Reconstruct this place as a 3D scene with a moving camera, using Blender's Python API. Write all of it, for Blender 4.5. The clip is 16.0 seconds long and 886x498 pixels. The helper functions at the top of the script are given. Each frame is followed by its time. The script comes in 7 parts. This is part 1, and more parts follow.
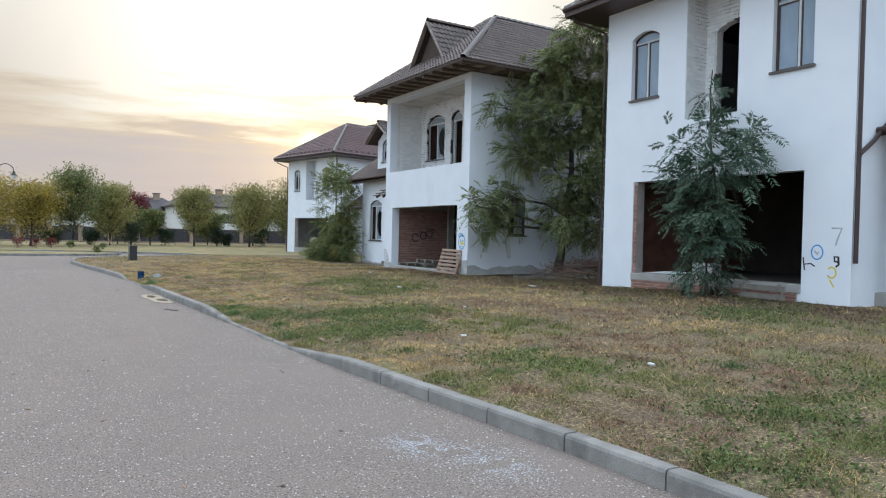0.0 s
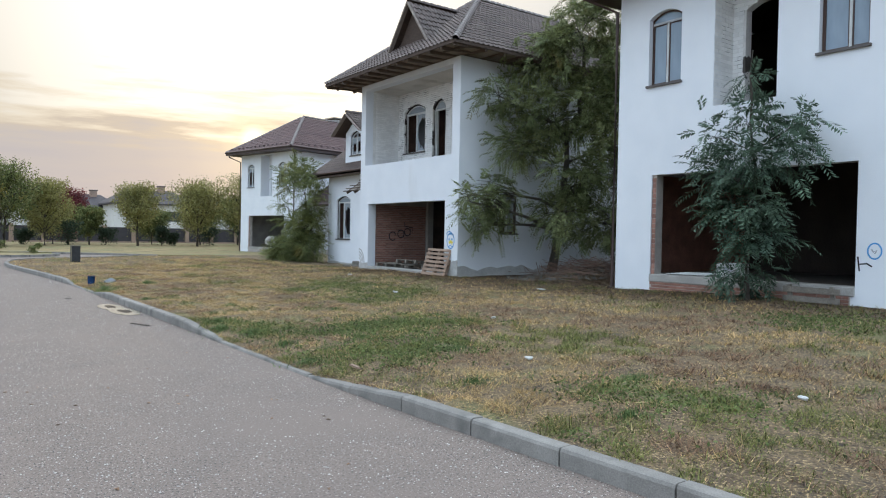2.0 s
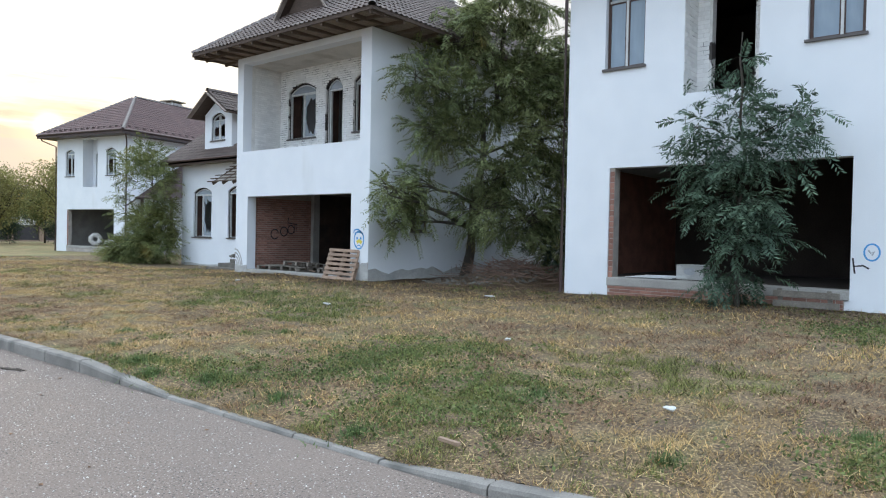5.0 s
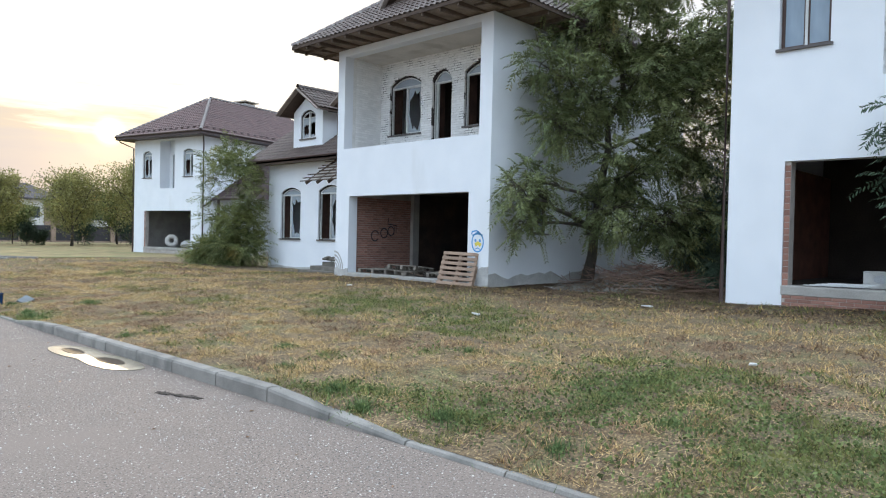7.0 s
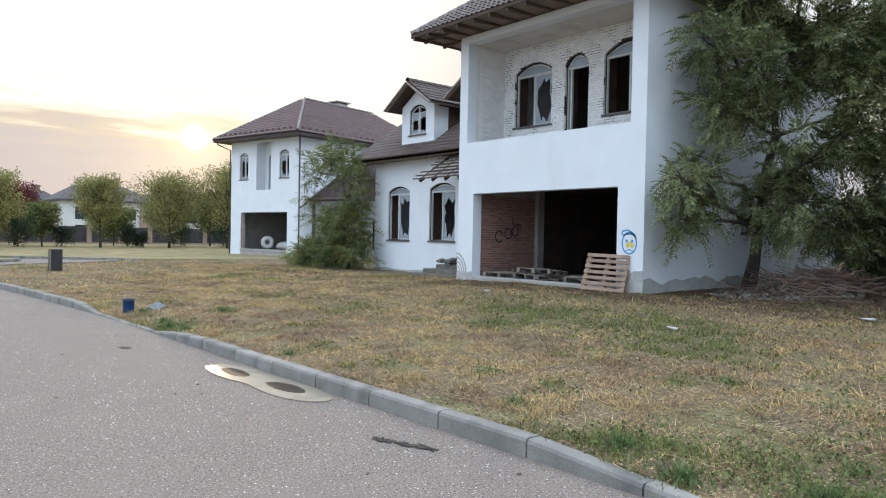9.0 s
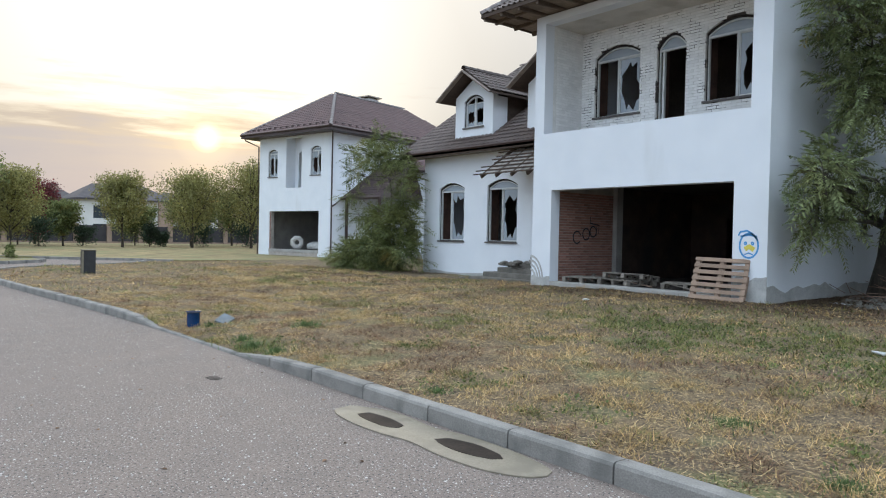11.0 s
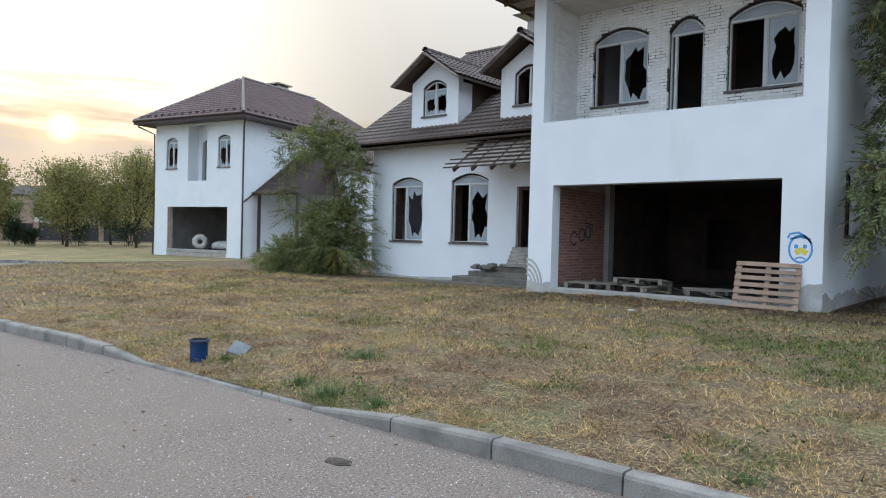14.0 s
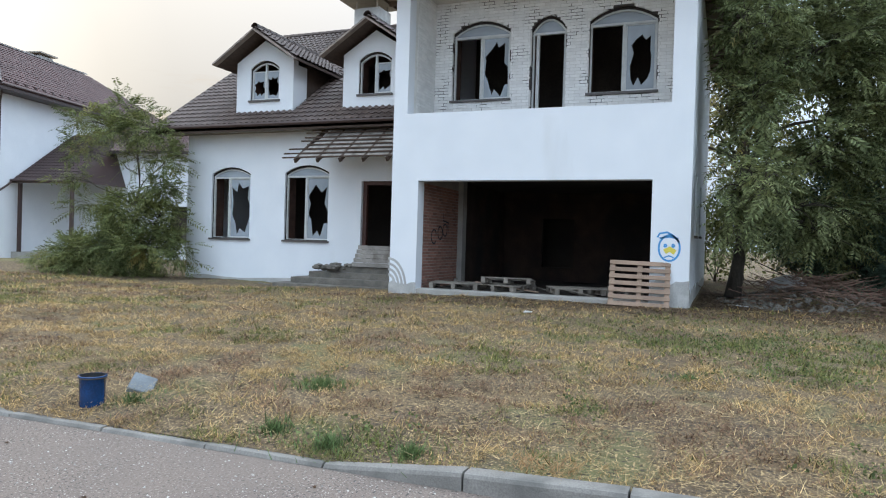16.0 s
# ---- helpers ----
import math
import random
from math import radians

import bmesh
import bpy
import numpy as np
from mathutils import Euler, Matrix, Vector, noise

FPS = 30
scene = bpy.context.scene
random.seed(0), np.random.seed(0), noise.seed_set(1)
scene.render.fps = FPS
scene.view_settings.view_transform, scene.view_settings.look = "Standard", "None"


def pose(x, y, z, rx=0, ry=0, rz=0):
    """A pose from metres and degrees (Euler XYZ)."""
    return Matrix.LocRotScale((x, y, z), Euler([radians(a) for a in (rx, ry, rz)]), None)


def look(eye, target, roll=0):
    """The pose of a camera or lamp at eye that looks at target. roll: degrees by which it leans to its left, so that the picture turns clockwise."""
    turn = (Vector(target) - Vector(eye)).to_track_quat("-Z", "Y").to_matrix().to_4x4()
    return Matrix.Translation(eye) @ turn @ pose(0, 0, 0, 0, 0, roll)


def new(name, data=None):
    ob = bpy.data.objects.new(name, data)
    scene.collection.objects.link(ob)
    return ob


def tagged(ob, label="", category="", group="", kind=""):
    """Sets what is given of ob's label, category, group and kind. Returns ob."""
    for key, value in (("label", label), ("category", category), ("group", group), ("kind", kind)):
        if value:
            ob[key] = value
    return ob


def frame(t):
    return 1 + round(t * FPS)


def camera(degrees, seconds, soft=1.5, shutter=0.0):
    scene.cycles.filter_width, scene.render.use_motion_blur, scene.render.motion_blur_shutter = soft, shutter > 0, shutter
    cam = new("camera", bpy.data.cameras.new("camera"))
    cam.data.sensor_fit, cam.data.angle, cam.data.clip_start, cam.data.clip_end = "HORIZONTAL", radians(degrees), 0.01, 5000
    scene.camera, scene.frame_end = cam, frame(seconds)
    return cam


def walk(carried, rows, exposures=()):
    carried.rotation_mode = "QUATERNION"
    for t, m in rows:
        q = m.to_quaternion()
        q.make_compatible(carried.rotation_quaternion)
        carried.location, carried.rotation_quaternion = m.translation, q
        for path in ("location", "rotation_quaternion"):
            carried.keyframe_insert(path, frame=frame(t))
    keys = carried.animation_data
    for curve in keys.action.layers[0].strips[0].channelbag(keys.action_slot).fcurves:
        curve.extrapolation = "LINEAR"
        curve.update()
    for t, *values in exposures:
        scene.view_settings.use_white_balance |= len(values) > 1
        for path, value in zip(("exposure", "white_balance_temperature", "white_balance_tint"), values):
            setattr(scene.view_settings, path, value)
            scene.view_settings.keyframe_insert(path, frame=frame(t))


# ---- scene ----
cam = camera(64.7, 16.0, soft=1.1)
PATH = [
    (0, (0.091, -0.109, 1.771), (1.142, 1.592, 1.737), 1.3),
    (0.5, (0.033, 0.555, 1.755), (1.094, 2.25, 1.72), 1.2),
    (1, (0.025, 1.225, 1.742), (1.107, 2.907, 1.705), 1.2),
    (1.5, (0.044, 1.881, 1.738), (1.166, 3.536, 1.701), 1.2),
    (2, (0.009, 2.541, 1.761), (1.189, 4.155, 1.724), 1.1),
    (2.5, (-0.009, 3.163, 1.769), (1.245, 4.72, 1.731), 1.2),
    (3, (-0.049, 3.834, 1.772), (1.292, 5.317, 1.736), 1.2),
    (3.2, (-0.051, 4.078, 1.77), (1.321, 5.532, 1.731), 1.1),
    (5.3, (-0.1, 7.052, 1.753), (1.445, 8.322, 1.718), 1.2),
    (5.5, (-0.123, 7.312, 1.728), (1.418, 8.587, 1.691), 1.2),
    (6, (-0.178, 7.993, 1.729), (1.346, 9.288, 1.693), 1.3),
    (6.5, (-0.22, 8.667, 1.735), (1.272, 9.998, 1.7), 1.3),
    (7, (-0.244, 9.357, 1.714), (1.206, 10.734, 1.681), 1.3),
    (7.5, (-0.24, 10.02, 1.695), (1.162, 11.446, 1.662), 1.2),
    (8, (-0.276, 10.627, 1.676), (1.08, 12.096, 1.641), 1.1),
    (8.5, (-0.255, 11.272, 1.652), (1.069, 12.77, 1.618), 1.1),
    (9, (-0.246, 11.93, 1.662), (1.054, 13.449, 1.628), 1.1),
    (9.5, (-0.263, 12.596, 1.677), (1.022, 14.128, 1.642), 1.1),
    (10, (-0.265, 13.305, 1.669), (1.011, 14.845, 1.633), 1.2),
    (12.3, (-0.325, 16.373, 1.629), (0.962, 17.904, 1.597), 1.4),
    (12.5, (-0.357, 16.624, 1.616), (0.944, 18.143, 1.584), 1.3),
    (13, (-0.427, 17.285, 1.629), (0.928, 18.755, 1.596), 1.4),
    (13.5, (-0.474, 17.968, 1.627), (0.958, 19.364, 1.595), 1.5),
    (14, (-0.55, 18.617, 1.623), (0.973, 19.913, 1.593), 1.5),
    (14.5, (-0.566, 19.273, 1.607), (1.055, 20.443, 1.578), 1.6),
    (15, (-0.581, 19.905, 1.606), (1.131, 20.938, 1.578), 1.6),
    (15.5, (-0.597, 20.526, 1.593), (1.196, 21.413, 1.569), 1.7),
    (16, (-0.59, 21.172, 1.595), (1.266, 21.918, 1.574), 1.7),
]
EXPO = [(0, -0.08), (2.0, -0.1), (3.0, -0.05), (5.5, 0.14), (7.0, 0.18), (9.0, 0.1), (12.5, -0.16), (14.5, -0.06), (16, 0.12)]
walk(cam, [(t, look(eye, target, roll)) for t, eye, target, roll in PATH], EXPO)

# ---- world and sun ----
SUN_DIR = Vector((0.354, 0.927, 0.126)).normalized()
world = bpy.data.worlds.new("sky")
scene.world = world
world.use_nodes = True
wn, wl = world.node_tree.nodes, world.node_tree.links
wn.clear()
w_out = wn.new("ShaderNodeOutputWorld")
w_bg = wn.new("ShaderNodeBackground")
w_sky = wn.new("ShaderNodeTexSky")
w_sky.sky_type = "NISHITA"
w_sky.sun_disc = False
w_sky.sun_elevation = math.asin(SUN_DIR.z)
w_sky.sun_rotation = math.atan2(SUN_DIR.x, SUN_DIR.y)
w_sky.air_density, w_sky.dust_density, w_sky.ozone_density = 1.0, 2.5, 1.0
w_bg.inputs["Strength"].default_value = 0.12


def w_node(kind, **sets):
    node = wn.new(kind)
    for key, value in sets.items():
        node.inputs[key].default_value = value
    return node


def w_math(op, a, b):
    """A value from two values or sockets."""
    node = wn.new("ShaderNodeMath")
    node.operation = op
    for i, v in enumerate((a, b)):
        if isinstance(v, (int, float)):
            node.inputs[i].default_value = v
        else:
            wl.new(v, node.inputs[i])
    return node.outputs[0]


def w_ramp(src, stops):
    node = wn.new("ShaderNodeValToRGB")
    el = node.color_ramp.elements
    el[0].position, el[0].color = stops[0][0], (*stops[0][1], 1)
    el[1].position, el[1].color = stops[-1][0], (*stops[-1][1], 1)
    for p, c in stops[1:-1]:
        e = el.new(p)
        e.color = (*c, 1)
    wl.new(src, node.inputs["Fac"])
    return node.outputs["Color"]


def w_mixed(kind, fac, a, b):
    node = wn.new("ShaderNodeMixRGB")
    node.blend_type = kind
    for key, v in (("Fac", fac), ("Color1", a), ("Color2", b)):
        if isinstance(v, (int, float)):
            node.inputs[key].default_value = v
        elif isinstance(v, tuple):
            node.inputs[key].default_value = (*v, 1)
        else:
            wl.new(v, node.inputs[key])
    return node.outputs["Color"]


# thin high cloud over a clear low-sun sky: dimmer towards the horizon, warm towards the sun, cool away from it
w_tc = wn.new("ShaderNodeTexCoord")
w_sep = wn.new("ShaderNodeSeparateXYZ")
wl.new(w_tc.outputs["Generated"], w_sep.inputs[0])
w_dot = wn.new("ShaderNodeVectorMath")
w_dot.operation = "DOT_PRODUCT"
wl.new(w_tc.outputs["Generated"], w_dot.inputs[0])
w_dot.inputs[1].default_value = SUN_DIR
sunward = w_ramp(w_sep.outputs["Z"], [(0.0, (0.20,) * 3), (0.15, (0.26,) * 3), (0.32, (0.39,) * 3), (0.6, (0.68,) * 3), (1.0, (0.90,) * 3)])
behind = w_ramp(w_sep.outputs["Z"], [(0.0, (0.38,) * 3), (0.3, (0.52,) * 3), (1.0, (0.92,) * 3)])
w_turn = w_ramp(w_math("ADD", w_math("MULTIPLY", w_dot.outputs["Value"], 0.5), 0.5), [(0.45, (0, 0, 0)), (0.85, (1, 1, 1))])
dome = w_mixed("MIX", w_turn, behind, sunward)
hue = w_ramp(w_dot.outputs["Value"], [(0.25, (0.83, 1.02, 1.25)), (0.75, (0.90, 0.90, 0.90)), (0.93, (0.96, 0.92, 0.85)), (0.985, (1.2, 1.16, 1.08))])
halo = w_ramp(w_dot.outputs["Value"], [(0.90, (0, 0, 0)), (0.95, (0.05, 0.045, 0.035)), (0.98, (0.13, 0.115, 0.085)), (0.995, (0.24, 0.205, 0.15))])
above = w_mixed("ADD", 1.0, w_mixed("MULTIPLY", 1.0, dome, hue), halo)
# a ragged bank of grey-lilac cloud low in the sky round the sun, with yellow rims
w_map = w_node("ShaderNodeMapping", Scale=(1.3, 1.3, 11.0))
wl.new(w_tc.outputs["Generated"], w_map.inputs["Vector"])
w_noise = w_node("ShaderNodeTexNoise", Scale=2.4, Detail=8.0, Roughness=0.6)
wl.new(w_map.outputs["Vector"], w_noise.inputs["Vector"])
w_level = w_math("ADD", w_sep.outputs["Z"], w_math("MULTIPLY", w_math("SUBTRACT", w_noise.outputs["Fac"], 0.5), 0.30))
w_fill = w_ramp(w_level, [(0.13, (1, 1, 1)), (0.16, (0.45, 0.45, 0.45)), (0.19, (0, 0, 0))])
w_side = w_ramp(w_dot.outputs["Value"], [(0.35, (0, 0, 0)), (0.75, (1, 1, 1))])
w_fill = w_mixed("MULTIPLY", 1.0, w_fill, w_side)
rim = w_ramp(w_level, [(0.02, (0.90, 0.90, 0.96)), (0.10, (1.0, 0.97, 0.95)), (0.165, (1.28, 1.11, 0.79)), (0.20, (1.05, 1.0, 0.93)), (0.25, (1, 1, 1))])
w_off = w_math("MULTIPLY", w_math("SUBTRACT", 1.0, w_dot.outputs["Value"]), 50.0)
glow = w_ramp(w_off, [(0.0, (0.8, 0.7, 0.42)), (0.004, (0.40, 0.33, 0.17)), (0.010, (0.12, 0.09, 0.035)), (0.05, (0.055, 0.04, 0.014)), (0.19, (0.022, 0.016, 0.005)), (0.5, (0, 0, 0))])
bank = w_mixed("ADD", 1.0, w_mixed("MULTIPLY", 1.0, (0.222, 0.214, 0.218), rim), glow)
cloud = w_mixed("MIX", w_fill, above, bank)
w_scale = wn.new("ShaderNodeVectorMath")
w_scale.operation = "SCALE"
w_scale.inputs["Scale"].default_value = 21.0
wl.new(cloud, w_scale.inputs[0])
clear = wn.new("ShaderNodeVectorMath")
clear.operation = "SCALE"
clear.inputs["Scale"].default_value = 0.03
wl.new(w_sky.outputs["Color"], clear.inputs[0])
w_add = wn.new("ShaderNodeVectorMath")
w_add.operation = "ADD"
wl.new(w_scale.outputs[0], w_add.inputs[0])
wl.new(clear.outputs[0], w_add.inputs[1])
wl.new(w_add.outputs[0], w_bg.inputs["Color"])
wl.new(w_bg.outputs["Background"], w_out.inputs["Surface"])

sun_data = bpy.data.lights.new("sun", "SUN")
sun_data.energy, sun_data.angle, sun_data.color = 0.5, radians(1.7), (1.0, 0.74, 0.45)
sun = new("sun", sun_data)
sun.matrix_world = look(SUN_DIR * 60 + Vector((0, 20, 0)), (0, 20, 0))


# ---- materials ----
def mat(name, base, rough=0.8, vary=0.15, scale=3.0, fine=40.0, bump=0.2, metal=0.0, tint=None, island=False, stretch=(1, 1, 1), dist=0.01, rand=0.0, spec=0.5):
    """A surface with variation at two scales, fine relief, and a second colour where given."""
    m = bpy.data.materials.new(name)
    m.use_nodes = True
    n, l = m.node_tree.nodes, m.node_tree.links
    b = n["Principled BSDF"]
    b.inputs["Roughness"].default_value, b.inputs["Metallic"].default_value = rough, metal
    b.inputs["Specular IOR Level"].default_value = spec
    tc = n.new("ShaderNodeTexCoord")
    mp = n.new("ShaderNodeMapping")
    mp.inputs["Scale"].default_value = stretch
    l.new(tc.outputs["Object"], mp.inputs["Vector"])
    big, small = n.new("ShaderNodeTexNoise"), n.new("ShaderNodeTexNoise")
    big.inputs["Scale"].default_value, big.inputs["Detail"].default_value = scale, 5
    small.inputs["Scale"].default_value, small.inputs["Detail"].default_value = fine, 3
    l.new(mp.outputs["Vector"], big.inputs["Vector"])
    l.new(mp.outputs["Vector"], small.inputs["Vector"])
    ramp = n.new("ShaderNodeValToRGB")
    ramp.color_ramp.elements[0].position, ramp.color_ramp.elements[1].position = 0.3, 0.7
    t = tint or tuple(c * (1 - 2 * vary) for c in base)
    ramp.color_ramp.elements[0].color = (*t, 1)
    ramp.color_ramp.elements[1].color = (*base, 1)
    l.new(big.outputs["Fac"], ramp.inputs["Fac"])
    hsv = n.new("ShaderNodeHueSaturation")
    l.new(ramp.outputs["Color"], hsv.inputs["Color"])
    val = n.new("ShaderNodeMapRange")
    val.inputs["From Min"].default_value, val.inputs["From Max"].default_value = 0.3, 0.7
    val.inputs["To Min"].default_value, val.inputs["To Max"].default_value = 1 - vary, 1 + vary
    l.new(small.outputs["Fac"], val.inputs["Value"])
    last = val.outputs["Result"]
    if rand:
        src = n.new("ShaderNodeNewGeometry").outputs["Random Per Island"] if island else n.new("ShaderNodeObjectInfo").outputs["Random"]
        mr = n.new("ShaderNodeMapRange")
        mr.inputs["To Min"].default_value, mr.inputs["To Max"].default_value = 1 - rand, 1 + rand
        l.new(src, mr.inputs["Value"])
        mul = n.new("ShaderNodeMath")
        mul.operation = "MULTIPLY"
        l.new(last, mul.inputs[0])
        l.new(mr.outputs["Result"], mul.inputs[1])
        last = mul.outputs[0]
    l.new(last, hsv.inputs["Value"])
    l.new(hsv.outputs["Color"], b.inputs["Base Color"])
    if bump:
        bp = n.new("ShaderNodeBump")
        bp.inputs["Strength"].default_value, bp.inputs["Distance"].default_value = bump, dist
        l.new(small.outputs["Fac"], bp.inputs["Height"])
        l.new(bp.outputs["Normal"], b.inputs["Normal"])
    return m


def layered(m, colour, low, high, scale, stretch=(1, 1, 1), detail=6):
    """Adds to a surface patches of another colour, with their own noise."""
    n, l = m.node_tree.nodes, m.node_tree.links
    b = n["Principled BSDF"]
    old = b.inputs["Base Color"].links[0].from_socket
    tc, mp, nz, rp, mx = (n.new(k) for k in ("ShaderNodeTexCoord", "ShaderNodeMapping", "ShaderNodeTexNoise", "ShaderNodeValToRGB", "ShaderNodeMixRGB"))
    mp.inputs["Scale"].default_value = stretch
    mp.inputs["Location"].default_value = (scale * 3.7, scale * 1.3, 0)
    nz.inputs["Scale"].default_value, nz.inputs["Detail"].default_value = scale, detail
    rp.color_ramp.elements[0].position, rp.color_ramp.elements[1].position = low, high
    mx.inputs["Color2"].default_value = (*colour, 1)
    l.new(tc.outputs["Object"], mp.inputs["Vector"])
    l.new(mp.outputs["Vector"], nz.inputs["Vector"])
    l.new(nz.outputs["Fac"], rp.inputs["Fac"])
    l.new(rp.outputs["Color"], mx.inputs["Fac"])
    l.new(old, mx.inputs["Color1"])
    l.new(mx.outputs["Color"], b.inputs["Base Color"])
    return m


PLASTER = layered(mat("white_plaster", (0.78, 0.80, 0.83), 0.85, 0.03, 1.2, 60, 0.15, tint=(0.73, 0.755, 0.79)), (0.62, 0.62, 0.61), 0.66, 0.9, 0.7, (1, 1, 0.25))
PLINTH = layered(mat("bare_cement", (0.50, 0.49, 0.47), 0.9, 0.15, 2.5, 50, 0.4), (0.62, 0.61, 0.58), 0.55, 0.7, 1.5)
CONCRETE = layered(mat("concrete", (0.40, 0.38, 0.35), 0.9, 0.12, 2.0, 45, 0.4), (0.25, 0.24, 0.22), 0.55, 0.75, 1.1)
# raw walls and floors coloured near black, painting in the rooms' shade
INNER = mat("raw_inner_wall_shaded", (0.075, 0.058, 0.050), 0.95, 0.2, 1.0, 25, 0.3)
BRICK = mat("red_brick", (0.36, 0.19, 0.145), 0.9, 0.15, 6, 60, 0.4, rand=0.25)
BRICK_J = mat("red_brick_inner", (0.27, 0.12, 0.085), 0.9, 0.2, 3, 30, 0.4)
# brick of the window reveals, darkened in its colour for their shade
REVEAL = mat("shaded_brick_reveal", (0.10, 0.052, 0.038), 0.95, 0.25, 3, 30, 0.4)
# brick darkened in its colour for the shade deep in the garage
SHADED_BRICK = layered(mat("shaded_brick", (0.085, 0.052, 0.042), 0.95, 0.25, 2, 30, 0.4), (0.03, 0.024, 0.022), 0.48, 0.66, 0.8)
MORTAR = mat("mortar", (0.46, 0.41, 0.37), 0.95, 0.12, 4, 60, 0.4)
WHITE_BRICK = mat("white_brick", (0.86, 0.85, 0.83), 0.9, 0.05, 5, 60, 0.4, rand=0.06, island=True)
PALE_MORTAR = layered(mat("pale_mortar", (0.76, 0.74, 0.71), 0.95, 0.1, 4, 60, 0.4), (0.07, 0.06, 0.055), 0.53, 0.57, 2.4)
SMEAR = mat("smeared_plaster", (0.80, 0.79, 0.76), 0.9, 0.08, 3, 30, 0.5)
TILE = layered(mat("grey_brown_tile", (0.115, 0.082, 0.070), 0.6, 0.15, 1.2, 30, 0.2, rand=0.22, island=True), (0.15, 0.135, 0.11), 0.6, 0.8, 1.6)
TILE_ONE = layered(mat("grey_brown_tile_single", (0.115, 0.082, 0.070), 0.6, 0.15, 1.2, 30, 0.2, rand=0.22), (0.15, 0.135, 0.11), 0.6, 0.8, 1.6)
TILE_B = layered(mat("brown_red_tile", (0.115, 0.062, 0.058), 0.5, 0.12, 1.0, 30, 0.2, rand=0.15, island=True), (0.135, 0.085, 0.078), 0.6, 0.8, 1.0)
UNDER = mat("roof_underlay", (0.07, 0.055, 0.05), 0.9, 0.2, 3, 30, 0.3)
DARK_WOOD = mat("dark_stained_wood", (0.085, 0.055, 0.04), 0.8, 0.2, 4, 40, 0.4, stretch=(1, 1, 6))
GREY_WOOD = layered(mat("weathered_wood", (0.24, 0.21, 0.175), 0.9, 0.2, 3, 40, 0.5, rand=0.2), (0.12, 0.10, 0.085), 0.55, 0.75, 3)
RAFTER = mat("stained_rafter", (0.14, 0.10, 0.075), 0.85, 0.2, 4, 40, 0.4)
SOFFIT = layered(mat("eaves_boarding", (0.30, 0.235, 0.19), 0.9, 0.15, 3, 40, 0.4, stretch=(1, 8, 1)), (0.17, 0.13, 0.105), 0.5, 0.65, 1.4)
BARGE = layered(mat("weathered_barge_board", (0.34, 0.28, 0.24), 0.9, 0.2, 3, 40, 0.5), (0.17, 0.13, 0.11), 0.55, 0.72, 3.0)
PALE_WOOD = mat("pallet_wood", (0.34, 0.235, 0.17), 0.85, 0.15, 3, 40, 0.4, rand=0.15, stretch=(1, 1, 4))
BROWN_METAL = mat("brown_sheet_metal", (0.055, 0.030, 0.026), 0.45, 0.1, 3, 40, 0.05)
BROWN_FRAME = mat("brown_frame", (0.07, 0.035, 0.025), 0.5, 0.1, 5, 60, 0.1)
WHITE_FRAME = mat("white_frame", (0.60, 0.61, 0.60), 0.5, 0.08, 5, 60, 0.1)
# near-black filler that paints the shade of the gap round a frame
GAP_SHADE = mat("window_gap_shade", (0.035, 0.026, 0.022), 0.9, 0.3, 6, 40, 0.4)
SILL = mat("metal_sill", (0.10, 0.085, 0.08), 0.5, 0.1, 5, 50, 0.1)
DARK_DOOR = mat("dark_door", (0.09, 0.035, 0.025), 0.6, 0.2, 4, 30, 0.2)
KERB = layered(mat("kerb_concrete", (0.27, 0.253, 0.23), 0.9, 0.16, 3, 80, 0.4, rand=0.08), (0.13, 0.125, 0.115), 0.52, 0.70, 2.6)
BOARDING = layered(mat("pale_grey_boarding", (0.36, 0.33, 0.30), 0.9, 0.2, 2, 30, 0.4), (0.16, 0.14, 0.12), 0.5, 0.65, 2.5)
LOGGIA_CEIL = layered(mat("pale_raw_concrete", (0.70, 0.66, 0.61), 0.9, 0.1, 1.5, 40, 0.3), (0.50, 0.46, 0.41), 0.55, 0.7, 1.2)
STEP = layered(mat("mossy_step_concrete", (0.20, 0.18, 0.155), 0.95, 0.2, 3, 40, 0.5), (0.11, 0.105, 0.09), 0.5, 0.7, 2.2)
HIP_TILE = layered(mat("hip_tile", (0.21, 0.17, 0.16), 0.7, 0.2, 2, 20, 0.3), (0.34, 0.32, 0.30), 0.5, 0.6, 6.0)
TILE_C = mat("dark_brown_tile", (0.055, 0.030, 0.028), 0.7, 0.12, 1.0, 30, 0.2, rand=0.15, island=True)
CAP = mat("chimney_cap", (0.42, 0.37, 0.30), 0.5, 0.1, 3, 30, 0.1)
BLACK_PAINT = mat("black_spray_paint", (0.03, 0.025, 0.03), 0.7, 0.1, 5, 50, 0)
BLUE_PAINT = mat("blue_spray_paint", (0.08, 0.33, 0.68), 0.7, 0.1, 5, 50, 0)
YELLOW_PAINT = mat("yellow_spray_paint", (0.75, 0.62, 0.10), 0.7, 0.1, 5, 50, 0)
GREY_PAINT = mat("grey_spray_paint", (0.45, 0.46, 0.48), 0.7, 0.1, 5, 50, 0)


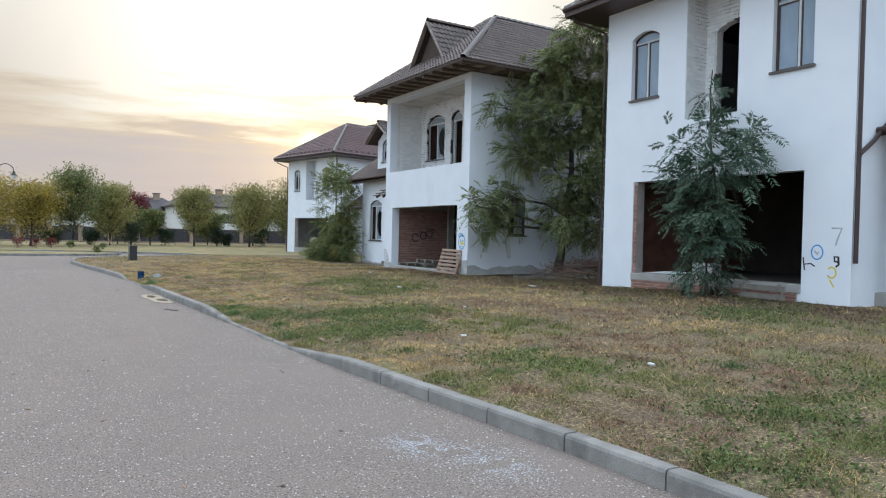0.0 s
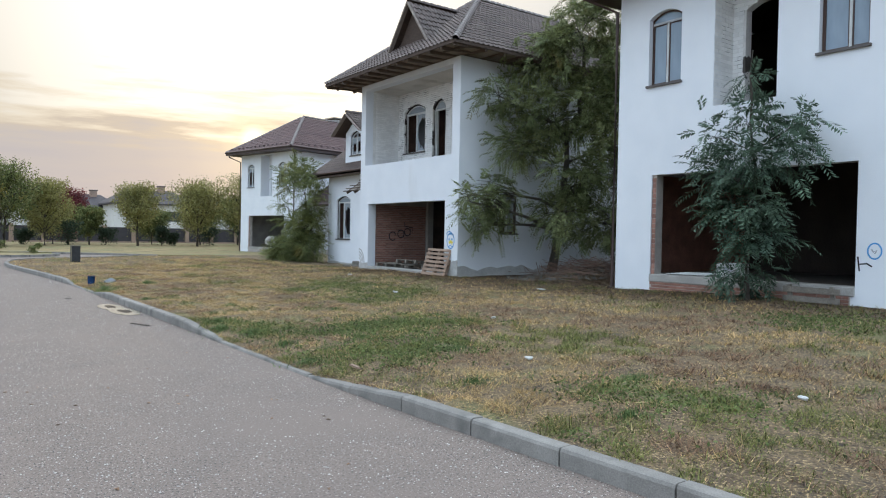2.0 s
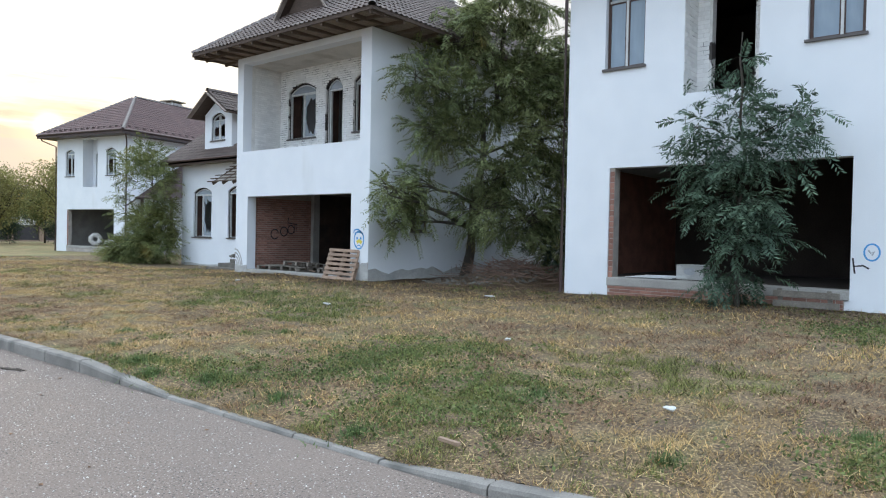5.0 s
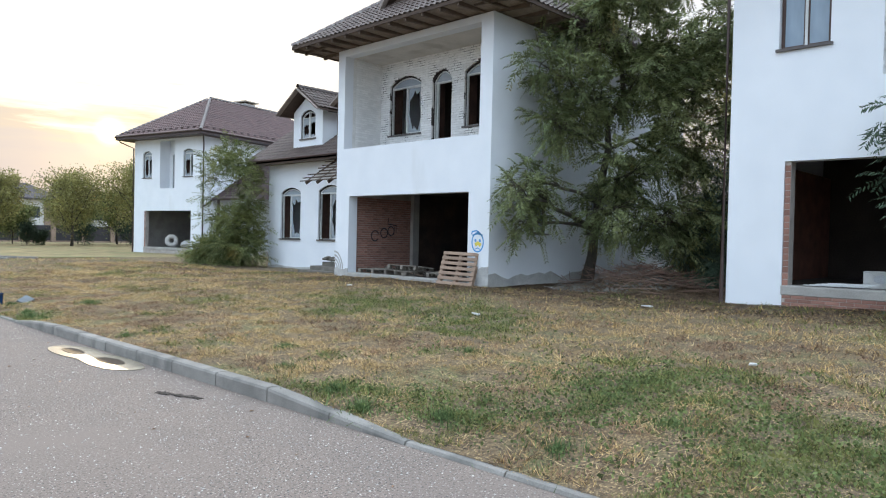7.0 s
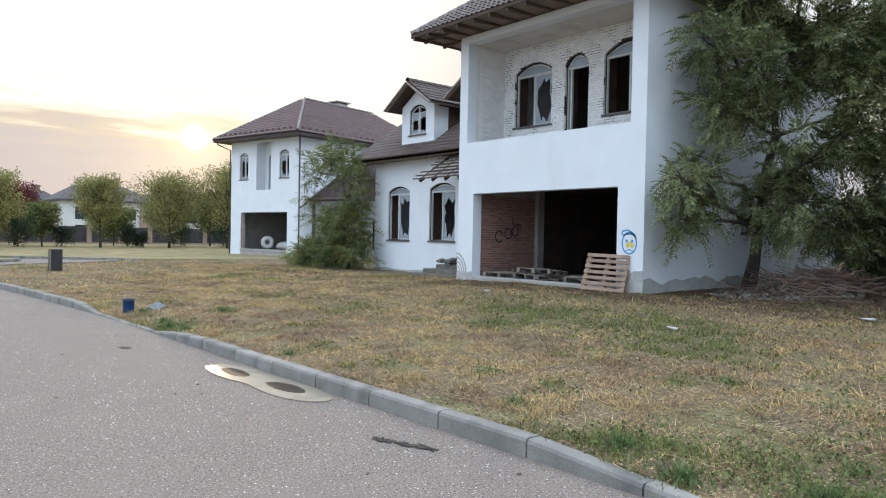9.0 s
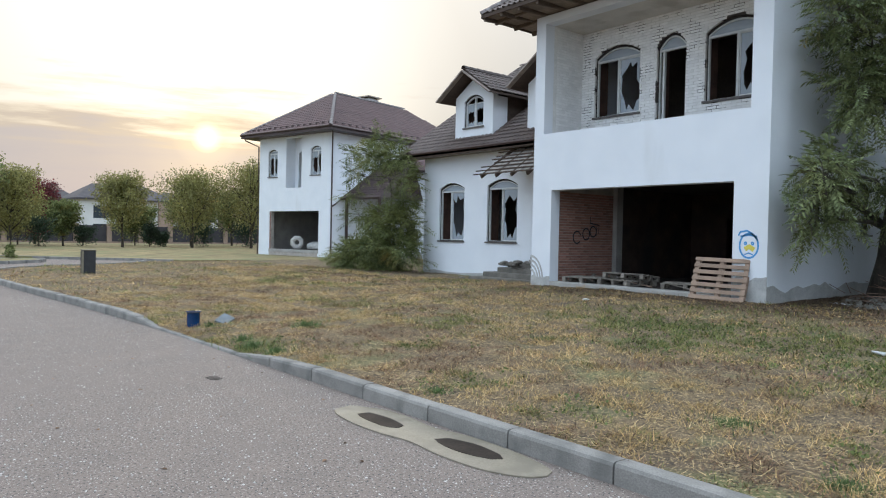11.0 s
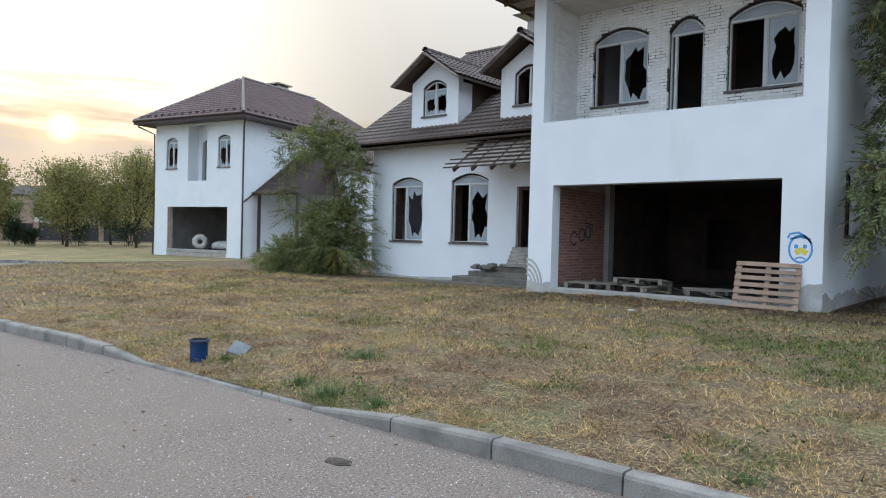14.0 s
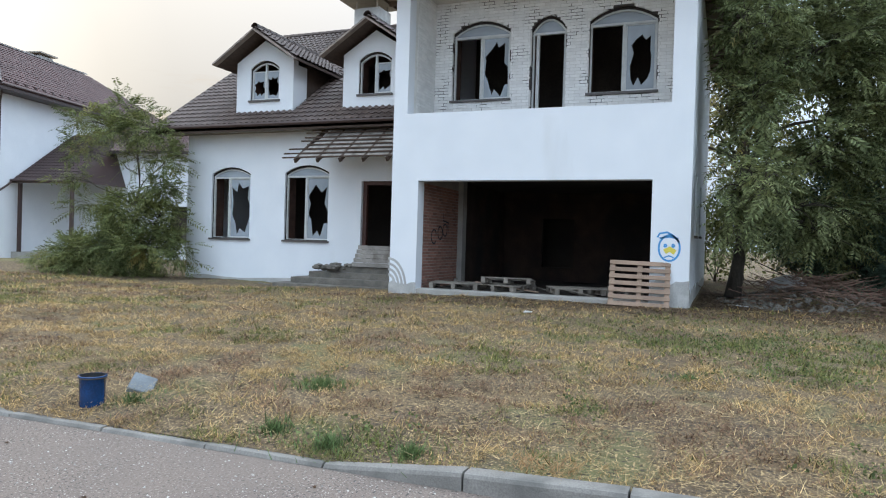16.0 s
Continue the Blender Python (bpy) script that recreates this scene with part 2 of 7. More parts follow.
def glass_mat(name, film_tint, share):
    """Window glass: part clear, part a glossy dusty film whose pale blue paints in reflected sky."""
    m = bpy.data.materials.new(name)
    m.use_nodes = True
    n, l = m.node_tree.nodes, m.node_tree.links
    b = n["Principled BSDF"]
    b.inputs["Base Color"].default_value = (*film_tint, 1)
    b.inputs["Roughness"].default_value = 0.12
    tr, mx, nz, rp = n.new("ShaderNodeBsdfTransparent"), n.new("ShaderNodeMixShader"), n.new("ShaderNodeTexNoise"), n.new("ShaderNodeMapRange")
    nz.inputs["Scale"].default_value = 2.5
    rp.inputs["To Min"].default_value, rp.inputs["To Max"].default_value = share - 0.15, share + 0.15
    l.new(nz.outputs["Fac"], rp.inputs["Value"])
    l.new(rp.outputs["Result"], mx.inputs["Fac"])
    l.new(tr.outputs[0], mx.inputs[1])
    l.new(b.outputs[0], mx.inputs[2])
    l.new(mx.outputs[0], n["Material Output"].inputs["Surface"])
    return m


# pale blue of both films stands for the sky mirrored in the panes
GLASS = glass_mat("dusty_sky_glass", (0.46, 0.51, 0.56), 0.62)
GLASS_CLEAN = glass_mat("sky_blue_glass", (0.32, 0.40, 0.48), 0.75)


# ---- geometry helpers ----
ORIGIN = Vector((0, 0, 0))


def part(name, bm, material, parent=None, label="", smooth=False):
    """Links a bmesh as one mesh object under a thing or part; its points are kept relative to ORIGIN."""
    me = bpy.data.meshes.new(name)
    bmesh.ops.translate(bm, verts=bm.verts, vec=-ORIGIN)
    bm.to_mesh(me)
    bm.free()
    me.materials.append(material)
    if smooth:
        me.polygons.foreach_set("use_smooth", [True] * len(me.polygons))
    ob = new(name, me)
    if parent is not None:
        ob.parent = parent
    else:
        ob.location = ORIGIN
    if label:
        ob["label"] = label
    return ob


def raw(name, verts, faces, material, parent=None, label=""):
    """As part(), from plain lists or arrays."""
    me = bpy.data.meshes.new(name)
    v = np.asarray(verts, dtype=float) - np.array(ORIGIN)
    me.from_pydata(v.tolist(), [], faces if isinstance(faces, list) else faces.tolist())
    me.materials.append(material)
    ob = new(name, me)
    if parent is not None:
        ob.parent = parent
    else:
        ob.location = ORIGIN
    if label:
        ob["label"] = label
    return ob


def box(bm, x0, x1, y0, y1, z0, z1, bevel=0.0):
    vs = bmesh.ops.create_cube(bm, size=1)["verts"]
    for v in vs:
        v.co = ((x0 + x1) / 2 + v.co.x * (x1 - x0), (y0 + y1) / 2 + v.co.y * (y1 - y0), (z0 + z1) / 2 + v.co.z * (z1 - z0))
    if bevel:
        bmesh.ops.bevel(bm, geom=list({e for v in vs for e in v.link_edges}), offset=bevel, segments=1, affect="EDGES")
    return vs


def beam(bm, a, b, w, h, up=(0, 0, 1)):
    """A squared timber from a to b."""
    a, b = Vector(a), Vector(b)
    d = (b - a).normalized()
    s = d.cross(Vector(up))
    s = s.normalized() if s.length > 1e-4 else Vector((1, 0, 0))
    u = s.cross(d)
    vs = [bm.verts.new(p + s * (w / 2 * i) + u * (h / 2 * j)) for p in (a, b) for i, j in ((-1, -1), (1, -1), (1, 1), (-1, 1))]
    for f in ((0, 1, 2, 3), (7, 6, 5, 4), (0, 4, 5, 1), (1, 5, 6, 2), (2, 6, 7, 3), (3, 7, 4, 0)):
        bm.faces.new([vs[i] for i in f])


def tube(bm, pts, r, sides=8):
    """A round pipe through points."""
    rings = []
    pts = [Vector(p) for p in pts]
    for i, p in enumerate(pts):
        d = (pts[min(i + 1, len(pts) - 1)] - pts[max(i - 1, 0)]).normalized()
        s = d.cross(Vector((0, 0, 1)))
        s = s.normalized() if s.length > 1e-3 else Vector((1, 0, 0))
        u = s.cross(d)
        rr = r[i] if isinstance(r, (list, tuple)) else r
        rings.append([bm.verts.new(p + (s * math.cos(a) + u * math.sin(a)) * rr) for a in [2 * math.pi * k / sides for k in range(sides)]])
    for p, q in zip(rings, rings[1:]):
        for k in range(sides):
            bm.faces.new((p[k], p[(k + 1) % sides], q[(k + 1) % sides], q[k]))
    bm.faces.new(rings[0][::-1])
    bm.faces.new(rings[-1])


from mathutils.geometry import tessellate_polygon


def sheet(bm, loops, place, t0, t1):
    """A slab with holes: loops of (u, v), the outer one first; place(u, v, w) gives the point; w from t0 to t1."""
    flat = [p for lp in loops for p in lp]
    tris = tessellate_polygon([[Vector((u, v, 0)) for u, v in lp] for lp in loops])
    front = [bm.verts.new(place(u, v, t0)) for u, v in flat]
    back = [bm.verts.new(place(u, v, t1)) for u, v in flat]
    for t in tris:
        if len(set(t)) == 3:
            try:
                bm.faces.new([front[i] for i in t])
                bm.faces.new([back[i] for i in reversed(t)])
            except ValueError:
                pass
    k = 0
    for lp in loops:
        n = len(lp)
        for i in range(n):
            a, b = k + i, k + (i + 1) % n
            bm.faces.new((front[a], front[b], back[b], back[a]))
        k += n
    bmesh.ops.recalc_face_normals(bm, faces=bm.faces)


def rect(u0, u1, v0, v1):
    return [(u0, v0), (u1, v0), (u1, v1), (u0, v1)]


def arch(u0, u1, v0, spring, top, n=9):
    """An opening with a flat segmental arch."""
    pts = [(u0, v0), (u1, v0)]
    for i in range(n + 1):
        s = i / n
        pts.append((u1 + (u0 - u1) * s, spring + (top - spring) * (1 - (2 * s - 1) ** 2)))
    return pts


def front_at(x):
    """Places (y, z) on a wall that faces the road; w goes into the wall."""
    return lambda u, v, w: (x + w, u, v)


def side_at(y, way=1):
    return lambda u, v, w: (u, y + way * w, v)


def jagged(u0, u1, v0, v1, rng, n=15):
    """The outline of a hole in a broken pane: sharp shards point inwards from its edges."""
    cu, cv, pts = (u0 + u1) / 2, (v0 + v1) / 2, []
    lean = rng.uniform(-0.12, 0.12)
    for i in range(n):
        a = 2 * math.pi * (i + rng.uniform(-0.42, 0.42)) / n
        c, s_ = math.cos(a), math.sin(a)
        k = rng.uniform(0.62, 0.86) if i % 2 else rng.uniform(0.94, 1.05)
        k = min(k / max(abs(c), abs(s_)), 1.25) * 0.93
        du = min(max(c * k + lean * s_, -0.94), 0.94)
        dv = min(max(s_ * k, -0.97), 0.97)
        pts.append((cu + du * (u1 - u0) / 2, cv + dv * (v1 - v0) / 2))
    return pts


def window(parent, place, u0, u1, v0, spring, top, frame_mat, seed, broken=0.7, missing=(), clean=False, split=0.5, depth=0.10, sill=True, name="window", top_light=True, hole=1.0):
    """A window set in an arched opening: a near-black strip for the shaded gap under the arch, frame, mullion and
    transom, a top light and two panes, whole, broken or missing, and a sill.
    u0 is the side with the larger coordinate."""
    rng = random.Random(seed)
    f, gap = 0.045, 0.0 if clean else 0.055
    bm = bmesh.new()
    s1, t1 = spring - gap, top - gap
    inner = arch(u0 - f - 0.012, u1 + f + 0.012, v0 + f, s1 - 0.02, t1 - f)
    sheet(bm, [arch(u0 - 0.012, u1 + 0.012, v0, s1, t1), inner], place, depth, depth + 0.07)
    win = part(name, bm, frame_mat, parent, "arched window frame with broken panes" if broken else "arched window frame")
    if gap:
        # solid dark strip in place of the shaded gap
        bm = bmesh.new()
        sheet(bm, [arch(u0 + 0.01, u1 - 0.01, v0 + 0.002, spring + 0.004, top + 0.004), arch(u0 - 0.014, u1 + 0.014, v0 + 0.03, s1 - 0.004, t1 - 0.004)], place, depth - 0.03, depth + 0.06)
        part("gap", bm, GAP_SHADE, win, "near-black strip standing for the shaded gap round the frame")
        # brick lining with the opening's shade in its colour
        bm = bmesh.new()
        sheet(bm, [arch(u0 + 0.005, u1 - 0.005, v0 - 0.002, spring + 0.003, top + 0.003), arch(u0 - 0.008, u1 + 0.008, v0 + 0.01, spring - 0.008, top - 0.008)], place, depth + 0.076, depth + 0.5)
        part("reveal", bm, REVEAL, win, "bare brick reveal behind the frame, its shade put in the colour")
    tz = spring - 0.12
    um = u0 + (u1 - u0) * split
    head = tz - 0.025 if top_light else s1 - 0.03
    if top_light:
        bm = bmesh.new()
        sheet(bm, [rect(u0 - f, u1 + f, tz - 0.025, tz + 0.03)], place, depth - 0.012, depth + 0.075)
        part("transom", bm, WHITE_FRAME if frame_mat is WHITE_FRAME else GREY_PAINT, win)
    bm = bmesh.new()
    sheet(bm, [rect(um + 0.028, um - 0.028, v0 + f, head if top_light else t1 - f)], place, depth - 0.008, depth + 0.072)
    part("mullion", bm, WHITE_FRAME, win)
    g = GLASS_CLEAN if clean else GLASS
    if top_light:
        bm = bmesh.new()
        sheet(bm, [arch(u0 - f, u1 + f, tz + 0.03, s1 - 0.02, t1 - f)], place, depth + 0.03, depth + 0.036)
        part("top_pane", bm, g, win)
    for k, (a, b) in enumerate(((u0 - f, um + 0.028), (um - 0.028, u1 + f))):
        edge = 0.028
        if k in missing:
            bm = bmesh.new()
            sheet(bm, [rect(b + edge, b, v0 + f, head)], place, depth + 0.02, depth + 0.06)
            part("sash_stile", bm, frame_mat, win)
            continue
        bm = bmesh.new()
        loops = [rect(a, b, v0 + f, head)]
        if broken:
            m = (0.01 + 0.5 * (1 - hole)) * abs(a - b)
            loops.append(jagged(a - m, b + m, v0 + 0.07 + rng.uniform(0, 0.10), head - 0.04 - rng.uniform(0, 0.25), rng))
        sheet(bm, loops, place, depth + 0.03, depth + 0.036)
        part("pane", bm, g, win)
        bm = bmesh.new()
        sheet(bm, [rect(a, b, v0 + f, head), rect(a - edge, b + edge, v0 + f + edge, head - edge)], place, depth + 0.01, depth + 0.06)
        part("sash", bm, frame_mat, win)
    if sill:
        bm = bmesh.new()
        sheet(bm, [rect(u0 + 0.05, u1 - 0.05, v0 - 0.05, v0 + 0.005)], place, -0.06, depth + 0.02)
        part("sill", bm, SILL, win)
    return win


def tiles(name, corners, material, parent, step=0.31, width=0.215, singles=0, one_mat=None, keep=None):
    """Covers a roof slope, given by its corners (eave first, then up), with curved tiles. The first 'singles' are objects of their own."""
    c = [Vector(p) for p in corners]
    along = (c[1] - c[0]).normalized()
    nrm = along.cross(c[-1] - c[0]).normalized()
    if nrm.z < 0:
        nrm = -nrm
    up = nrm.cross(along)
    if up.z < 0:
        up = -up
    poly = [((p - c[0]).dot(along), (p - c[0]).dot(up)) for p in c]

    def inside(u, v):
        hit = False
        for (a, b), (d, e) in zip(poly, poly[1:] + poly[:1]):
            if (b > v) != (e > v) and u < (d - a) * (v - b) / (e - b) + a:
                hit = not hit
        return hit

    prof = [(0, 0.0), (0.17, 0.028), (0.34, 0.045), (0.52, 0.03), (0.72, 0.004), (1.0, 0.0)]
    tv, tf = [], []
    for v, lift in ((0, 0.035), (step * 1.04, 0.0)):
        tv += [(u * width, v, h + lift) for u, h in prof]
    tv += [(u * width, 0.004, h + 0.012) for u, h in prof]
    n = len(prof)
    tf = [(i, i + 1, n + i + 1, n + i) for i in range(n - 1)] + [(2 * n + i, 2 * n + i + 1, i + 1, i) for i in range(n - 1)]
    M3 = Matrix((along, up, nrm)).transposed()
    base = np.array(tv)
    R = np.array(M3)
    spots = []
    v, umax, vmax = 0.0, max(p[0] for p in poly), max(p[1] for p in poly)
    while v < vmax:
        u = min(p[0] for p in poly)
        while u < umax:
            if inside(u + width / 2, v + step / 2) and (keep is None or keep(c[0] + along * (u + width / 2) + up * (v + step / 2))):
                spots.append((u, v))
            u += width
        v += step
    world_base = base @ R.T
    if singles:
        me = bpy.data.meshes.new("roof_tile")
        me.from_pydata(world_base.tolist(), [], tf)
        me.materials.append(one_mat)
        for u, v in spots[:singles]:
            ob = new("roof_tile", me)
            ob.parent = parent
            ob.location = c[0] + along * u + up * v + nrm * 0.02 - ORIGIN
    rest = spots[singles:]
    if rest:
        off = np.array([list(c[0] + along * u + up * v + nrm * 0.02) for u, v in rest])
        V = (world_base[None] + off[:, None]).reshape(-1, 3)
        F = (np.array(tf)[None] + (np.arange(len(rest)) * len(tv))[:, None, None]).reshape(-1, 4)
        ob = raw(name, V, F, material, parent)
        tagged(ob, kind="stuff")


def ridge_caps(name, a, b, material, parent, r=0.11, step=0.34):
    """Half-round caps along a hip or ridge."""
    a, b = Vector(a), Vector(b)
    d = (b - a)
    n = max(1, int(d.length / step))
    d.normalize()
    bm = bmesh.new()
    s = d.cross(Vector((0, 0, 1))).normalized()
    u = s.cross(d)
    ring = [[bm.verts.new(c + (s * math.cos(t) + u * math.sin(t)) * rr) for t in [math.pi * k / 5 for k in range(6)]] for c, rr in ((a, r + 0.018), (a + d * (step + 0.04), r))]
    for k in range(5):
        bm.faces.new((ring[0][k], ring[0][k + 1], ring[1][k + 1], ring[1][k]))
    first = part(name, bm, material, parent)
    for i in range(1, n):
        ob = new(name, first.data)
        ob.parent = parent
        ob.location = d * (i * step)


def slab_poly(name, corners, thick, material, parent, label=""):
    """A flat slab under a sloping polygon."""
    bm = bmesh.new()
    top = [bm.verts.new(p) for p in corners]
    low = [bm.verts.new((p[0], p[1], p[2] - thick)) for p in corners]
    bm.faces.new(top)
    bm.faces.new(low[::-1])
    n = len(top)
    for i in range(n):
        bm.faces.new((top[i], low[i], low[(i + 1) % n], top[(i + 1) % n]))
    bmesh.ops.recalc_face_normals(bm, faces=bm.faces)
    return part(name, bm, material, parent, label)


def in_arch(u, v, h):
    """Whether (u, v) lies in an arched opening, with a small margin."""
    u0, u1, v0, spring, top = h
    if not (u1 - 0.015 < u < u0 + 0.015 and v > v0 - 0.04):
        return False
    k = (2 * (u - u1) / (u0 - u1) - 1)
    return v < spring + (top - spring) * (1 - k * k) + 0.02


def bricks(name, u_range, v_range, place, material, parent, holes=(), length=0.25, height=0.065, joint=0.012, proud=0.012, stuff=False, seed=1, single_name="brick"):
    """A field of bricks in running bond on a wall: single objects, or one joined part."""
    rng = random.Random(seed)
    spots, row, v = [], 0, v_range[0]
    while v + height <= v_range[1] + 0.001:
        u = u_range[0] - (length / 2 if row % 2 else 0)
        while u < u_range[1]:
            a, b = max(u, u_range[0]), min(u + length, u_range[1])
            q = (b - a) / 6
            free = [not any(in_arch(a + q * (k + 0.5), v + height / 2, h) for h in holes) for k in range(6)]
            if b - a > 0.06 and any(free):
                k0, k1 = free.index(True), 6 - free[::-1].index(True)
                spots.append((a + q * k0, a + q * k1, v))
            u += length + joint
        v += height + joint
        row += 1
    V, F, cube = [], [], ((0, 1, 2, 3), (0, 4, 5, 1), (1, 5, 6, 2), (2, 6, 7, 3), (3, 7, 4, 0))
    if stuff:
        for a, b, v in spots:
            w, k = -proud * rng.uniform(0.2, 1.3), len(V)
            V += [place(p, q, w) for p, q in ((a, v), (b, v), (b, v + height), (a, v + height))]
            V += [place(p, q, 0.02) for p, q in ((a, v), (b, v), (b, v + height), (a, v + height))]
            F += [tuple(k + i for i in f) for f in cube]
        return tagged(raw(name, V, F, material, parent), kind="stuff")
    cache = {}
    for a, b, v in spots:
        w = round(b - a, 2)
        if w not in cache:
            me = bpy.data.meshes.new(single_name)
            pts = [place(p, q, r) for r in (-proud, 0.02) for p, q in ((0, 0), (w, 0), (w, height), (0, height))]
            o = Vector(place(0, 0, 0))
            me.from_pydata([Vector(p) - o for p in pts], [], cube)
            me.materials.append(material)
            cache[w] = me
        ob = new(single_name, cache[w])
        ob.parent = parent
        ob.location = Vector(place(a, v, rng.uniform(-0.004, 0.004))) - ORIGIN


def thing(name, at, label, category, group="", turn=0.0):
    """An Empty at the base of a thing."""
    ob = new(name)
    ob.empty_display_size = 0.2
    ob.matrix_world = pose(*at, 0, 0, turn)
    return tagged(ob, label, category, group)


def stroke(name, pts, place, r, material, parent, label=""):
    """A painted line on a wall: a thin flat ribbon, 3 mm proud."""
    bm = bmesh.new()
    n = len(pts)
    vs = []
    for i, (u, v) in enumerate(pts):
        a, b = pts[max(i - 1, 0)], pts[min(i + 1, n - 1)]
        du, dv = b[0] - a[0], b[1] - a[1]
        k = math.hypot(du, dv) or 1
        du, dv = du / k * r, dv / k * r
        vs.append((bm.verts.new(place(u - dv, v + du, -0.004)), bm.verts.new(place(u + dv, v - du, -0.004))))
    for p, q in zip(vs, vs[1:]):
        bm.faces.new((p[0], p[1], q[1], q[0]))
    return part(name, bm, material, parent, label)


def loop(cu, cv, ru, rv, n=18, a0=0.0, a1=360.0):
    return [(cu + ru * math.cos(radians(a0 + (a1 - a0) * i / n)), cv + rv * math.sin(radians(a0 + (a1 - a0) * i / n))) for i in range(n + 1)]


# ---- ground ----
KERB_LINE = [(4.25, -6.0), (4.15, 0.0), (4.05, 4.0), (3.88, 7.0), (3.74, 10.0), (3.70, 14.0), (3.65, 18.0), (3.6, 23.0), (3.53, 27.0), (3.3, 31.0), (2.98, 35.0), (2.75, 38.5), (2.75, 41.0), (3.1, 43.5), (3.95, 45.8), (5.6, 47.3), (8.0, 48.4), (9.8, 50.0), (10.8, 52.0)]


def smooth_line(pts, step=0.25):
    """Even points along a Catmull-Rom curve."""
    out = []
    P = [Vector((*p, 0)) for p in pts]
    P = [2 * P[0] - P[1]] + P + [2 * P[-1] - P[-2]]
    for i in range(1, len(P) - 2):
        a, b, c, d = P[i - 1:i + 3]
        n = max(2, int((c - b).length / 0.05))
        for k in range(n):
            t = k / n
            out.append(0.5 * (2 * b + (c - a) * t + (2 * a - 5 * b + 4 * c - d) * t * t + (3 * b - a - 3 * c + d) * t ** 3))
    out.append(P[-2])
    even, s = [out[0]], 0.0
    for p, q in zip(out, out[1:]):
        s += (q - p).length
        if s >= step:
            even.append(q)
            s = 0.0
    return [(p.x, p.y) for p in even]


EDGE = smooth_line(KERB_LINE)
EDGE_X, EDGE_Y = [p[0] for p in EDGE], [p[1] for p in EDGE]


SUNK = ((9.75, 14.1), (23.3, 27.2))  # where drives were planned


def edge_x(y):
    """The lawn's edge at the road, by y."""
    return float(np.interp(y, EDGE_Y, EDGE_X)) if y < 52 else 12.0 + (y - 52) * 0.5


def ground_z(x, y):
    """The height of the lawn."""
    e = edge_x(y)
    s = min(max((x - e) / 11.0, 0.0), 1.0)
    far = 0.36 if y < 26 else max(0.16, 0.36 - (y - 26) * 0.025)
    if y < 17:
        far = 0.36 + min((17 - y) * 0.02, 0.1)
    z = 0.10 + (far - 0.10) * s
    z += 0.035 * noise.noise((x * 0.35, y * 0.35, 0)) + 0.03 * noise.noise((x * 1.3, y * 1.3, 3.0)) + 0.028 * noise.noise((x * 2.7, y * 2.7, 8.0))
    if x - e < 0.7:
        for s0, s1 in SUNK:
            k = min(max(min(y - s0 + 0.6, s1 + 0.6 - y) / 0.6, 0.0), 1.0)
            z += (0.035 - z) * k * (1 - max(x - e - 0.1, 0) / 0.6)
    d = math.hypot((x - 18.5) / 2.6, (y - 19.2) / 2.0)
    if d < 1:
        z += 0.35 * (1 - d * d) ** 2
    return max(z, 0.03)


ASPHALT = layered(layered(layered(mat("asphalt", (0.208, 0.163, 0.136), 0.85, 0.22, 1.7, 75, 0.6, tint=(0.180, 0.143, 0.122), dist=0.010), (0.40, 0.35, 0.31), 0.63, 0.67, 56.0, detail=1), (0.07, 0.062, 0.057), 0.60, 0.64, 48.0, (1.1, 0.9, 1), detail=1), (0.205, 0.163, 0.138), 0.5, 0.7, 0.35)
FAR_LAWN = layered(mat("far_dry_grass", (0.33, 0.25, 0.115), 0.95, 0.3, 0.8, 9, 0.5), (0.19, 0.175, 0.075), 0.48, 0.62, 0.35)
GRASS_GROUND = layered(layered(mat("lawn_soil", (0.165, 0.112, 0.06), 0.95, 0.4, 1.3, 28, 0.9, tint=(0.11, 0.078, 0.045), dist=0.03), (0.13, 0.125, 0.05), 0.54, 0.66, 0.8), (0.10, 0.068, 0.042), 0.56, 0.68, 1.1)
layered(GRASS_GROUND, (0.40, 0.285, 0.145), 0.57, 0.63, 30.0, (1, 1.7, 1), detail=3)
layered(GRASS_GROUND, (0.045, 0.032, 0.022), 0.57, 0.64, 17.0, (1.5, 1, 1), detail=4)

bm = bmesh.new()
bmesh.ops.create_grid(bm, x_segments=2, y_segments=2, size=900)
bmesh.ops.translate(bm, verts=bm.verts, vec=(0, 0, -0.06))
tagged(part("ground", bm, GRASS_GROUND), "flat dry ground reaching to the horizon", "ground", kind="structure")

bm = bmesh.new()
sheet(bm, [[(-9.0, -30), (6.0, -30), (6, 30), (14, 46), (14, 62), (-60, 66), (-60, 44), (-9, 40)]], lambda u, v, w: (u, v, w), 0.0, -0.05)
tagged(part("road", bm, ASPHALT), "worn grey asphalt road with pale grit", "road", kind="structure")


def lawn(name, xs, ys, inside, label):
    """A lawn as a grid that follows ground_z."""
    V, F, idx = [], [], {}
    for j, y in enumerate(ys):
        for i, s in enumerate(xs):
            x = edge_x(y) + (0.075 if any(s0 + 0.05 < y < s1 - 0.05 for s0, s1 in SUNK) and s == 0 else 0.145) + s
            idx[i, j] = len(V)
            V.append((x, y, ground_z(x, y)))
    for j in range(len(ys) - 1):
        for i in range(len(xs) - 1):
            F.append((idx[i, j], idx[i + 1, j], idx[i + 1, j + 1], idx[i, j + 1]))
    ob = raw(name, V, F, GRASS_GROUND)
    ob.data.polygons.foreach_set("use_smooth", [True] * len(F))
    return tagged(ob, label, "lawn", kind="structure")


lawn("lawn", [0.14 * i for i in range(118)] + [17 + 2.5 * i for i in range(24)], [-6 + 0.2 * i for i in range(285)], None, "mown lawn of dry straw and patchy green grass")


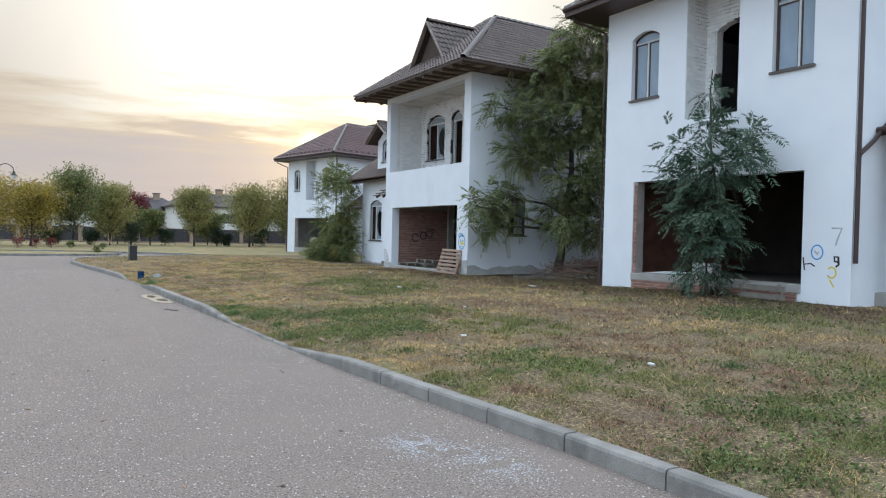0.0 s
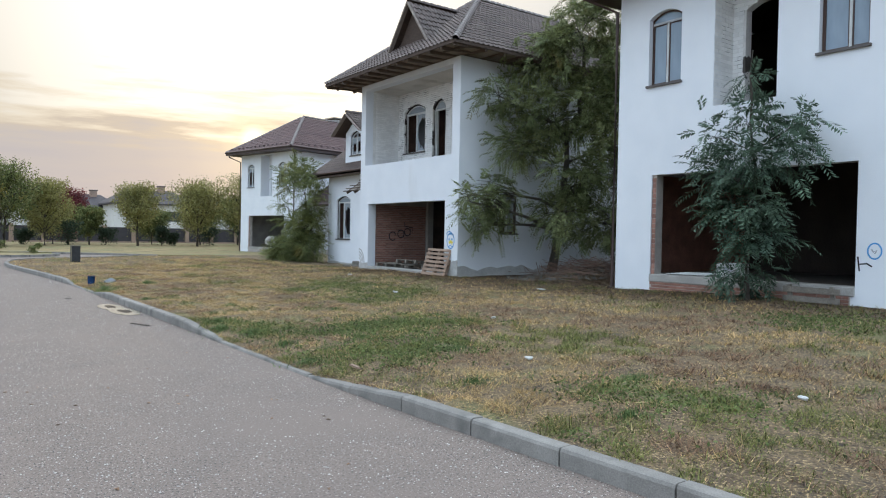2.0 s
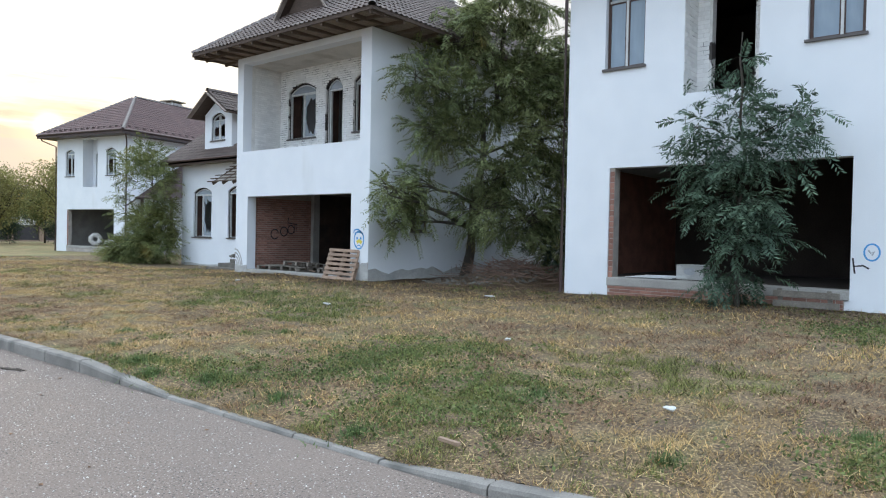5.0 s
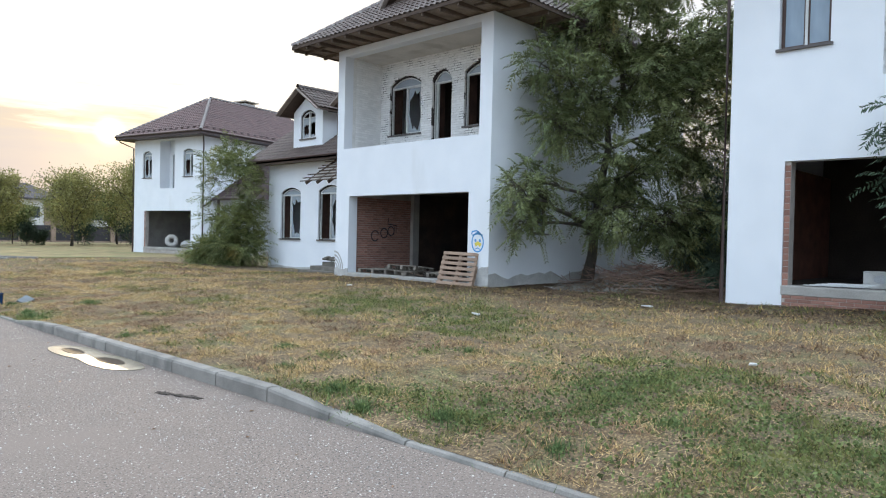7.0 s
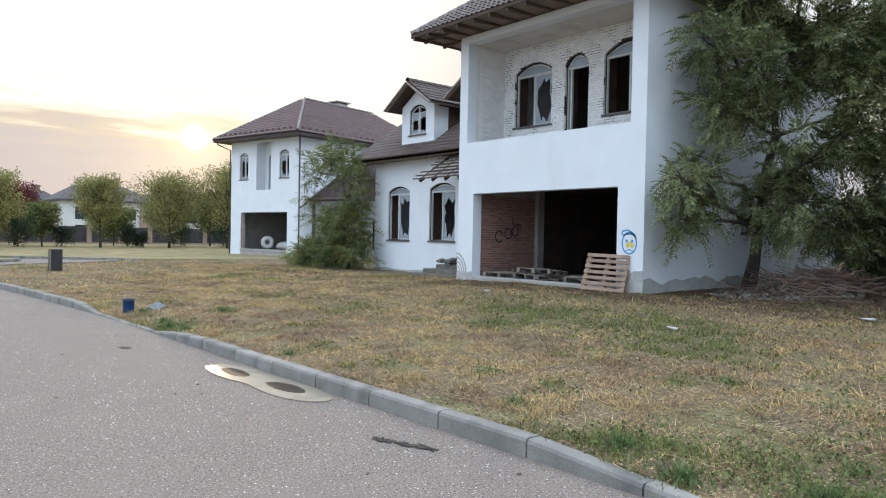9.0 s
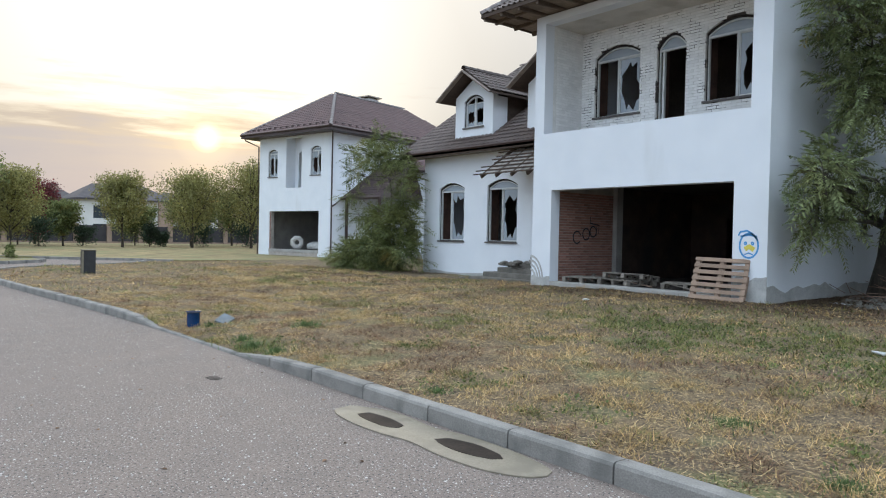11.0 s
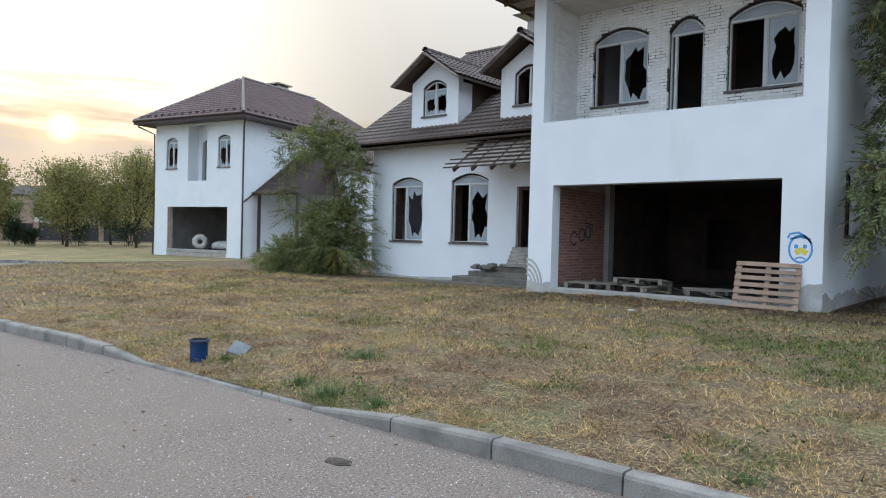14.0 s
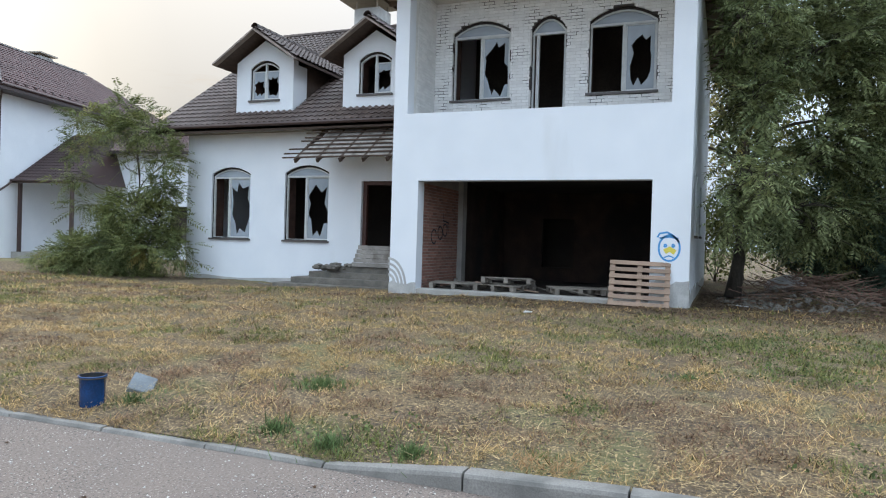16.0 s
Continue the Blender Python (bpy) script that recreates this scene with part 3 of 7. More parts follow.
def flat_lawn(name, pts, z, label):
    bm = bmesh.new()
    sheet(bm, [pts], lambda u, v, w: (u, v, w), z, -0.05)
    return tagged(part(name, bm, FAR_LAWN), label, "lawn", kind="structure")


flat_lawn("lawn_far", [(-60, 60.5), (-10, 60.5), (3, 60.0), (7.4, 57.2), (11.0, 54.2), (12.5, 51.8), (150, 51.8), (150, 190), (-60, 190)], 0.12, "far lawn of dry grass beyond the side road")
flat_lawn("lawn_island", [(-60, 50.5), (-8, 51.0), (3.0, 51.2), (5.4, 52.2), (6.5, 53.4), (6.3, 54.4), (4.5, 55.6), (0, 57.2), (-60, 57.2)], 0.14, "grass island with a rounded nose at the junction")

# kerb stones: full height, sunk where drives were planned
kerb = thing("kerb", (3.6, 20, 0), "grey concrete kerb stones along the lawn", "kerb")
tagged(kerb, kind="structure")


def kerb_stones(line, parent, sunk=(), w=0.15, top=0.15):
    pts = smooth_line(line, 1.0)
    full = w
    for (x0, y0), (x1, y1) in zip(pts, pts[1:]):
        d = Vector((x1 - x0, y1 - y0, 0))
        n = Vector((d.y, -d.x, 0)).normalized()
        d = d.normalized()
        gap = 0.008
        a, b = Vector((x0, y0, 0)) + d * gap, Vector((x1, y1, 0)) - d * gap

        def low(p):
            for s0, s1 in sunk:
                if s0 < p.y < s1:
                    return 0.03
            for s0, s1 in sunk:
                if s0 - 0.9 < p.y <= s0:
                    return 0.03 + (top - 0.03) * min(1, (s0 - p.y) / 0.85)
                if s1 <= p.y < s1 + 0.9:
                    return 0.03 + (top - 0.03) * min(1, (p.y - s1) / 0.85)
            return top
        bm = bmesh.new()
        rings = []
        tilt = random.uniform(-0.006, 0.006)
        for p in (a, b):
            h = low(p)
            w = full - 0.065 if h < 0.05 else full
            h += tilt
            rings.append([bm.verts.new(p + n * o + Vector((0, 0, z))) for o, z in ((0, -0.1), (0, h - 0.03), (0.012, h - 0.006), (0.035, h), (w, h - 0.004), (w, -0.1))])
        k = 6
        for i in range(k):
            bm.faces.new((rings[0][i], rings[0][(i + 1) % k], rings[1][(i + 1) % k], rings[1][i]))
        bm.faces.new(rings[0][::-1])
        bm.faces.new(rings[1])
        bmesh.ops.recalc_face_normals(bm, faces=bm.faces)
        global ORIGIN
        ORIGIN = Vector((3.6, 20, 0))
        part("kerb_stone", bm, KERB, parent)
        ORIGIN = Vector((0, 0, 0))


kerb_stones(KERB_LINE, kerb, SUNK)
far_kerb = thing("kerb", (3.6, 20, 0), "low concrete kerb of the far lawn", "kerb")
tagged(far_kerb, kind="structure")
kerb_stones([(-12, 60.5), (3, 60.0), (7.4, 57.2), (11.0, 54.2), (12.5, 51.8)], far_kerb, top=0.14)
kerb_stones([(-30, 50.6), (-8, 51.0), (3.0, 51.2), (5.4, 52.2), (6.5, 53.4), (6.3, 54.4), (4.5, 55.6), (0, 57.2)], far_kerb, top=0.15)


# ---- houses ----
def hip_roof(house, x0, x1, y0, y1, z, rise, material, single_mat, overhang_wall, hip_far=True, singles=0, soffit=True):
    """A hipped roof over the eaves rectangle, ridge along x."""
    yc, half = (y0 + y1) / 2, (y1 - y0) / 2
    ra = (x0 + half, yc, z + rise)
    rb = (x1 - half, yc, z + rise) if hip_far else (x1, yc, z + rise)
    fl, fr, bl, br = (x0, y1, z), (x0, y0, z), (x1, y1, z), (x1, y0, z)
    bm = bmesh.new()
    v = [bm.verts.new(p) for p in (fl, fr, br, bl, ra, rb)]
    for f in ((0, 1, 4), (1, 2, 5, 4), (2, 3, 5), (3, 0, 4, 5), (3, 2, 1, 0)):
        bm.faces.new([v[i] for i in f])
    roof = part("roof", bm, UNDER, house, "hipped roof of curved tiles")
    tiles("front_tiles", (fl, fr, ra), material, roof)
    tiles("side_tiles", (fr, br, rb, ra), material, roof)
    tiles("side_tiles", (fl, bl, rb, ra), material, roof)
    for a, b in ((fl, ra), (fr, ra), (ra, rb)):
        up = Vector((0, 0, 0.03))
        ridge_caps("ridge_tile", Vector(a) + up, Vector(b) + up, HIP_TILE, roof)
    return roof


def gutter(parent, a, b, r=0.07):
    bm = bmesh.new()
    tube(bm, (a, b), r, 8)
    part("gutter", bm, BROWN_METAL, parent)


def downpipe(parent, pts, r=0.05):
    bm = bmesh.new()
    tube(bm, pts, r, 8)
    part("downpipe", bm, BROWN_METAL, parent, "brown sheet-metal downpipe")


def walls_with_floors(house, x0, x1, y0, y1, z0, z1, floors, wall_mat=None):
    """Back and far walls, floors and a ceiling that close a block behind its front wall."""
    bm = bmesh.new()
    box(bm, x1 - 0.3, x1, y0, y1, z0, z1)
    part("back_wall", bm, PLASTER, house)
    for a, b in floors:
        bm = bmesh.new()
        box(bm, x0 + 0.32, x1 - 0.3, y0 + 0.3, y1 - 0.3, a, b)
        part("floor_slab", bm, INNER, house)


def house_a(at, turn, near):
    """A white house with a hipped roof, two arched windows, a tall niche with a balcony door, a wide garage opening, and a lean-to porch at its side."""
    global ORIGIN
    o = Vector((15.535, 11.825, 0.4))
    house = thing("house", at, "unfinished white plastered house with hipped roof and open garage", "house", "unfinished houses", turn)
    ORIGIN = o
    X, YL, YR, TOP = 15.535, 15.55, 8.10, 8.62
    P = front_at(X)
    w1, w2 = (14.57, 13.57, 5.88, 7.64, 7.82), (10.10, 9.08, 5.88, 7.64, 7.82)
    bm = bmesh.new()
    niche = rect(12.63, 11.02, 5.09, TOP - 0.1)
    sheet(bm, [rect(YR, YL, -0.1, TOP), rect(9.22, 14.38, 0.84, 3.495), arch(*w1), arch(*w2), niche], P, 0.0, 0.32)
    part("front_wall", bm, PLASTER, house, "white plastered front wall")
    bm = bmesh.new()
    sheet(bm, [rect(X + 0.32, X + 14.7, -0.1, TOP)], side_at(YR), 0.0, 0.3)
    part("side_wall", bm, PLASTER, house)
    bm = bmesh.new()
    sheet(bm, [rect(X + 0.32, X + 14.7, -0.1, TOP)], side_at(YL, -1), 0.0, 0.3)
    part("side_wall", bm, PLASTER, house)
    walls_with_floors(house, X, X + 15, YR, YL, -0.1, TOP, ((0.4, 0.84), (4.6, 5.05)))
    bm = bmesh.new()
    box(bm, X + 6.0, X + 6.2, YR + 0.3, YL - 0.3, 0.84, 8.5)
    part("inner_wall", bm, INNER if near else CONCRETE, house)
    # niche: brick back and cheeks, door opening
    bm = bmesh.new()
    door = arch(12.29, 11.34, 5.12, 7.53, 7.70)
    sheet(bm, [rect(12.9, 10.8, 5.05, TOP), door], front_at(X + 0.82), 0.0, 0.25)
    part("niche_back", bm, PALE_MORTAR if near else PLASTER, house)
    for y, way in ((12.63, 1), (11.02, -1)):
        bm = bmesh.new()
        sheet(bm, [rect(X + 0.32, X + 0.82, 5.05, TOP)], side_at(y, way), 0.0, 0.25)
        part("niche_cheek", bm, PALE_MORTAR if near else PLASTER, house)
    if near:
        bricks("niche_bricks", (10.8, 12.9), (5.09, 8.5), front_at(X + 0.82), WHITE_BRICK, house, holes=((12.31, 11.32, 5.12, 7.53, 7.70),), stuff=True, height=0.09, length=0.27)
        bricks("niche_bricks", (X + 0.02, X + 0.82), (5.09, 8.5), side_at(12.63), WHITE_BRICK, house, stuff=True, height=0.09, length=0.27, seed=4)
    fm = BROWN_FRAME if near else WHITE_FRAME
    window(house, P, *w1, fm, 3, broken=0 if near else 0.6, clean=near, depth=0.13)
    window(house, P, *w2, fm, 8, broken=0 if near else 0.7, clean=near, depth=0.13, split=0.58)
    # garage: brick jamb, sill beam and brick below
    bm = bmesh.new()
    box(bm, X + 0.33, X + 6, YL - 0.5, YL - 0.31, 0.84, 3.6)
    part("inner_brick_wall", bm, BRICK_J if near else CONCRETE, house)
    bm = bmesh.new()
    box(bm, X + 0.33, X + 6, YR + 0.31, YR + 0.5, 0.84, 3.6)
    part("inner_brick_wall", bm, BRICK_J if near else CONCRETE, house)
    bm = bmesh.new()
    sheet(bm, [rect(14.38, 14.26, 0.84, 3.495)], P, 0.045, 0.33)
    j = part("brick_jamb", bm, MORTAR, house)
    bricks("jamb", (14.265, 14.375), (0.86, 3.48), front_at(X + 0.045), BRICK, j, length=0.25, height=0.12, joint=0.015)
    bm = bmesh.new()
    box(bm, X - 0.05, X + 0.5, 9.22, 14.38, 0.66, 0.86, 0.015)
    part("garage_sill", bm, CONCRETE, house, "rough concrete threshold")
    bm = bmesh.new()
    box(bm, X - 0.03, X + 0.02, 9.3, 14.36, 0.2, 0.66)
    sb = part("brick_base", bm, MORTAR, house)
    if near:
        bricks("base", (9.32, 14.34), (0.36, 0.66), front_at(X - 0.035), BRICK, sb, seed=6)
    # roof, eaves and gutters
    roof = hip_roof(house, X - 0.95, X + 15.9, YR - 0.92, YL + 0.92, 8.83, 3.3, TILE_B, TILE_B, 0.9)
    bm = bmesh.new()
    box(bm, X - 0.93, X + 15.8, YR - 0.9, YL + 0.9, 8.62, 8.70)
    part("soffit", bm, BROWN_METAL, house)
    for a, b in (((X - 0.95, YR - 0.92), (X - 0.95, YL + 0.92)), ((X - 0.95, YR - 0.92), (X + 15.9, YR - 0.92)), ((X - 0.95, YL + 0.92), (X + 15.9, YL + 0.92))):
        bm = bmesh.new()
        beam(bm, (*a, 8.74), (*b, 8.74), 0.05, 0.24)
        part("fascia", bm, BROWN_METAL, house)
        gutter(house, (a[0] - (0.06 if a[0] == b[0] else 0), a[1] + (0 if a[0] == b[0] else math.copysign(0.06, a[1] - 11.8)), 8.84), (b[0] - (0.06 if a[0] == b[0] else 0), b[1] + (0 if a[0] == b[0] else math.copysign(0.06, a[1] - 11.8)), 8.84))
    downpipe(house, [(X - 0.8, YL + 0.75, 8.75), (X - 0.75, YL + 0.7, 8.5), (X - 0.03, YL + 0.10, 8.1), (X - 0.03, YL + 0.09, 0.45), (X - 0.2, YL + 0.09, 0.35)])
    downpipe(house, [(X - 0.6, YR - 0.75, 8.75), (X + 0.02, YR - 0.08, 8.2), (X + 0.02, YR - 0.08, 1.4 if near else 0.4)])
    # snow guards along the eaves
    for i in range(15):
        bm = bmesh.new()
        y = YR - 0.5 + i * (YL - YR + 1.0) / 14
        box(bm, X - 0.72, X - 0.52, y - 0.07, y + 0.07, 9.03, 9.20)
        part("snow_guard", bm, BROWN_METAL, roof)
    for i in range(24):
        bm = bmesh.new()
        x = X - 0.2 + i * 0.62
        box(bm, x - 0.07, x + 0.07, YR - 0.68, YR - 0.48, 9.03, 9.20)
        part("snow_guard", bm, BROWN_METAL, roof)
    bm = bmesh.new()
    box(bm, X + 7.3, X + 8.4, 12.0, 13.0, 10.5, 12.45)
    chim = part("chimney", bm, PLINTH, house)
    bm = bmesh.new()
    box(bm, X + 7.1, X + 8.6, 11.8, 13.2, 12.55, 12.63)
    for dx in (7.4, 8.2):
        for dy in (12.1, 12.9):
            box(bm, X + dx - 0.03, X + dx + 0.03, dy - 0.03, dy + 0.03, 12.43, 12.57)
    part("chimney_cap", bm, CAP, chim)
    # wing and porch at the side
    W = X + 5.2
    bm = bmesh.new()
    sheet(bm, [rect(-0.5, YR, -0.1, 6.5), rect(5.3, 6.3, 0.9, 3.1), rect(0.8, 2.0, 1.5, 3.4)], front_at(W), 0, 0.3)
    part("wing_wall", bm, PLASTER, house)
    bm = bmesh.new()
    box(bm, W + 0.3, W + 7, -0.5, -0.2, -0.1, 6.5)
    part("wing_end_wall", bm, PLASTER, house)
    # near-black sheet close behind the openings, painting in the dark of the room
    bm = bmesh.new()
    box(bm, W + 0.5, W + 0.55, -0.2, YR, 0.9, 6.4)
    part("wing_dark_backing", bm, INNER, house)
    eave = [(W - 0.7, YR, 6.3), (W - 0.7, -1.2, 6.3), (W + 4, -1.2, 8.4), (W + 4, YR, 8.4)]
    wr = slab_poly("wing_roof", eave, 0.1, UNDER, house)
    tiles("wing_tiles", (eave[1], eave[0], eave[3], eave[2]), TILE_B, wr)
    bm = bmesh.new()
    box(bm, W + 3.4, W + 4.9, 0.8, 2.6, 6, 8.9)
    c2 = part("chimney", bm, PLINTH, house)
    bm = bmesh.new()
    box(bm, W + 3.0, W + 5.3, 0.4, 3.0, 8.95, 9.05)
    part("chimney_cap", bm, CAP, c2)
    pe = [(X + 0.9, YR - 0.01, 4.35), (X + 0.9, 4.6, 4.35), (W + 0.0, 5.6, 7.2), (W + 0.0, YR - 0.01, 7.2)]
    pr = slab_poly("porch_roof", pe, 0.12, BROWN_METAL, house, "brown tiled lean-to porch roof")
    tiles("porch_tiles", (pe[1], pe[0], pe[3], pe[2]), TILE_C, pr)
    bm = bmesh.new()
    v = [bm.verts.new(p) for p in (pe[1], pe[2], (W, 4.6, 4.35))]
    bm.faces.new(v)
    part("porch_gable", bm, BROWN_METAL, pr)
    gutter(house, (X + 0.86, YR - 0.02, 4.36), (X + 0.86, 4.5, 4.36))
    for y in (7.75, 4.8):
        bm = bmesh.new()
        box(bm, X + 1.05, X + 1.2, y - 0.07, y + 0.07, 0.3, 4.3)
        part("porch_post", bm, BROWN_METAL, house)
    downpipe(house, [(X + 0.86, YR - 0.1, 4.33), (X + 0.6, YR - 0.09, 4.1), (X + 0.02, YR - 0.09, 3.75)])
    bm = bmesh.new()
    box(bm, X + 1.0, W, 4.6, YR, 0.2, 0.75)
    part("porch_floor", bm, CONCRETE, house)
    ORIGIN = Vector((0, 0, 0))
    return house


house_one = house_a((15.535, 11.825, 0.4), 0, True)
c3, s3 = math.cos(radians(12.1)), math.sin(radians(12.1))
house_three = house_a((21.83 - s3 * (11.825 - 14.38), 60.63 + c3 * (11.825 - 14.38), 0.09), 12.1, False)


def house_b():
    """A white house with a loggia over a wide garage opening, a lower wing with two dormers, and a stripped porch roof."""
    global ORIGIN
    at = (14.735, 25.27, 0.3)
    house = thing("house", at, "derelict white house with loggia, broken windows and open garage", "house", "unfinished houses")
    ORIGIN = Vector(at)
    X, YL, YR = 14.735, 28.72, 21.83
    P = front_at(X)
    bm = bmesh.new()
    sheet(bm, [rect(YR, YL, -0.1, 8.02), rect(22.62, 28.02, 0.42, 3.04), rect(22.28, 28.36, 4.65, 7.8)], P, 0, 0.36)
    part("front_wall", bm, PLASTER, house, "white plastered front wall")
    bm = bmesh.new()
    sheet(bm, [rect(X + 0.36, X + 11.7, -0.1, 8.02), rect(16.62, 17.47, 1.9, 3.35), rect(19.7, 20.5, 1.94, 3.31)], side_at(YR), 0.002, 0.32)
    part("side_wall", bm, PLASTER, house, "white side wall with grey damp at its foot")
    bm = bmesh.new()
    sheet(bm, [rect(X + 0.36, X + 11.7, -0.1, 8.02)], side_at(YL, -1), 0.002, 0.32)
    part("side_wall", bm, PLASTER, house)
    walls_with_floors(house, X, X + 12, YR, YL, -0.1, 8.02, ((0.1, 0.40), (3.3, 3.6), (4.35, 4.62)))
    for k, u in enumerate((16.62, 19.7)):
        window(house, side_at(YR), u + (0.85 if not k else 0.8), u, 1.9 + 0.04 * k, 3.25 - 0.04 * k, 3.35 - 0.04 * k, BROWN_FRAME, 20 + k, broken=0, clean=False, missing=(1,))
    # cement skim at the wall's foot
    bm = bmesh.new()
    rng = random.Random(2)
    top = [(X + 0.3 * i, 0.66 + 0.22 * noise.noise((i * 0.45, 3.0, 0)) + rng.uniform(-0.05, 0.05)) for i in range(39)]
    sheet(bm, [[(X, -0.1)] + [(X + 11.4, -0.1)] + top[::-1]], side_at(YR), -0.012, 0.001)
    part("cement_foot", bm, PLINTH, house, "grey cement skim")
    for y0, y1, h in ((YR - 0.01, 22.6, 0.85), (28.02, YL + 0.01, 0.55)):
        bm = bmesh.new()
        top = [(y0 + (y1 - y0) * i / 6, h + rng.uniform(-0.1, 0.1)) for i in range(7)]
        sheet(bm, [[(y0, -0.1), (y1, -0.1)] + top[::-1]], P, -0.013, 0.001)
        part("cement_foot", bm, PLINTH, house, "grey cement skim")
    # loggia
    B = 16.375
    w1, d2, w3 = (27.87, 26.33, 5.25, 7.0, 7.27), (25.78, 24.91, 4.66, 6.95, 7.25), (24.35, 22.76, 5.27, 7.03, 7.31)
    bm = bmesh.new()
    sheet(bm, [rect(YR + 0.3, YL - 0.3, 4.6, 8.0), arch(*w1), arch(*d2), arch(*w3)], front_at(B), 0, 0.3)
    back = part("loggia_back", bm, PALE_MORTAR, house, "white-painted rough brick wall")
    Q = front_at(B)
    holes = (w1, d2, w3)
    bricks("loggia_bricks", (22.3, 28.35), (4.66, 7.82), Q, WHITE_BRICK, back, holes=holes, stuff=True, proud=0.012, seed=5, joint=0.014)
    for y, way in ((28.36, 1), (22.28, -1)):
        bm = bmesh.new()
        sheet(bm, [rect(X + 0.361, B, 4.6, 7.99)], side_at(y, way), 0.0, 0.2)
        ck = part("loggia_cheek", bm, SMEAR, house)
        if way == 1:
            bricks("cheek_bricks", (X + 0.5, B), (4.66, 7.8), side_at(y), WHITE_BRICK, ck, stuff=True, proud=0.01, seed=9)
    bm = bmesh.new()
    box(bm, X + 0.362, B + 3, YR + 0.32, YL - 0.32, 7.8, 8.0)
    part("loggia_ceiling", bm, LOGGIA_CEIL, house)
    window(house, Q, *w1, WHITE_FRAME, 31, missing=(0,))
    window(house, Q, *d2, WHITE_FRAME, 32, missing=(0, 1), split=0.18, sill=False, name="balcony_door")
    window(house, Q, *w3, WHITE_FRAME, 34, missing=(0,), split=0.52, hole=0.78)
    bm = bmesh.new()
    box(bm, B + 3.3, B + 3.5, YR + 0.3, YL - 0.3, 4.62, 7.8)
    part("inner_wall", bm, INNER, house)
    # garage inside
    bm = bmesh.new()
    box(bm, X + 0.362, X + 3.0, 28.12, 28.38, 0.4, 3.3)
    bw = part("inner_brick_wall", bm, MORTAR, house)
    bricks("wall", (X + 0.4, X + 2.98), (0.42, 3.05), side_at(28.12, 1), BRICK, bw, seed=3)
    bm = bmesh.new()
    box(bm, X + 3.0, X + 3.3, 27.97, 28.39, 0.4, 3.3)
    part("column", bm, CONCRETE, house)
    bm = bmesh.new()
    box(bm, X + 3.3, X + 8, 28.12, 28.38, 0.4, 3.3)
    part("inner_wall", bm, SHADED_BRICK, house)
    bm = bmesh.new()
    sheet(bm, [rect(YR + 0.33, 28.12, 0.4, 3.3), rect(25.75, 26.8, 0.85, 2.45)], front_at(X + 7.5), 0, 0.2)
    part("inner_wall", bm, SHADED_BRICK, house)
    # added near-black partition, only there to make the back opening read dark
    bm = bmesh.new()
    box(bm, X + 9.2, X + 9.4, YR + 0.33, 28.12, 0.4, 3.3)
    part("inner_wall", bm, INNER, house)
    bm = bmesh.new()
    box(bm, X - 0.04, X + 0.4, 22.64, 28.0, 0.2, 0.46, 0.015)
    part("garage_sill", bm, CONCRETE, house, "rough concrete threshold")
    # graffiti inside and outside
    S = side_at(28.105, 1)
    for i, (u, v, r) in enumerate(((16.0, 1.72, 0.17), (16.42, 1.82, 0.16), (16.75, 1.9, 0.15))):
        stroke("graffiti", loop(u, v, r, r * 1.05, 18, 20 if i == 0 else 0, 320 if i == 0 else 360), S, 0.022, BLACK_PAINT, house)
    stroke("graffiti", [(16.9, 1.78), (16.92, 2.05), (17.0, 1.85), (17.03, 2.1), (16.6, 2.15), (16.62, 2.35)], S, 0.02, BLACK_PAINT, house)
    cy, cz = 22.24, 1.60
    face = stroke("graffiti", loop(cy, cz, 0.21, 0.27, 24), P, 0.02, BLUE_PAINT, house, "blue and yellow sprayed face")
    stroke("graffiti_line", [(cy + 0.24, cz + 0.22), (cy + 0.2, cz + 0.3), (cy + 0.05, cz + 0.33), (cy - 0.08, cz + 0.26), (cy - 0.2, cz + 0.12)], P, 0.02, BLUE_PAINT, house)
    stroke("graffiti_line", [(cy + 0.2, cz + 0.2), (cy, cz + 0.24), (cy - 0.18, cz + 0.2)], P, 0.02, BLUE_PAINT, house)
    for du in (0.08, -0.08):
        stroke("graffiti_eye", loop(cy + du, cz + 0.05, 0.022, 0.026, 10), P, 0.018, BLUE_PAINT, house)
    stroke("graffiti_mouth", [(cy + 0.1, cz - 0.2), (cy, cz - 0.16), (cy - 0.1, cz - 0.2)], P, 0.014, BLUE_PAINT, house)
    stroke("graffiti_patch", [(cy + 0.09, cz - 0.08), (cy - 0.01, cz - 0.02), (cy - 0.12, cz - 0.09)], P, 0.055, YELLOW_PAINT, house)
    for k in range(4):
        stroke("plaster_swirl", loop(28.75, 0.42, 0.20 + 0.09 * k, 0.34 + 0.13 * k, 14, 88, 190), P, 0.03, PLINTH, house)
    # roof of the main block
    E, O, Z, R = X - 1.14, 1.14, 8.10, 3.40
    roof = hip_roof(house, E, X + 13, YR - O, YL + O, Z, R, TILE, TILE, O)
    for i in range(14):
        bm = bmesh.new()
        y = YR - O + 0.1 + i * (YL - YR + 2 * O - 0.2) / 13
        beam(bm, (E + 0.02, y, Z - 0.08), (X + 0.3, y, Z + 0.02), 0.07, 0.15)
        part("rafter_end", bm, RAFTER, roof)
    for x in np.arange(X - 0.6, X + 12, 0.8):
        bm = bmesh.new()
        beam(bm, (x, YR - O + 0.03, Z - 0.08), (x, YR + 0.2, Z + 0.02), 0.07, 0.15)
        part("rafter_end", bm, RAFTER, roof)
        bm = bmesh.new()
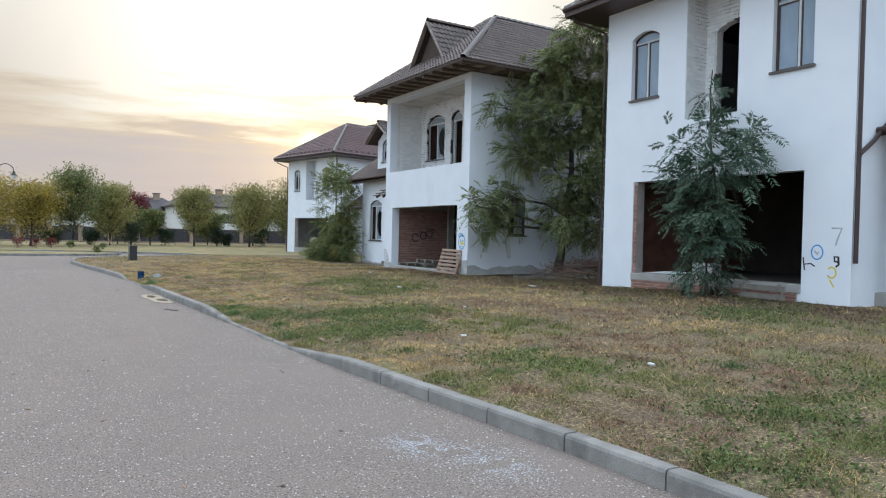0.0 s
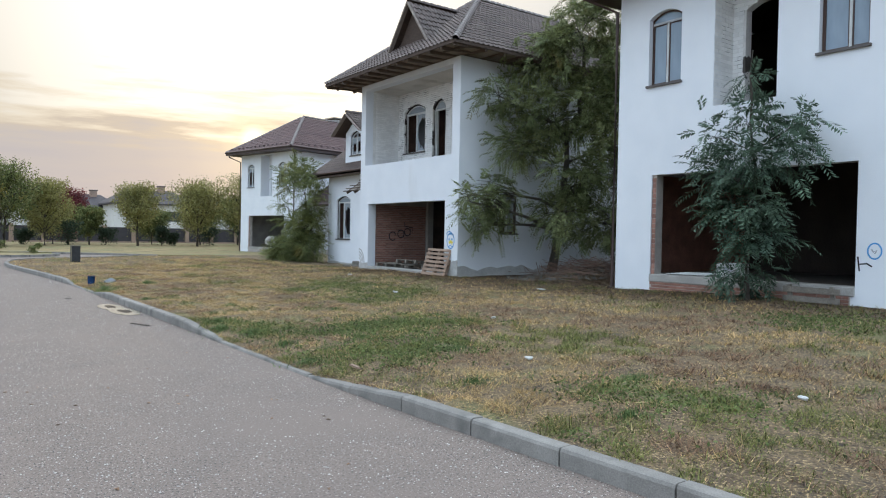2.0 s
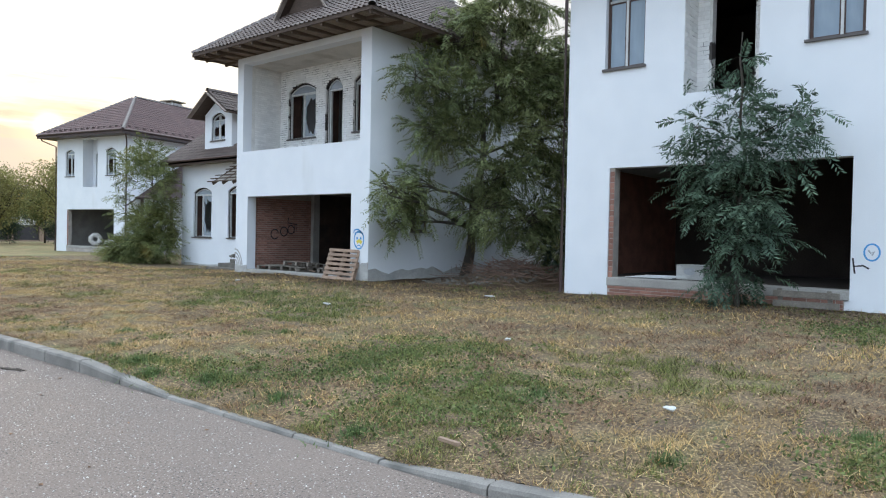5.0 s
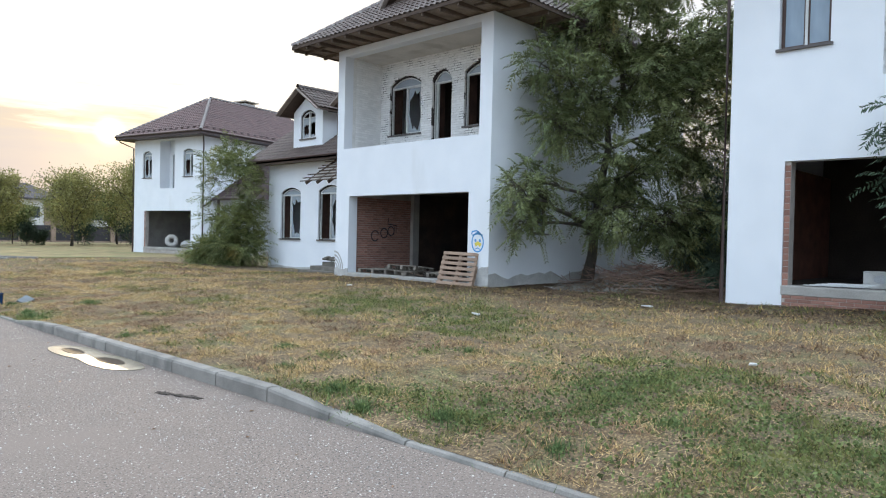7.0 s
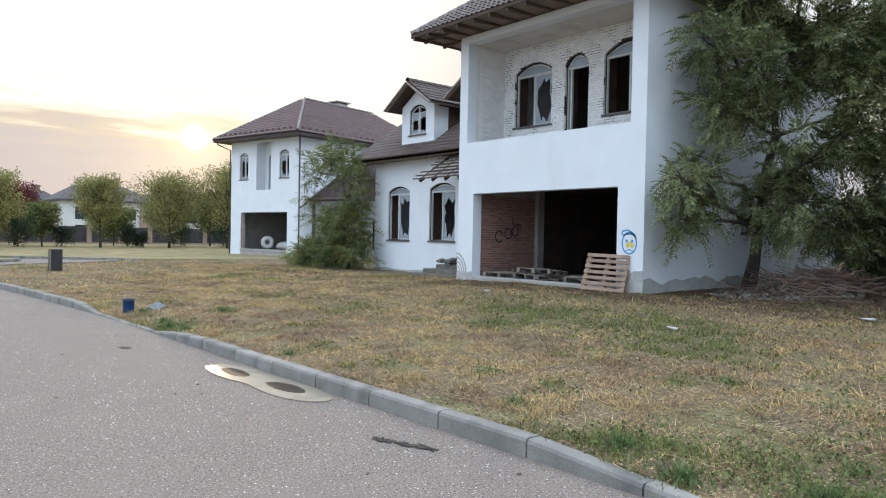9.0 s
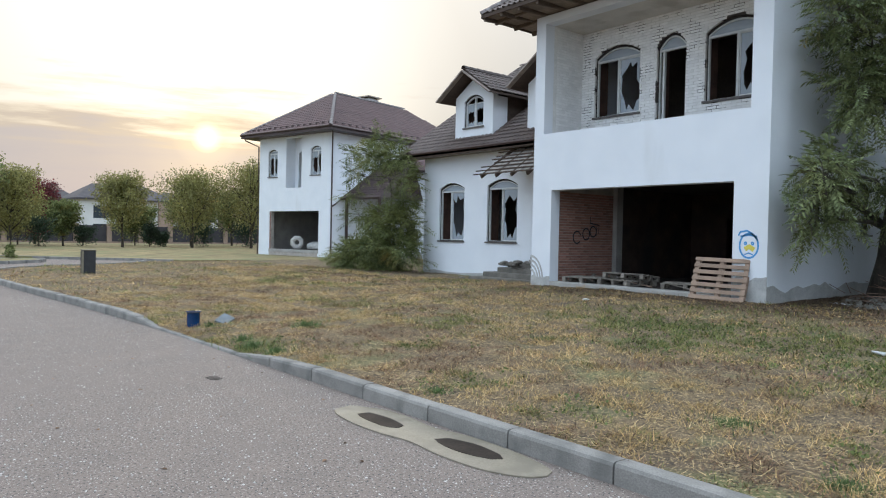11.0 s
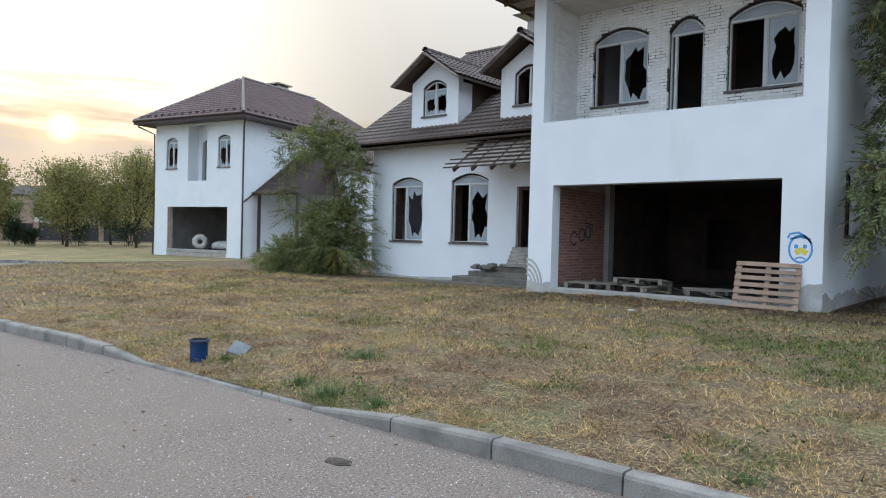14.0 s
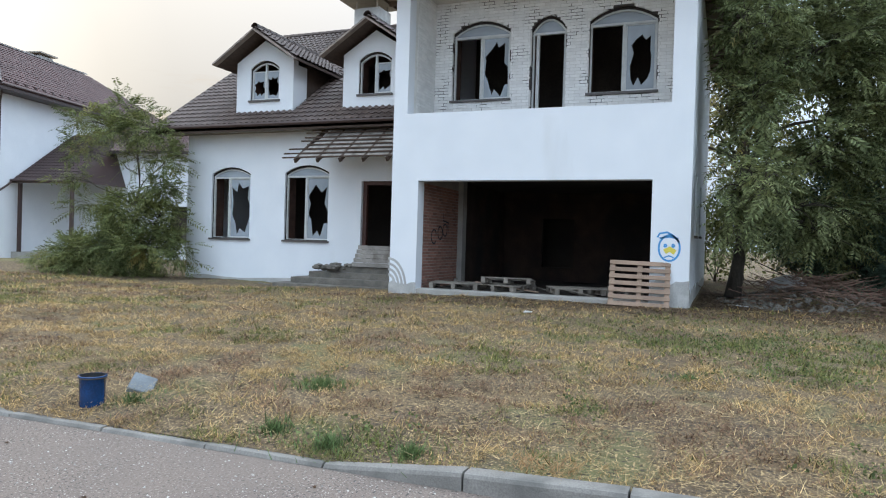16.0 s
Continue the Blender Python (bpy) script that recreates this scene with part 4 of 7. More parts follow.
        beam(bm, (x, YL + O - 0.03, Z - 0.08), (x, YL - 0.2, Z + 0.02), 0.07, 0.15)
        part("rafter_end", bm, RAFTER, roof)
    for a, b in (((E, YR - O), (E, YL + O)), ((E, YR - O), (X + 13, YR - O)), ((E, YL + O), (X + 13, YL + O))):
        bm = bmesh.new()
        beam(bm, (*a, Z - 0.02), (*b, Z - 0.02), 0.04, 0.10)
        part("fascia", bm, DARK_WOOD, roof)
    bm = bmesh.new()
    box(bm, E + 0.04, X + 12.9, YR - O + 0.04, YL + O - 0.04, Z - 0.024, Z - 0.004)
    part("soffit", bm, SOFFIT, roof, "weathered brown eaves boarding")
    # small gable on the front slope
    gx, gy, gp, gh = 14.9, 25.27, 10.75, 1.30
    gz = Z + (gx - E) * R / (YL / 2 - YR / 2 + O)
    bm = bmesh.new()
    v = [bm.verts.new(p) for p in ((gx + 0.12, gy + gh * 0.85, gz), (gx + 0.12, gy - gh * 0.85, gz), (gx + 0.12, gy, gp - 0.22))]
    bm.faces.new(v)
    part("gable_face", bm, DARK_WOOD, roof)
    xb = E + (gp - Z) * (YL / 2 - YR / 2 + O) / R
    for sgn in (1, -1):
        a, b, c, d = (gx - 0.15, gy + sgn * (gh + 0.1), gz - 0.12), (gx - 0.15, gy, gp), (xb, gy, gp), (gx + 0.3, gy + sgn * (gh + 0.1), gz + 0.05)
        g = slab_poly("gable_roof", (a, b, c, d), 0.07, DARK_WOOD, roof)
        tiles("gable_tiles", (a, (xb, a[1], a[2]), c, b), TILE, roof, keep=lambda p: p.z > Z + (p.x - E) * R / (YL / 2 - YR / 2 + O) - 0.05)
        bm = bmesh.new()
        beam(bm, Vector(a) + Vector((0.0, 0, -0.03)), Vector(b) + Vector((0.0, 0, -0.03)), 0.06, 0.16, (1, 0, 0))
        part("barge_board", bm, BARGE, roof)
    ridge_caps("ridge_tile", (gx - 0.15, gy, gp + 0.03), (xb, gy, gp + 0.03), TILE, roof)
    # lower wing
    W, YW, EZ, SL = 17.833, 37.8, 5.02, 0.69
    PW = front_at(W)
    lw1, lw2 = (36.79, 35.27, 1.5, 3.58, 3.8), (33.95, 32.38, 1.5, 3.60, 3.83)
    bm = bmesh.new()
    sheet(bm, [rect(YL, YW, -0.2, 5.3), arch(*lw1), arch(*lw2), rect(29.9, 31.25, 0.95, 3.33)], PW, 0, 0.35)
    part("wing_wall", bm, PLASTER, house, "white plastered wing wall")
    bm = bmesh.new()
    sheet(bm, [[(W + 0.35, -0.2), (W + 12, -0.2), (W + 12, 5.3), (24.3, 9.7), (W + 0.35, 5.3)]], side_at(YW, -1), 0.002, 0.3)
    part("wing_gable_wall", bm, PLASTER, house)
    bm = bmesh.new()
    box(bm, W + 12, W + 12.3, YL, YW, -0.2, 5.3)
    part("wing_back_wall", bm, PLASTER, house)
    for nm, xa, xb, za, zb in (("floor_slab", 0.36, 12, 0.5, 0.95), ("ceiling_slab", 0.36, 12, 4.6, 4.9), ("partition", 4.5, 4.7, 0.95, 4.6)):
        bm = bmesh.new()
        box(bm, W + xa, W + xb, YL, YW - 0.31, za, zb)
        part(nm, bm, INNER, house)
    bm = bmesh.new()
    top = [(YL + (YW - YL) * i / 12, 0.27 + rng.uniform(-0.06, 0.08)) for i in range(13)]
    sheet(bm, [[(YL, -0.2), (YW, -0.2)] + top[::-1]], PW, -0.013, 0.001)
    part("cement_foot", bm, PLINTH, house)
    window(house, PW, *lw1, WHITE_FRAME, 41, missing=(0,), split=0.42)
    window(house, PW, *lw2, WHITE_FRAME, 47, missing=(0,), split=0.46)
    bm = bmesh.new()
    sheet(bm, [rect(29.9, 31.25, 0.95, 3.33), rect(30.02, 31.13, 0.96, 3.22)], PW, 0.12, 0.25)
    fr = part("entrance_door_frame", bm, DARK_DOOR, house, "dark red door frame")
    bm = bmesh.new()
    box(bm, W + 0.2, W + 0.9, 30.02, 30.07, 0.97, 3.2)
    part("entrance_door", bm, DARK_DOOR, house, "dark brown door standing open")
    ex, rx = 17.15, 24.3
    rz = EZ + (rx - ex) * SL
    yl = YW + 0.85
    ft = [(ex, YL, EZ), (ex, yl, EZ), (rx, yl, rz), (rx, YL - 1, rz)]
    wing = slab_poly("wing_roof", [(ex, YL, EZ), (ex, yl, EZ), (rx, yl, rz), (rx, YL, rz)], 0.14, UNDER, house, "tiled wing roof")
    slab_poly("wing_roof_back", [(rx, YL, rz), (rx, yl, rz), (2 * rx - ex, yl, EZ), (2 * rx - ex, YL, EZ)], 0.14, UNDER, house)

    def clear(p):
        for c in (34.82, 30.9):
            if abs(p.y - c) < 1.05 and p.x > 17.85 and p.z < 7.0:
                return False
        return True
    tiles("wing_tiles", [(ex, yl, EZ), (ex, YL, EZ), (rx, YL, rz), (rx, yl, rz)], TILE, wing, singles=280, one_mat=TILE_ONE, keep=clear)
    ridge_caps("ridge_tile", (rx, yl, rz + 0.03), (rx, YL, rz + 0.03), TILE, wing)
    ridge_caps("verge_tile", (ex, yl - 0.03, EZ + 0.02), (rx, yl - 0.03, rz + 0.02), TILE, wing, r=0.06)
    gutter(house, (ex - 0.06, YL, EZ - 0.02), (ex - 0.06, yl, EZ - 0.02), 0.06)
    bm = bmesh.new()
    beam(bm, (ex + 0.02, YL, EZ - 0.12), (ex + 0.02, yl, EZ - 0.12), 0.04, 0.16)
    part("fascia", bm, DARK_WOOD, house)
    bm = bmesh.new()
    box(bm, ex + 0.05, W, YL, yl, EZ - 0.16, EZ - 0.10)
    part("soffit", bm, GREY_WOOD, house)
    bm = bmesh.new()
    box(bm, 23.8, 24.8, 33.95, 35.05, 8.5, rz + 0.75)
    chim = part("chimney", bm, PLINTH, house)
    bm = bmesh.new()
    vs = box(bm, 23.3, 25.2, 33.5, 35.5, rz + 1.0, rz + 1.22)
    for q in vs:
        if q.co.z > rz + 1.15:
            q.co.x, q.co.y = 24.25 + (q.co.x - 24.25) * 0.4, 34.5 + (q.co.y - 34.5) * 0.4
    for dx in (23.8, 24.7):
        for dy in (34.05, 34.95):
            box(bm, dx - 0.03, dx + 0.03, dy - 0.03, dy + 0.03, rz + 0.73, rz + 1.02)
    part("chimney_cap", bm, CAP, chim, "sheet-metal chimney cap")
    # dormers
    for c in (34.82, 30.9):
        h, pk, ez = 1.07, 8.02, 7.02
        dw = (c + 0.54, c - 0.54, 5.9, 6.92, 7.15)
        bm = bmesh.new()
        sheet(bm, [[(c - h, 5.3), (c + h, 5.3), (c + h, 7.12), (c, 7.78), (c - h, 7.12)], arch(*dw)], PW, -0.003, 0.25)
        dorm = part("dormer", bm, PLASTER, house, "white dormer with a small arched window")
        for sgn in (1, -1):
            bm = bmesh.new()
            sheet(bm, [[(W + 0.25, 5.3), (W + 0.75, 5.75), (W + 0.75, 7.0), (W + 0.25, 7.0)]], side_at(c + sgn * h, -sgn), 0, 0.2)
            part("dormer_cheek", bm, PLASTER, dorm)
            # dark sheet put in for the shaded opening behind the cheek
            bm = bmesh.new()
            sheet(bm, [[(W + 0.75, 5.75), (W + 2.7, 7.1), (W + 0.75, 7.1)]], side_at(c + sgn * (h - 0.02), -sgn), 0, 0.1)
            part("dormer_shade_sheet", bm, DARK_WOOD, dorm)
            a, b, cc, d = (17.27, c + sgn * 1.52, ez), (17.27, c, pk), (ex + (pk - EZ) / SL, c, pk), (ex + (ez - EZ) / SL, c + sgn * 1.52, ez)
            slab_poly("dormer_roof", (a, b, cc, d), 0.08, DARK_WOOD, dorm)
            tiles("dormer_tiles", (a, d, cc, b), TILE, dorm)
            bm = bmesh.new()
            off = Vector((-0.02, 0, -0.06))
            beam(bm, Vector(a) + off, Vector(b) + off, 0.05, 0.20, (1, 0, 0))
            part("barge_board", bm, BARGE, dorm)
        ridge_caps("ridge_tile", (17.24, c, pk + 0.03), (ex + (pk - EZ) / SL, c, pk + 0.03), TILE, dorm)
        window(dorm, PW, *dw, WHITE_FRAME, 50 + int(c), missing=() if c > 32 else (0,), depth=0.08, top_light=False, split=0.5)
    # stripped porch roof: rafters and battens
    a, b = Vector((16.1, 0, 3.74)), Vector((17.8, 0, 4.93))
    lath = part("porch_roof", bmesh.new(), GREY_WOOD, house, "stripped porch roof of bare rafters and battens")
    for i in range(6):
        y = 28.85 + i * 0.72
        bm = bmesh.new()
        beam(bm, (a.x, y, a.z), (b.x, y, b.z), 0.06, 0.12)
        part("rafter", bm, DARK_WOOD, lath)
    rng = random.Random(7)
    for i in range(9):
        k = i / 8.3 + 0.02
        p = a.lerp(b, k)
        bm = bmesh.new()
        e = 32.95 + rng.uniform(-0.15, 0.12) - (0.35 if i == 3 else 0)
        beam(bm, (p.x, 28.74, p.z + 0.09), (p.x, e, p.z + 0.09 + rng.uniform(-0.02, 0.02)), 0.045, 0.04)
        part("batten", bm, DARK_WOOD, lath)
    q = [(a.x + 0.15, 28.74, a.z + 0.19), (a.x + 0.15, 32.5, a.z + 0.19), (b.x, 32.1, b.z + 0.09), (b.x, 28.74, b.z + 0.09)]
    slab_poly("roof_boarding", [(p[0], p[1], p[2] - 0.035) for p in q], 0.015, BOARDING, lath)
    # entrance steps
    for i in range(4):
        bm = bmesh.new()
        box(bm, 16.4 + 0.3 * i - 0.03, 17.8, 28.8, 33.3 - 0.42 * i, 0.1 if i == 0 else 0.25 + 0.17 * (i - 1), 0.28 + 0.17 * i, 0.02)
        part("step", bm, STEP, house, "crumbling concrete step")
    ORIGIN = Vector((0, 0, 0))
    return house


house_b()


# ---- plants ----
def leaf_mat(name, base, tint, extra=None, spread=0.4):
    m = mat(name, base, 0.6, 0.2, 0.9, 14, 0.0, tint=tint, rand=spread, island=True, spec=0.15)
    if extra:
        layered(m, extra, 0.62, 0.72, 0.8)
    n, l = m.node_tree.nodes, m.node_tree.links
    tr, mx = n.new("ShaderNodeBsdfTranslucent"), n.new("ShaderNodeMixShader")
    l.new(n["Principled BSDF"].inputs["Base Color"].links[0].from_socket, tr.inputs["Color"])
    mx.inputs["Fac"].default_value = 0.35
    l.new(n["Principled BSDF"].outputs[0], mx.inputs[1])
    l.new(tr.outputs[0], mx.inputs[2])
    l.new(mx.outputs[0], n["Material Output"].inputs["Surface"])
    return m


LEAF = leaf_mat("locust_leaf", (0.235, 0.255, 0.115), (0.14, 0.175, 0.08), (0.32, 0.25, 0.09), 0.6)
LEAF_DARK = leaf_mat("dark_pinnate_leaf", (0.12, 0.175, 0.115), (0.07, 0.11, 0.08), None, 0.5)
LEAF_BUSH = leaf_mat("bush_leaf", (0.22, 0.235, 0.085), (0.11, 0.14, 0.06), (0.34, 0.27, 0.09), 0.55)
LEAF_FAR = leaf_mat("far_leaf", (0.33, 0.30, 0.11), (0.21, 0.21, 0.085), (0.42, 0.29, 0.095))
LEAF_YELLOW = leaf_mat("yellow_leaf", (0.42, 0.31, 0.07), (0.25, 0.22, 0.06), (0.46, 0.31, 0.05))
LEAF_RED = leaf_mat("red_leaf", (0.20, 0.045, 0.05), (0.12, 0.04, 0.04))
LEAF_CONIFER = leaf_mat("conifer_needle", (0.06, 0.085, 0.05), (0.04, 0.06, 0.04))
BARK = mat("bark", (0.085, 0.07, 0.055), 0.9, 0.25, 5, 40, 0.6, stretch=(1, 1, 0.3))
BARK_PALE = mat("pale_bark", (0.20, 0.17, 0.14), 0.9, 0.2, 5, 40, 0.5, stretch=(1, 1, 0.3))


def unit(v):
    return v / np.maximum(np.linalg.norm(v, axis=-1, keepdims=True), 1e-9)


def pinnate(P, D, L, pairs, size, rng, droop=0.5):
    """Pinnate leaves: a stalk from each point P along D, drooping, with pairs of pointed leaflets. Returns points and faces."""
    n = len(P)
    t = np.linspace(0.15, 1.0, pairs)
    down = np.array((0, 0, -1.0))
    C = P[:, None] + D[:, None] * (L[:, None] * t)[..., None] + down * (droop * L[:, None] * t ** 2)[..., None]
    T = unit(D[:, None] + down * (2 * droop * t)[None, :, None])
    S = unit(np.cross(T, np.array((0, 0, 1.0)) + rng.normal(0, 0.35, (n, 1, 3))))
    out = []
    for sgn in (1, -1):
        A = unit(S * sgn * 0.85 + T * 0.5 + rng.normal(0, 0.15, C.shape) + down * 0.25)
        ln = size * (1.15 - 0.5 * np.abs(t - 0.5))[None, :, None] * (0.8 + 0.4 * rng.random((n, 1, 1)))
        wd = T * ln * 0.165
        b = C
        out.append(np.stack((b, b + A * ln * 0.45 + wd, b + A * ln, b + A * ln * 0.45 - wd), axis=2))
    V = np.concatenate(out, axis=1).reshape(-1, 3)
    return V, np.arange(len(V)).reshape(-1, 4)


def leaf_quads(C, size, rng):
    """A small pointed leaf at every place, turned any way but hanging a little."""
    count = len(C)
    A, B = unit(rng.normal(size=(count, 3)) + (0, 0, -0.4)), unit(rng.normal(size=(count, 3)))
    B = unit(B - A * (A * B).sum(1, keepdims=True))
    s = size * (0.6 + 0.8 * rng.random((count, 1)))
    V = np.stack((C, C + A * s * 0.5 + B * s * 0.3, C + A * s, C + A * s * 0.5 - B * s * 0.3), axis=1).reshape(-1, 3)
    return V, np.arange(len(V)).reshape(-1, 4)


def cloud_leaves(lobes, count, size, rng, hollow=0.35):
    """Single leaves scattered through lobes (x, y, z, rx, ry, rz), thicker towards their outside."""
    vol = np.array([a[3] * a[4] * a[5] for a in lobes]) ** 0.8
    pick = rng.choice(len(lobes), count, p=vol / vol.sum())
    Lb = np.array(lobes)[pick]
    d = unit(rng.normal(size=(count, 3)))
    r = (hollow + (1 - hollow) * rng.random((count, 1)) ** 0.6) * (1 + 0.18 * rng.normal(size=(count, 1)))
    return leaf_quads(Lb[:, :3] + d * Lb[:, 3:] * r, size, rng)


def limb_points(a, b, sag, rng, n=6, wob=0.12):
    a, b = Vector(a), Vector(b)
    k = (b - a).length * wob
    pts = []
    for i in range(n + 1):
        t = i / n
        w = math.sin(math.pi * t)
        pts.append(a.lerp(b, t) + Vector((rng.uniform(-k, k) * w * 0.5, rng.uniform(-k, k) * w * 0.5, sag * w)))
    return pts


def pinnate_tree(name, at, trunk_top, r0, lobes, fronds, length, pairs, size, leaf, label, seed, category="tree", twigs=9, stems=1, droop=0.5, keep=None):
    """A tree with a leaning tapered trunk, a limb to every lobe of its crown, twigs, and pinnate leaves."""
    global ORIGIN
    rng, nr = random.Random(seed), np.random.default_rng(seed)
    tree = thing(name, at, label, category)
    ORIGIN = Vector(at)
    base, top = Vector(at), Vector(trunk_top)
    bm = bmesh.new()
    trunk = limb_points(base - Vector((0, 0, 0.15)), top, 0.0, rng, 10, 0.05)
    tube(bm, trunk, [r0 * (1.25 if i == 0 else 1 - 0.75 * i / 10) for i in range(11)], 10)
    for s in range(stems - 1):
        e = Vector(lobes[(s * 2 + 1) % len(lobes)][:3])
        pts = limb_points(base + Vector((rng.uniform(-0.25, 0.25), rng.uniform(-0.25, 0.25), -0.1)), e, 0.0, rng, 8)
        tube(bm, pts, [r0 * 0.6 * (1 - 0.75 * i / 8) for i in range(9)], 7)
    tr = part("trunk", bm, BARK, tree, smooth=True)
    P, D, twig_bm = [], [], bmesh.new()
    vol = [a[3] * a[4] * a[5] for a in lobes]
    for a, v in zip(lobes, vol):
        c = Vector(a[:3])
        best = min(range(2, 10), key=lambda i: (trunk[i] - c).length + max(0, trunk[i].z - c.z + 0.5) * 2)
        bm = bmesh.new()
        pts = limb_points(trunk[best], c, 0.15, rng)
        tube(bm, pts, [r0 * 0.5 * (1 - 0.7 * i / 6) * (1 - best / 14) for i in range(7)], 6)
        n = max(3, int(fronds * v ** 0.8 / sum(q ** 0.8 for q in vol) / twigs))
        for k in range(twigs):
            d = Vector((rng.gauss(0, 1), rng.gauss(0, 1), rng.gauss(0, 0.8))).normalized()
            q = c + Vector((d.x * a[3], d.y * a[4], d.z * a[5])) * rng.uniform(0.8, 1.1)
            s = pts[rng.choice((3, 4, 5, 6))]
            tw = limb_points(s, q, 0.12, rng, 4)
            tube(twig_bm, tw, [r0 * 0.10, r0 * 0.08, r0 * 0.06, r0 * 0.05, r0 * 0.03], 4)
            for i in range(n):
                t = rng.uniform(0.25, 1.05) * 4
                j = min(int(t), 3)
                p = tw[j].lerp(tw[j + 1], t - j)
                o = Vector((rng.gauss(0, 1), rng.gauss(0, 1), rng.gauss(0, 0.7))).normalized()
                P.append(p + o * rng.uniform(0, 0.22))
                D.append((o * 0.8 + (q - s).normalized() * 0.6 + Vector((0, 0, -0.1))).normalized())
        part("limb", bm, BARK, tr)
    tagged(part("twig", twig_bm, BARK, tr), kind="stuff")
    P, D = np.array([list(p) for p in P]), np.array([list(d) for d in D])
    L = length * (0.65 + 0.6 * nr.random(len(P)))
    if keep:
        m = keep(P) & keep(P + D * L[:, None] * 1.1)
        P, D, L = P[m], D[m], L[m]
    V, F = pinnate(P, D, L, pairs, size, nr, droop)
    tagged(raw("crown", V, F, leaf, tree), kind="stuff")
    ORIGIN = Vector((0, 0, 0))
    return tree


def plain_tree(name, at, height, radius, leaf, label, seed, count=5000, size=0.16, trunk=0.3, lobes=9, group="trees beyond the junction", bark=None, stretch=1.0, category="tree"):
    """A garden tree: tapered trunk, limbs, and a crown of single leaves in uneven lobes."""
    global ORIGIN
    rng, nr = random.Random(seed), np.random.default_rng(seed)
    tree = thing(name, at, label, category, group)
    ORIGIN = Vector(at)
    x, y, z = at
    z1 = z + height * trunk
    bm = bmesh.new()
    tube(bm, limb_points((x, y, z - 0.1), (x + rng.uniform(-0.2, 0.2), y, z + height * 0.85), 0, rng, 6, 0.04), [0.035 * height * 0.6 * (1 - 0.8 * i / 6) for i in range(7)], 8)
    # twigs that rise and spread from the stem, longest at the crown's waist
    A, B = [], []
    crown = height * (1 - trunk)
    for i in range(lobes * 7):
        h = rng.random() ** 0.8
        a = rng.uniform(0, 2 * math.pi)
        reach = radius * (0.35 + 0.65 * math.sin(math.pi * min(0.25 + 0.62 * h, 1.0))) * rng.uniform(0.55, 1.12)
        foot = Vector((x + math.cos(a) * reach * 0.12, y + math.sin(a) * reach * 0.12, z1 + crown * h * 0.72))
        tip = Vector((x + math.cos(a) * reach, y + math.sin(a) * reach, min(foot.z + reach * rng.uniform(0.25, 1.1) * stretch + crown * 0.06, z + height * rng.uniform(0.93, 1.05))))
        A.append(foot)
        B.append(tip)
        if i % 4 == 0:
            tube(bm, limb_points(foot, tip, 0.08, rng, 3), [0.009 * height * (1 - 0.28 * j) for j in range(4)], 4)
    for i in range(lobes):
        A.append(Vector((x, y, z1 + crown * 0.55)))
        B.append(Vector((x + rng.gauss(0, radius * 0.2), y + rng.gauss(0, radius * 0.2), z + height * rng.uniform(0.88, 1.04))))
    part("trunk", bm, bark or BARK, tree, smooth=True)
    A, B = np.array([list(p) for p in A]), np.array([list(p) for p in B])
    pick = nr.integers(0, len(A), count)
    t = nr.random((count, 1)) ** 0.75
    spread = radius * (0.17 - 0.10 * t)
    C = A[pick] + (B[pick] - A[pick]) * (0.12 + 0.9 * t) + nr.normal(size=(count, 3)) * spread
    C[:, 2] = np.maximum(C[:, 2], z + 0.03)
    V, F = leaf_quads(C, size, nr)
    tagged(raw("crown", V, F, leaf, tree), kind="stuff")
    ORIGIN = Vector((0, 0, 0))
    return tree


pinnate_tree("locust_tree", (18.4, 20.95, 0.55), (18.9, 19.9, 8.6), 0.17,
             [(14.75, 20.9, 2.9, 0.9, 0.6, 0.75), (14.2, 20.5, 2.9, 0.6, 0.5, 0.6), (15.5, 21.0, 3.3, 0.9, 0.6, 0.7), (15.0, 21.1, 2.1, 0.4, 0.3, 0.5), (16.2, 20.75, 4.9, 1.3, 0.8, 0.9), (15.7, 20.9, 6.6, 1.2, 0.8, 0.9), (17.2, 20.4, 7.9, 1.6, 1.3, 1.3), (17.4, 20.2, 5.9, 1.3, 1.2, 1.1),
              (18.2, 19.4, 3.7, 1.7, 1.5, 1.4), (18.6, 19.2, 6.4, 2.0, 1.7, 1.6), (19.0, 18.5, 2.3, 1.6, 1.4, 1.1), (18.2, 19.4, 9.4, 2.0, 1.6, 1.5), (19.6, 17.9, 5.0, 1.8, 1.5, 1.6), (20.0, 17.6, 7.9, 1.9, 1.6, 1.7), (17.6, 19.6, 2.6, 1.0, 0.9, 0.9)],
             4700, 0.60, 11, 0.14, LEAF, "tall drooping locust tree growing against the house wall", 11, twigs=18, droop=0.30, keep=lambda q: (q[:, 1] < 21.78) & ((q[:, 1] > 15.7) | (q[:, 0] < 15.4)))
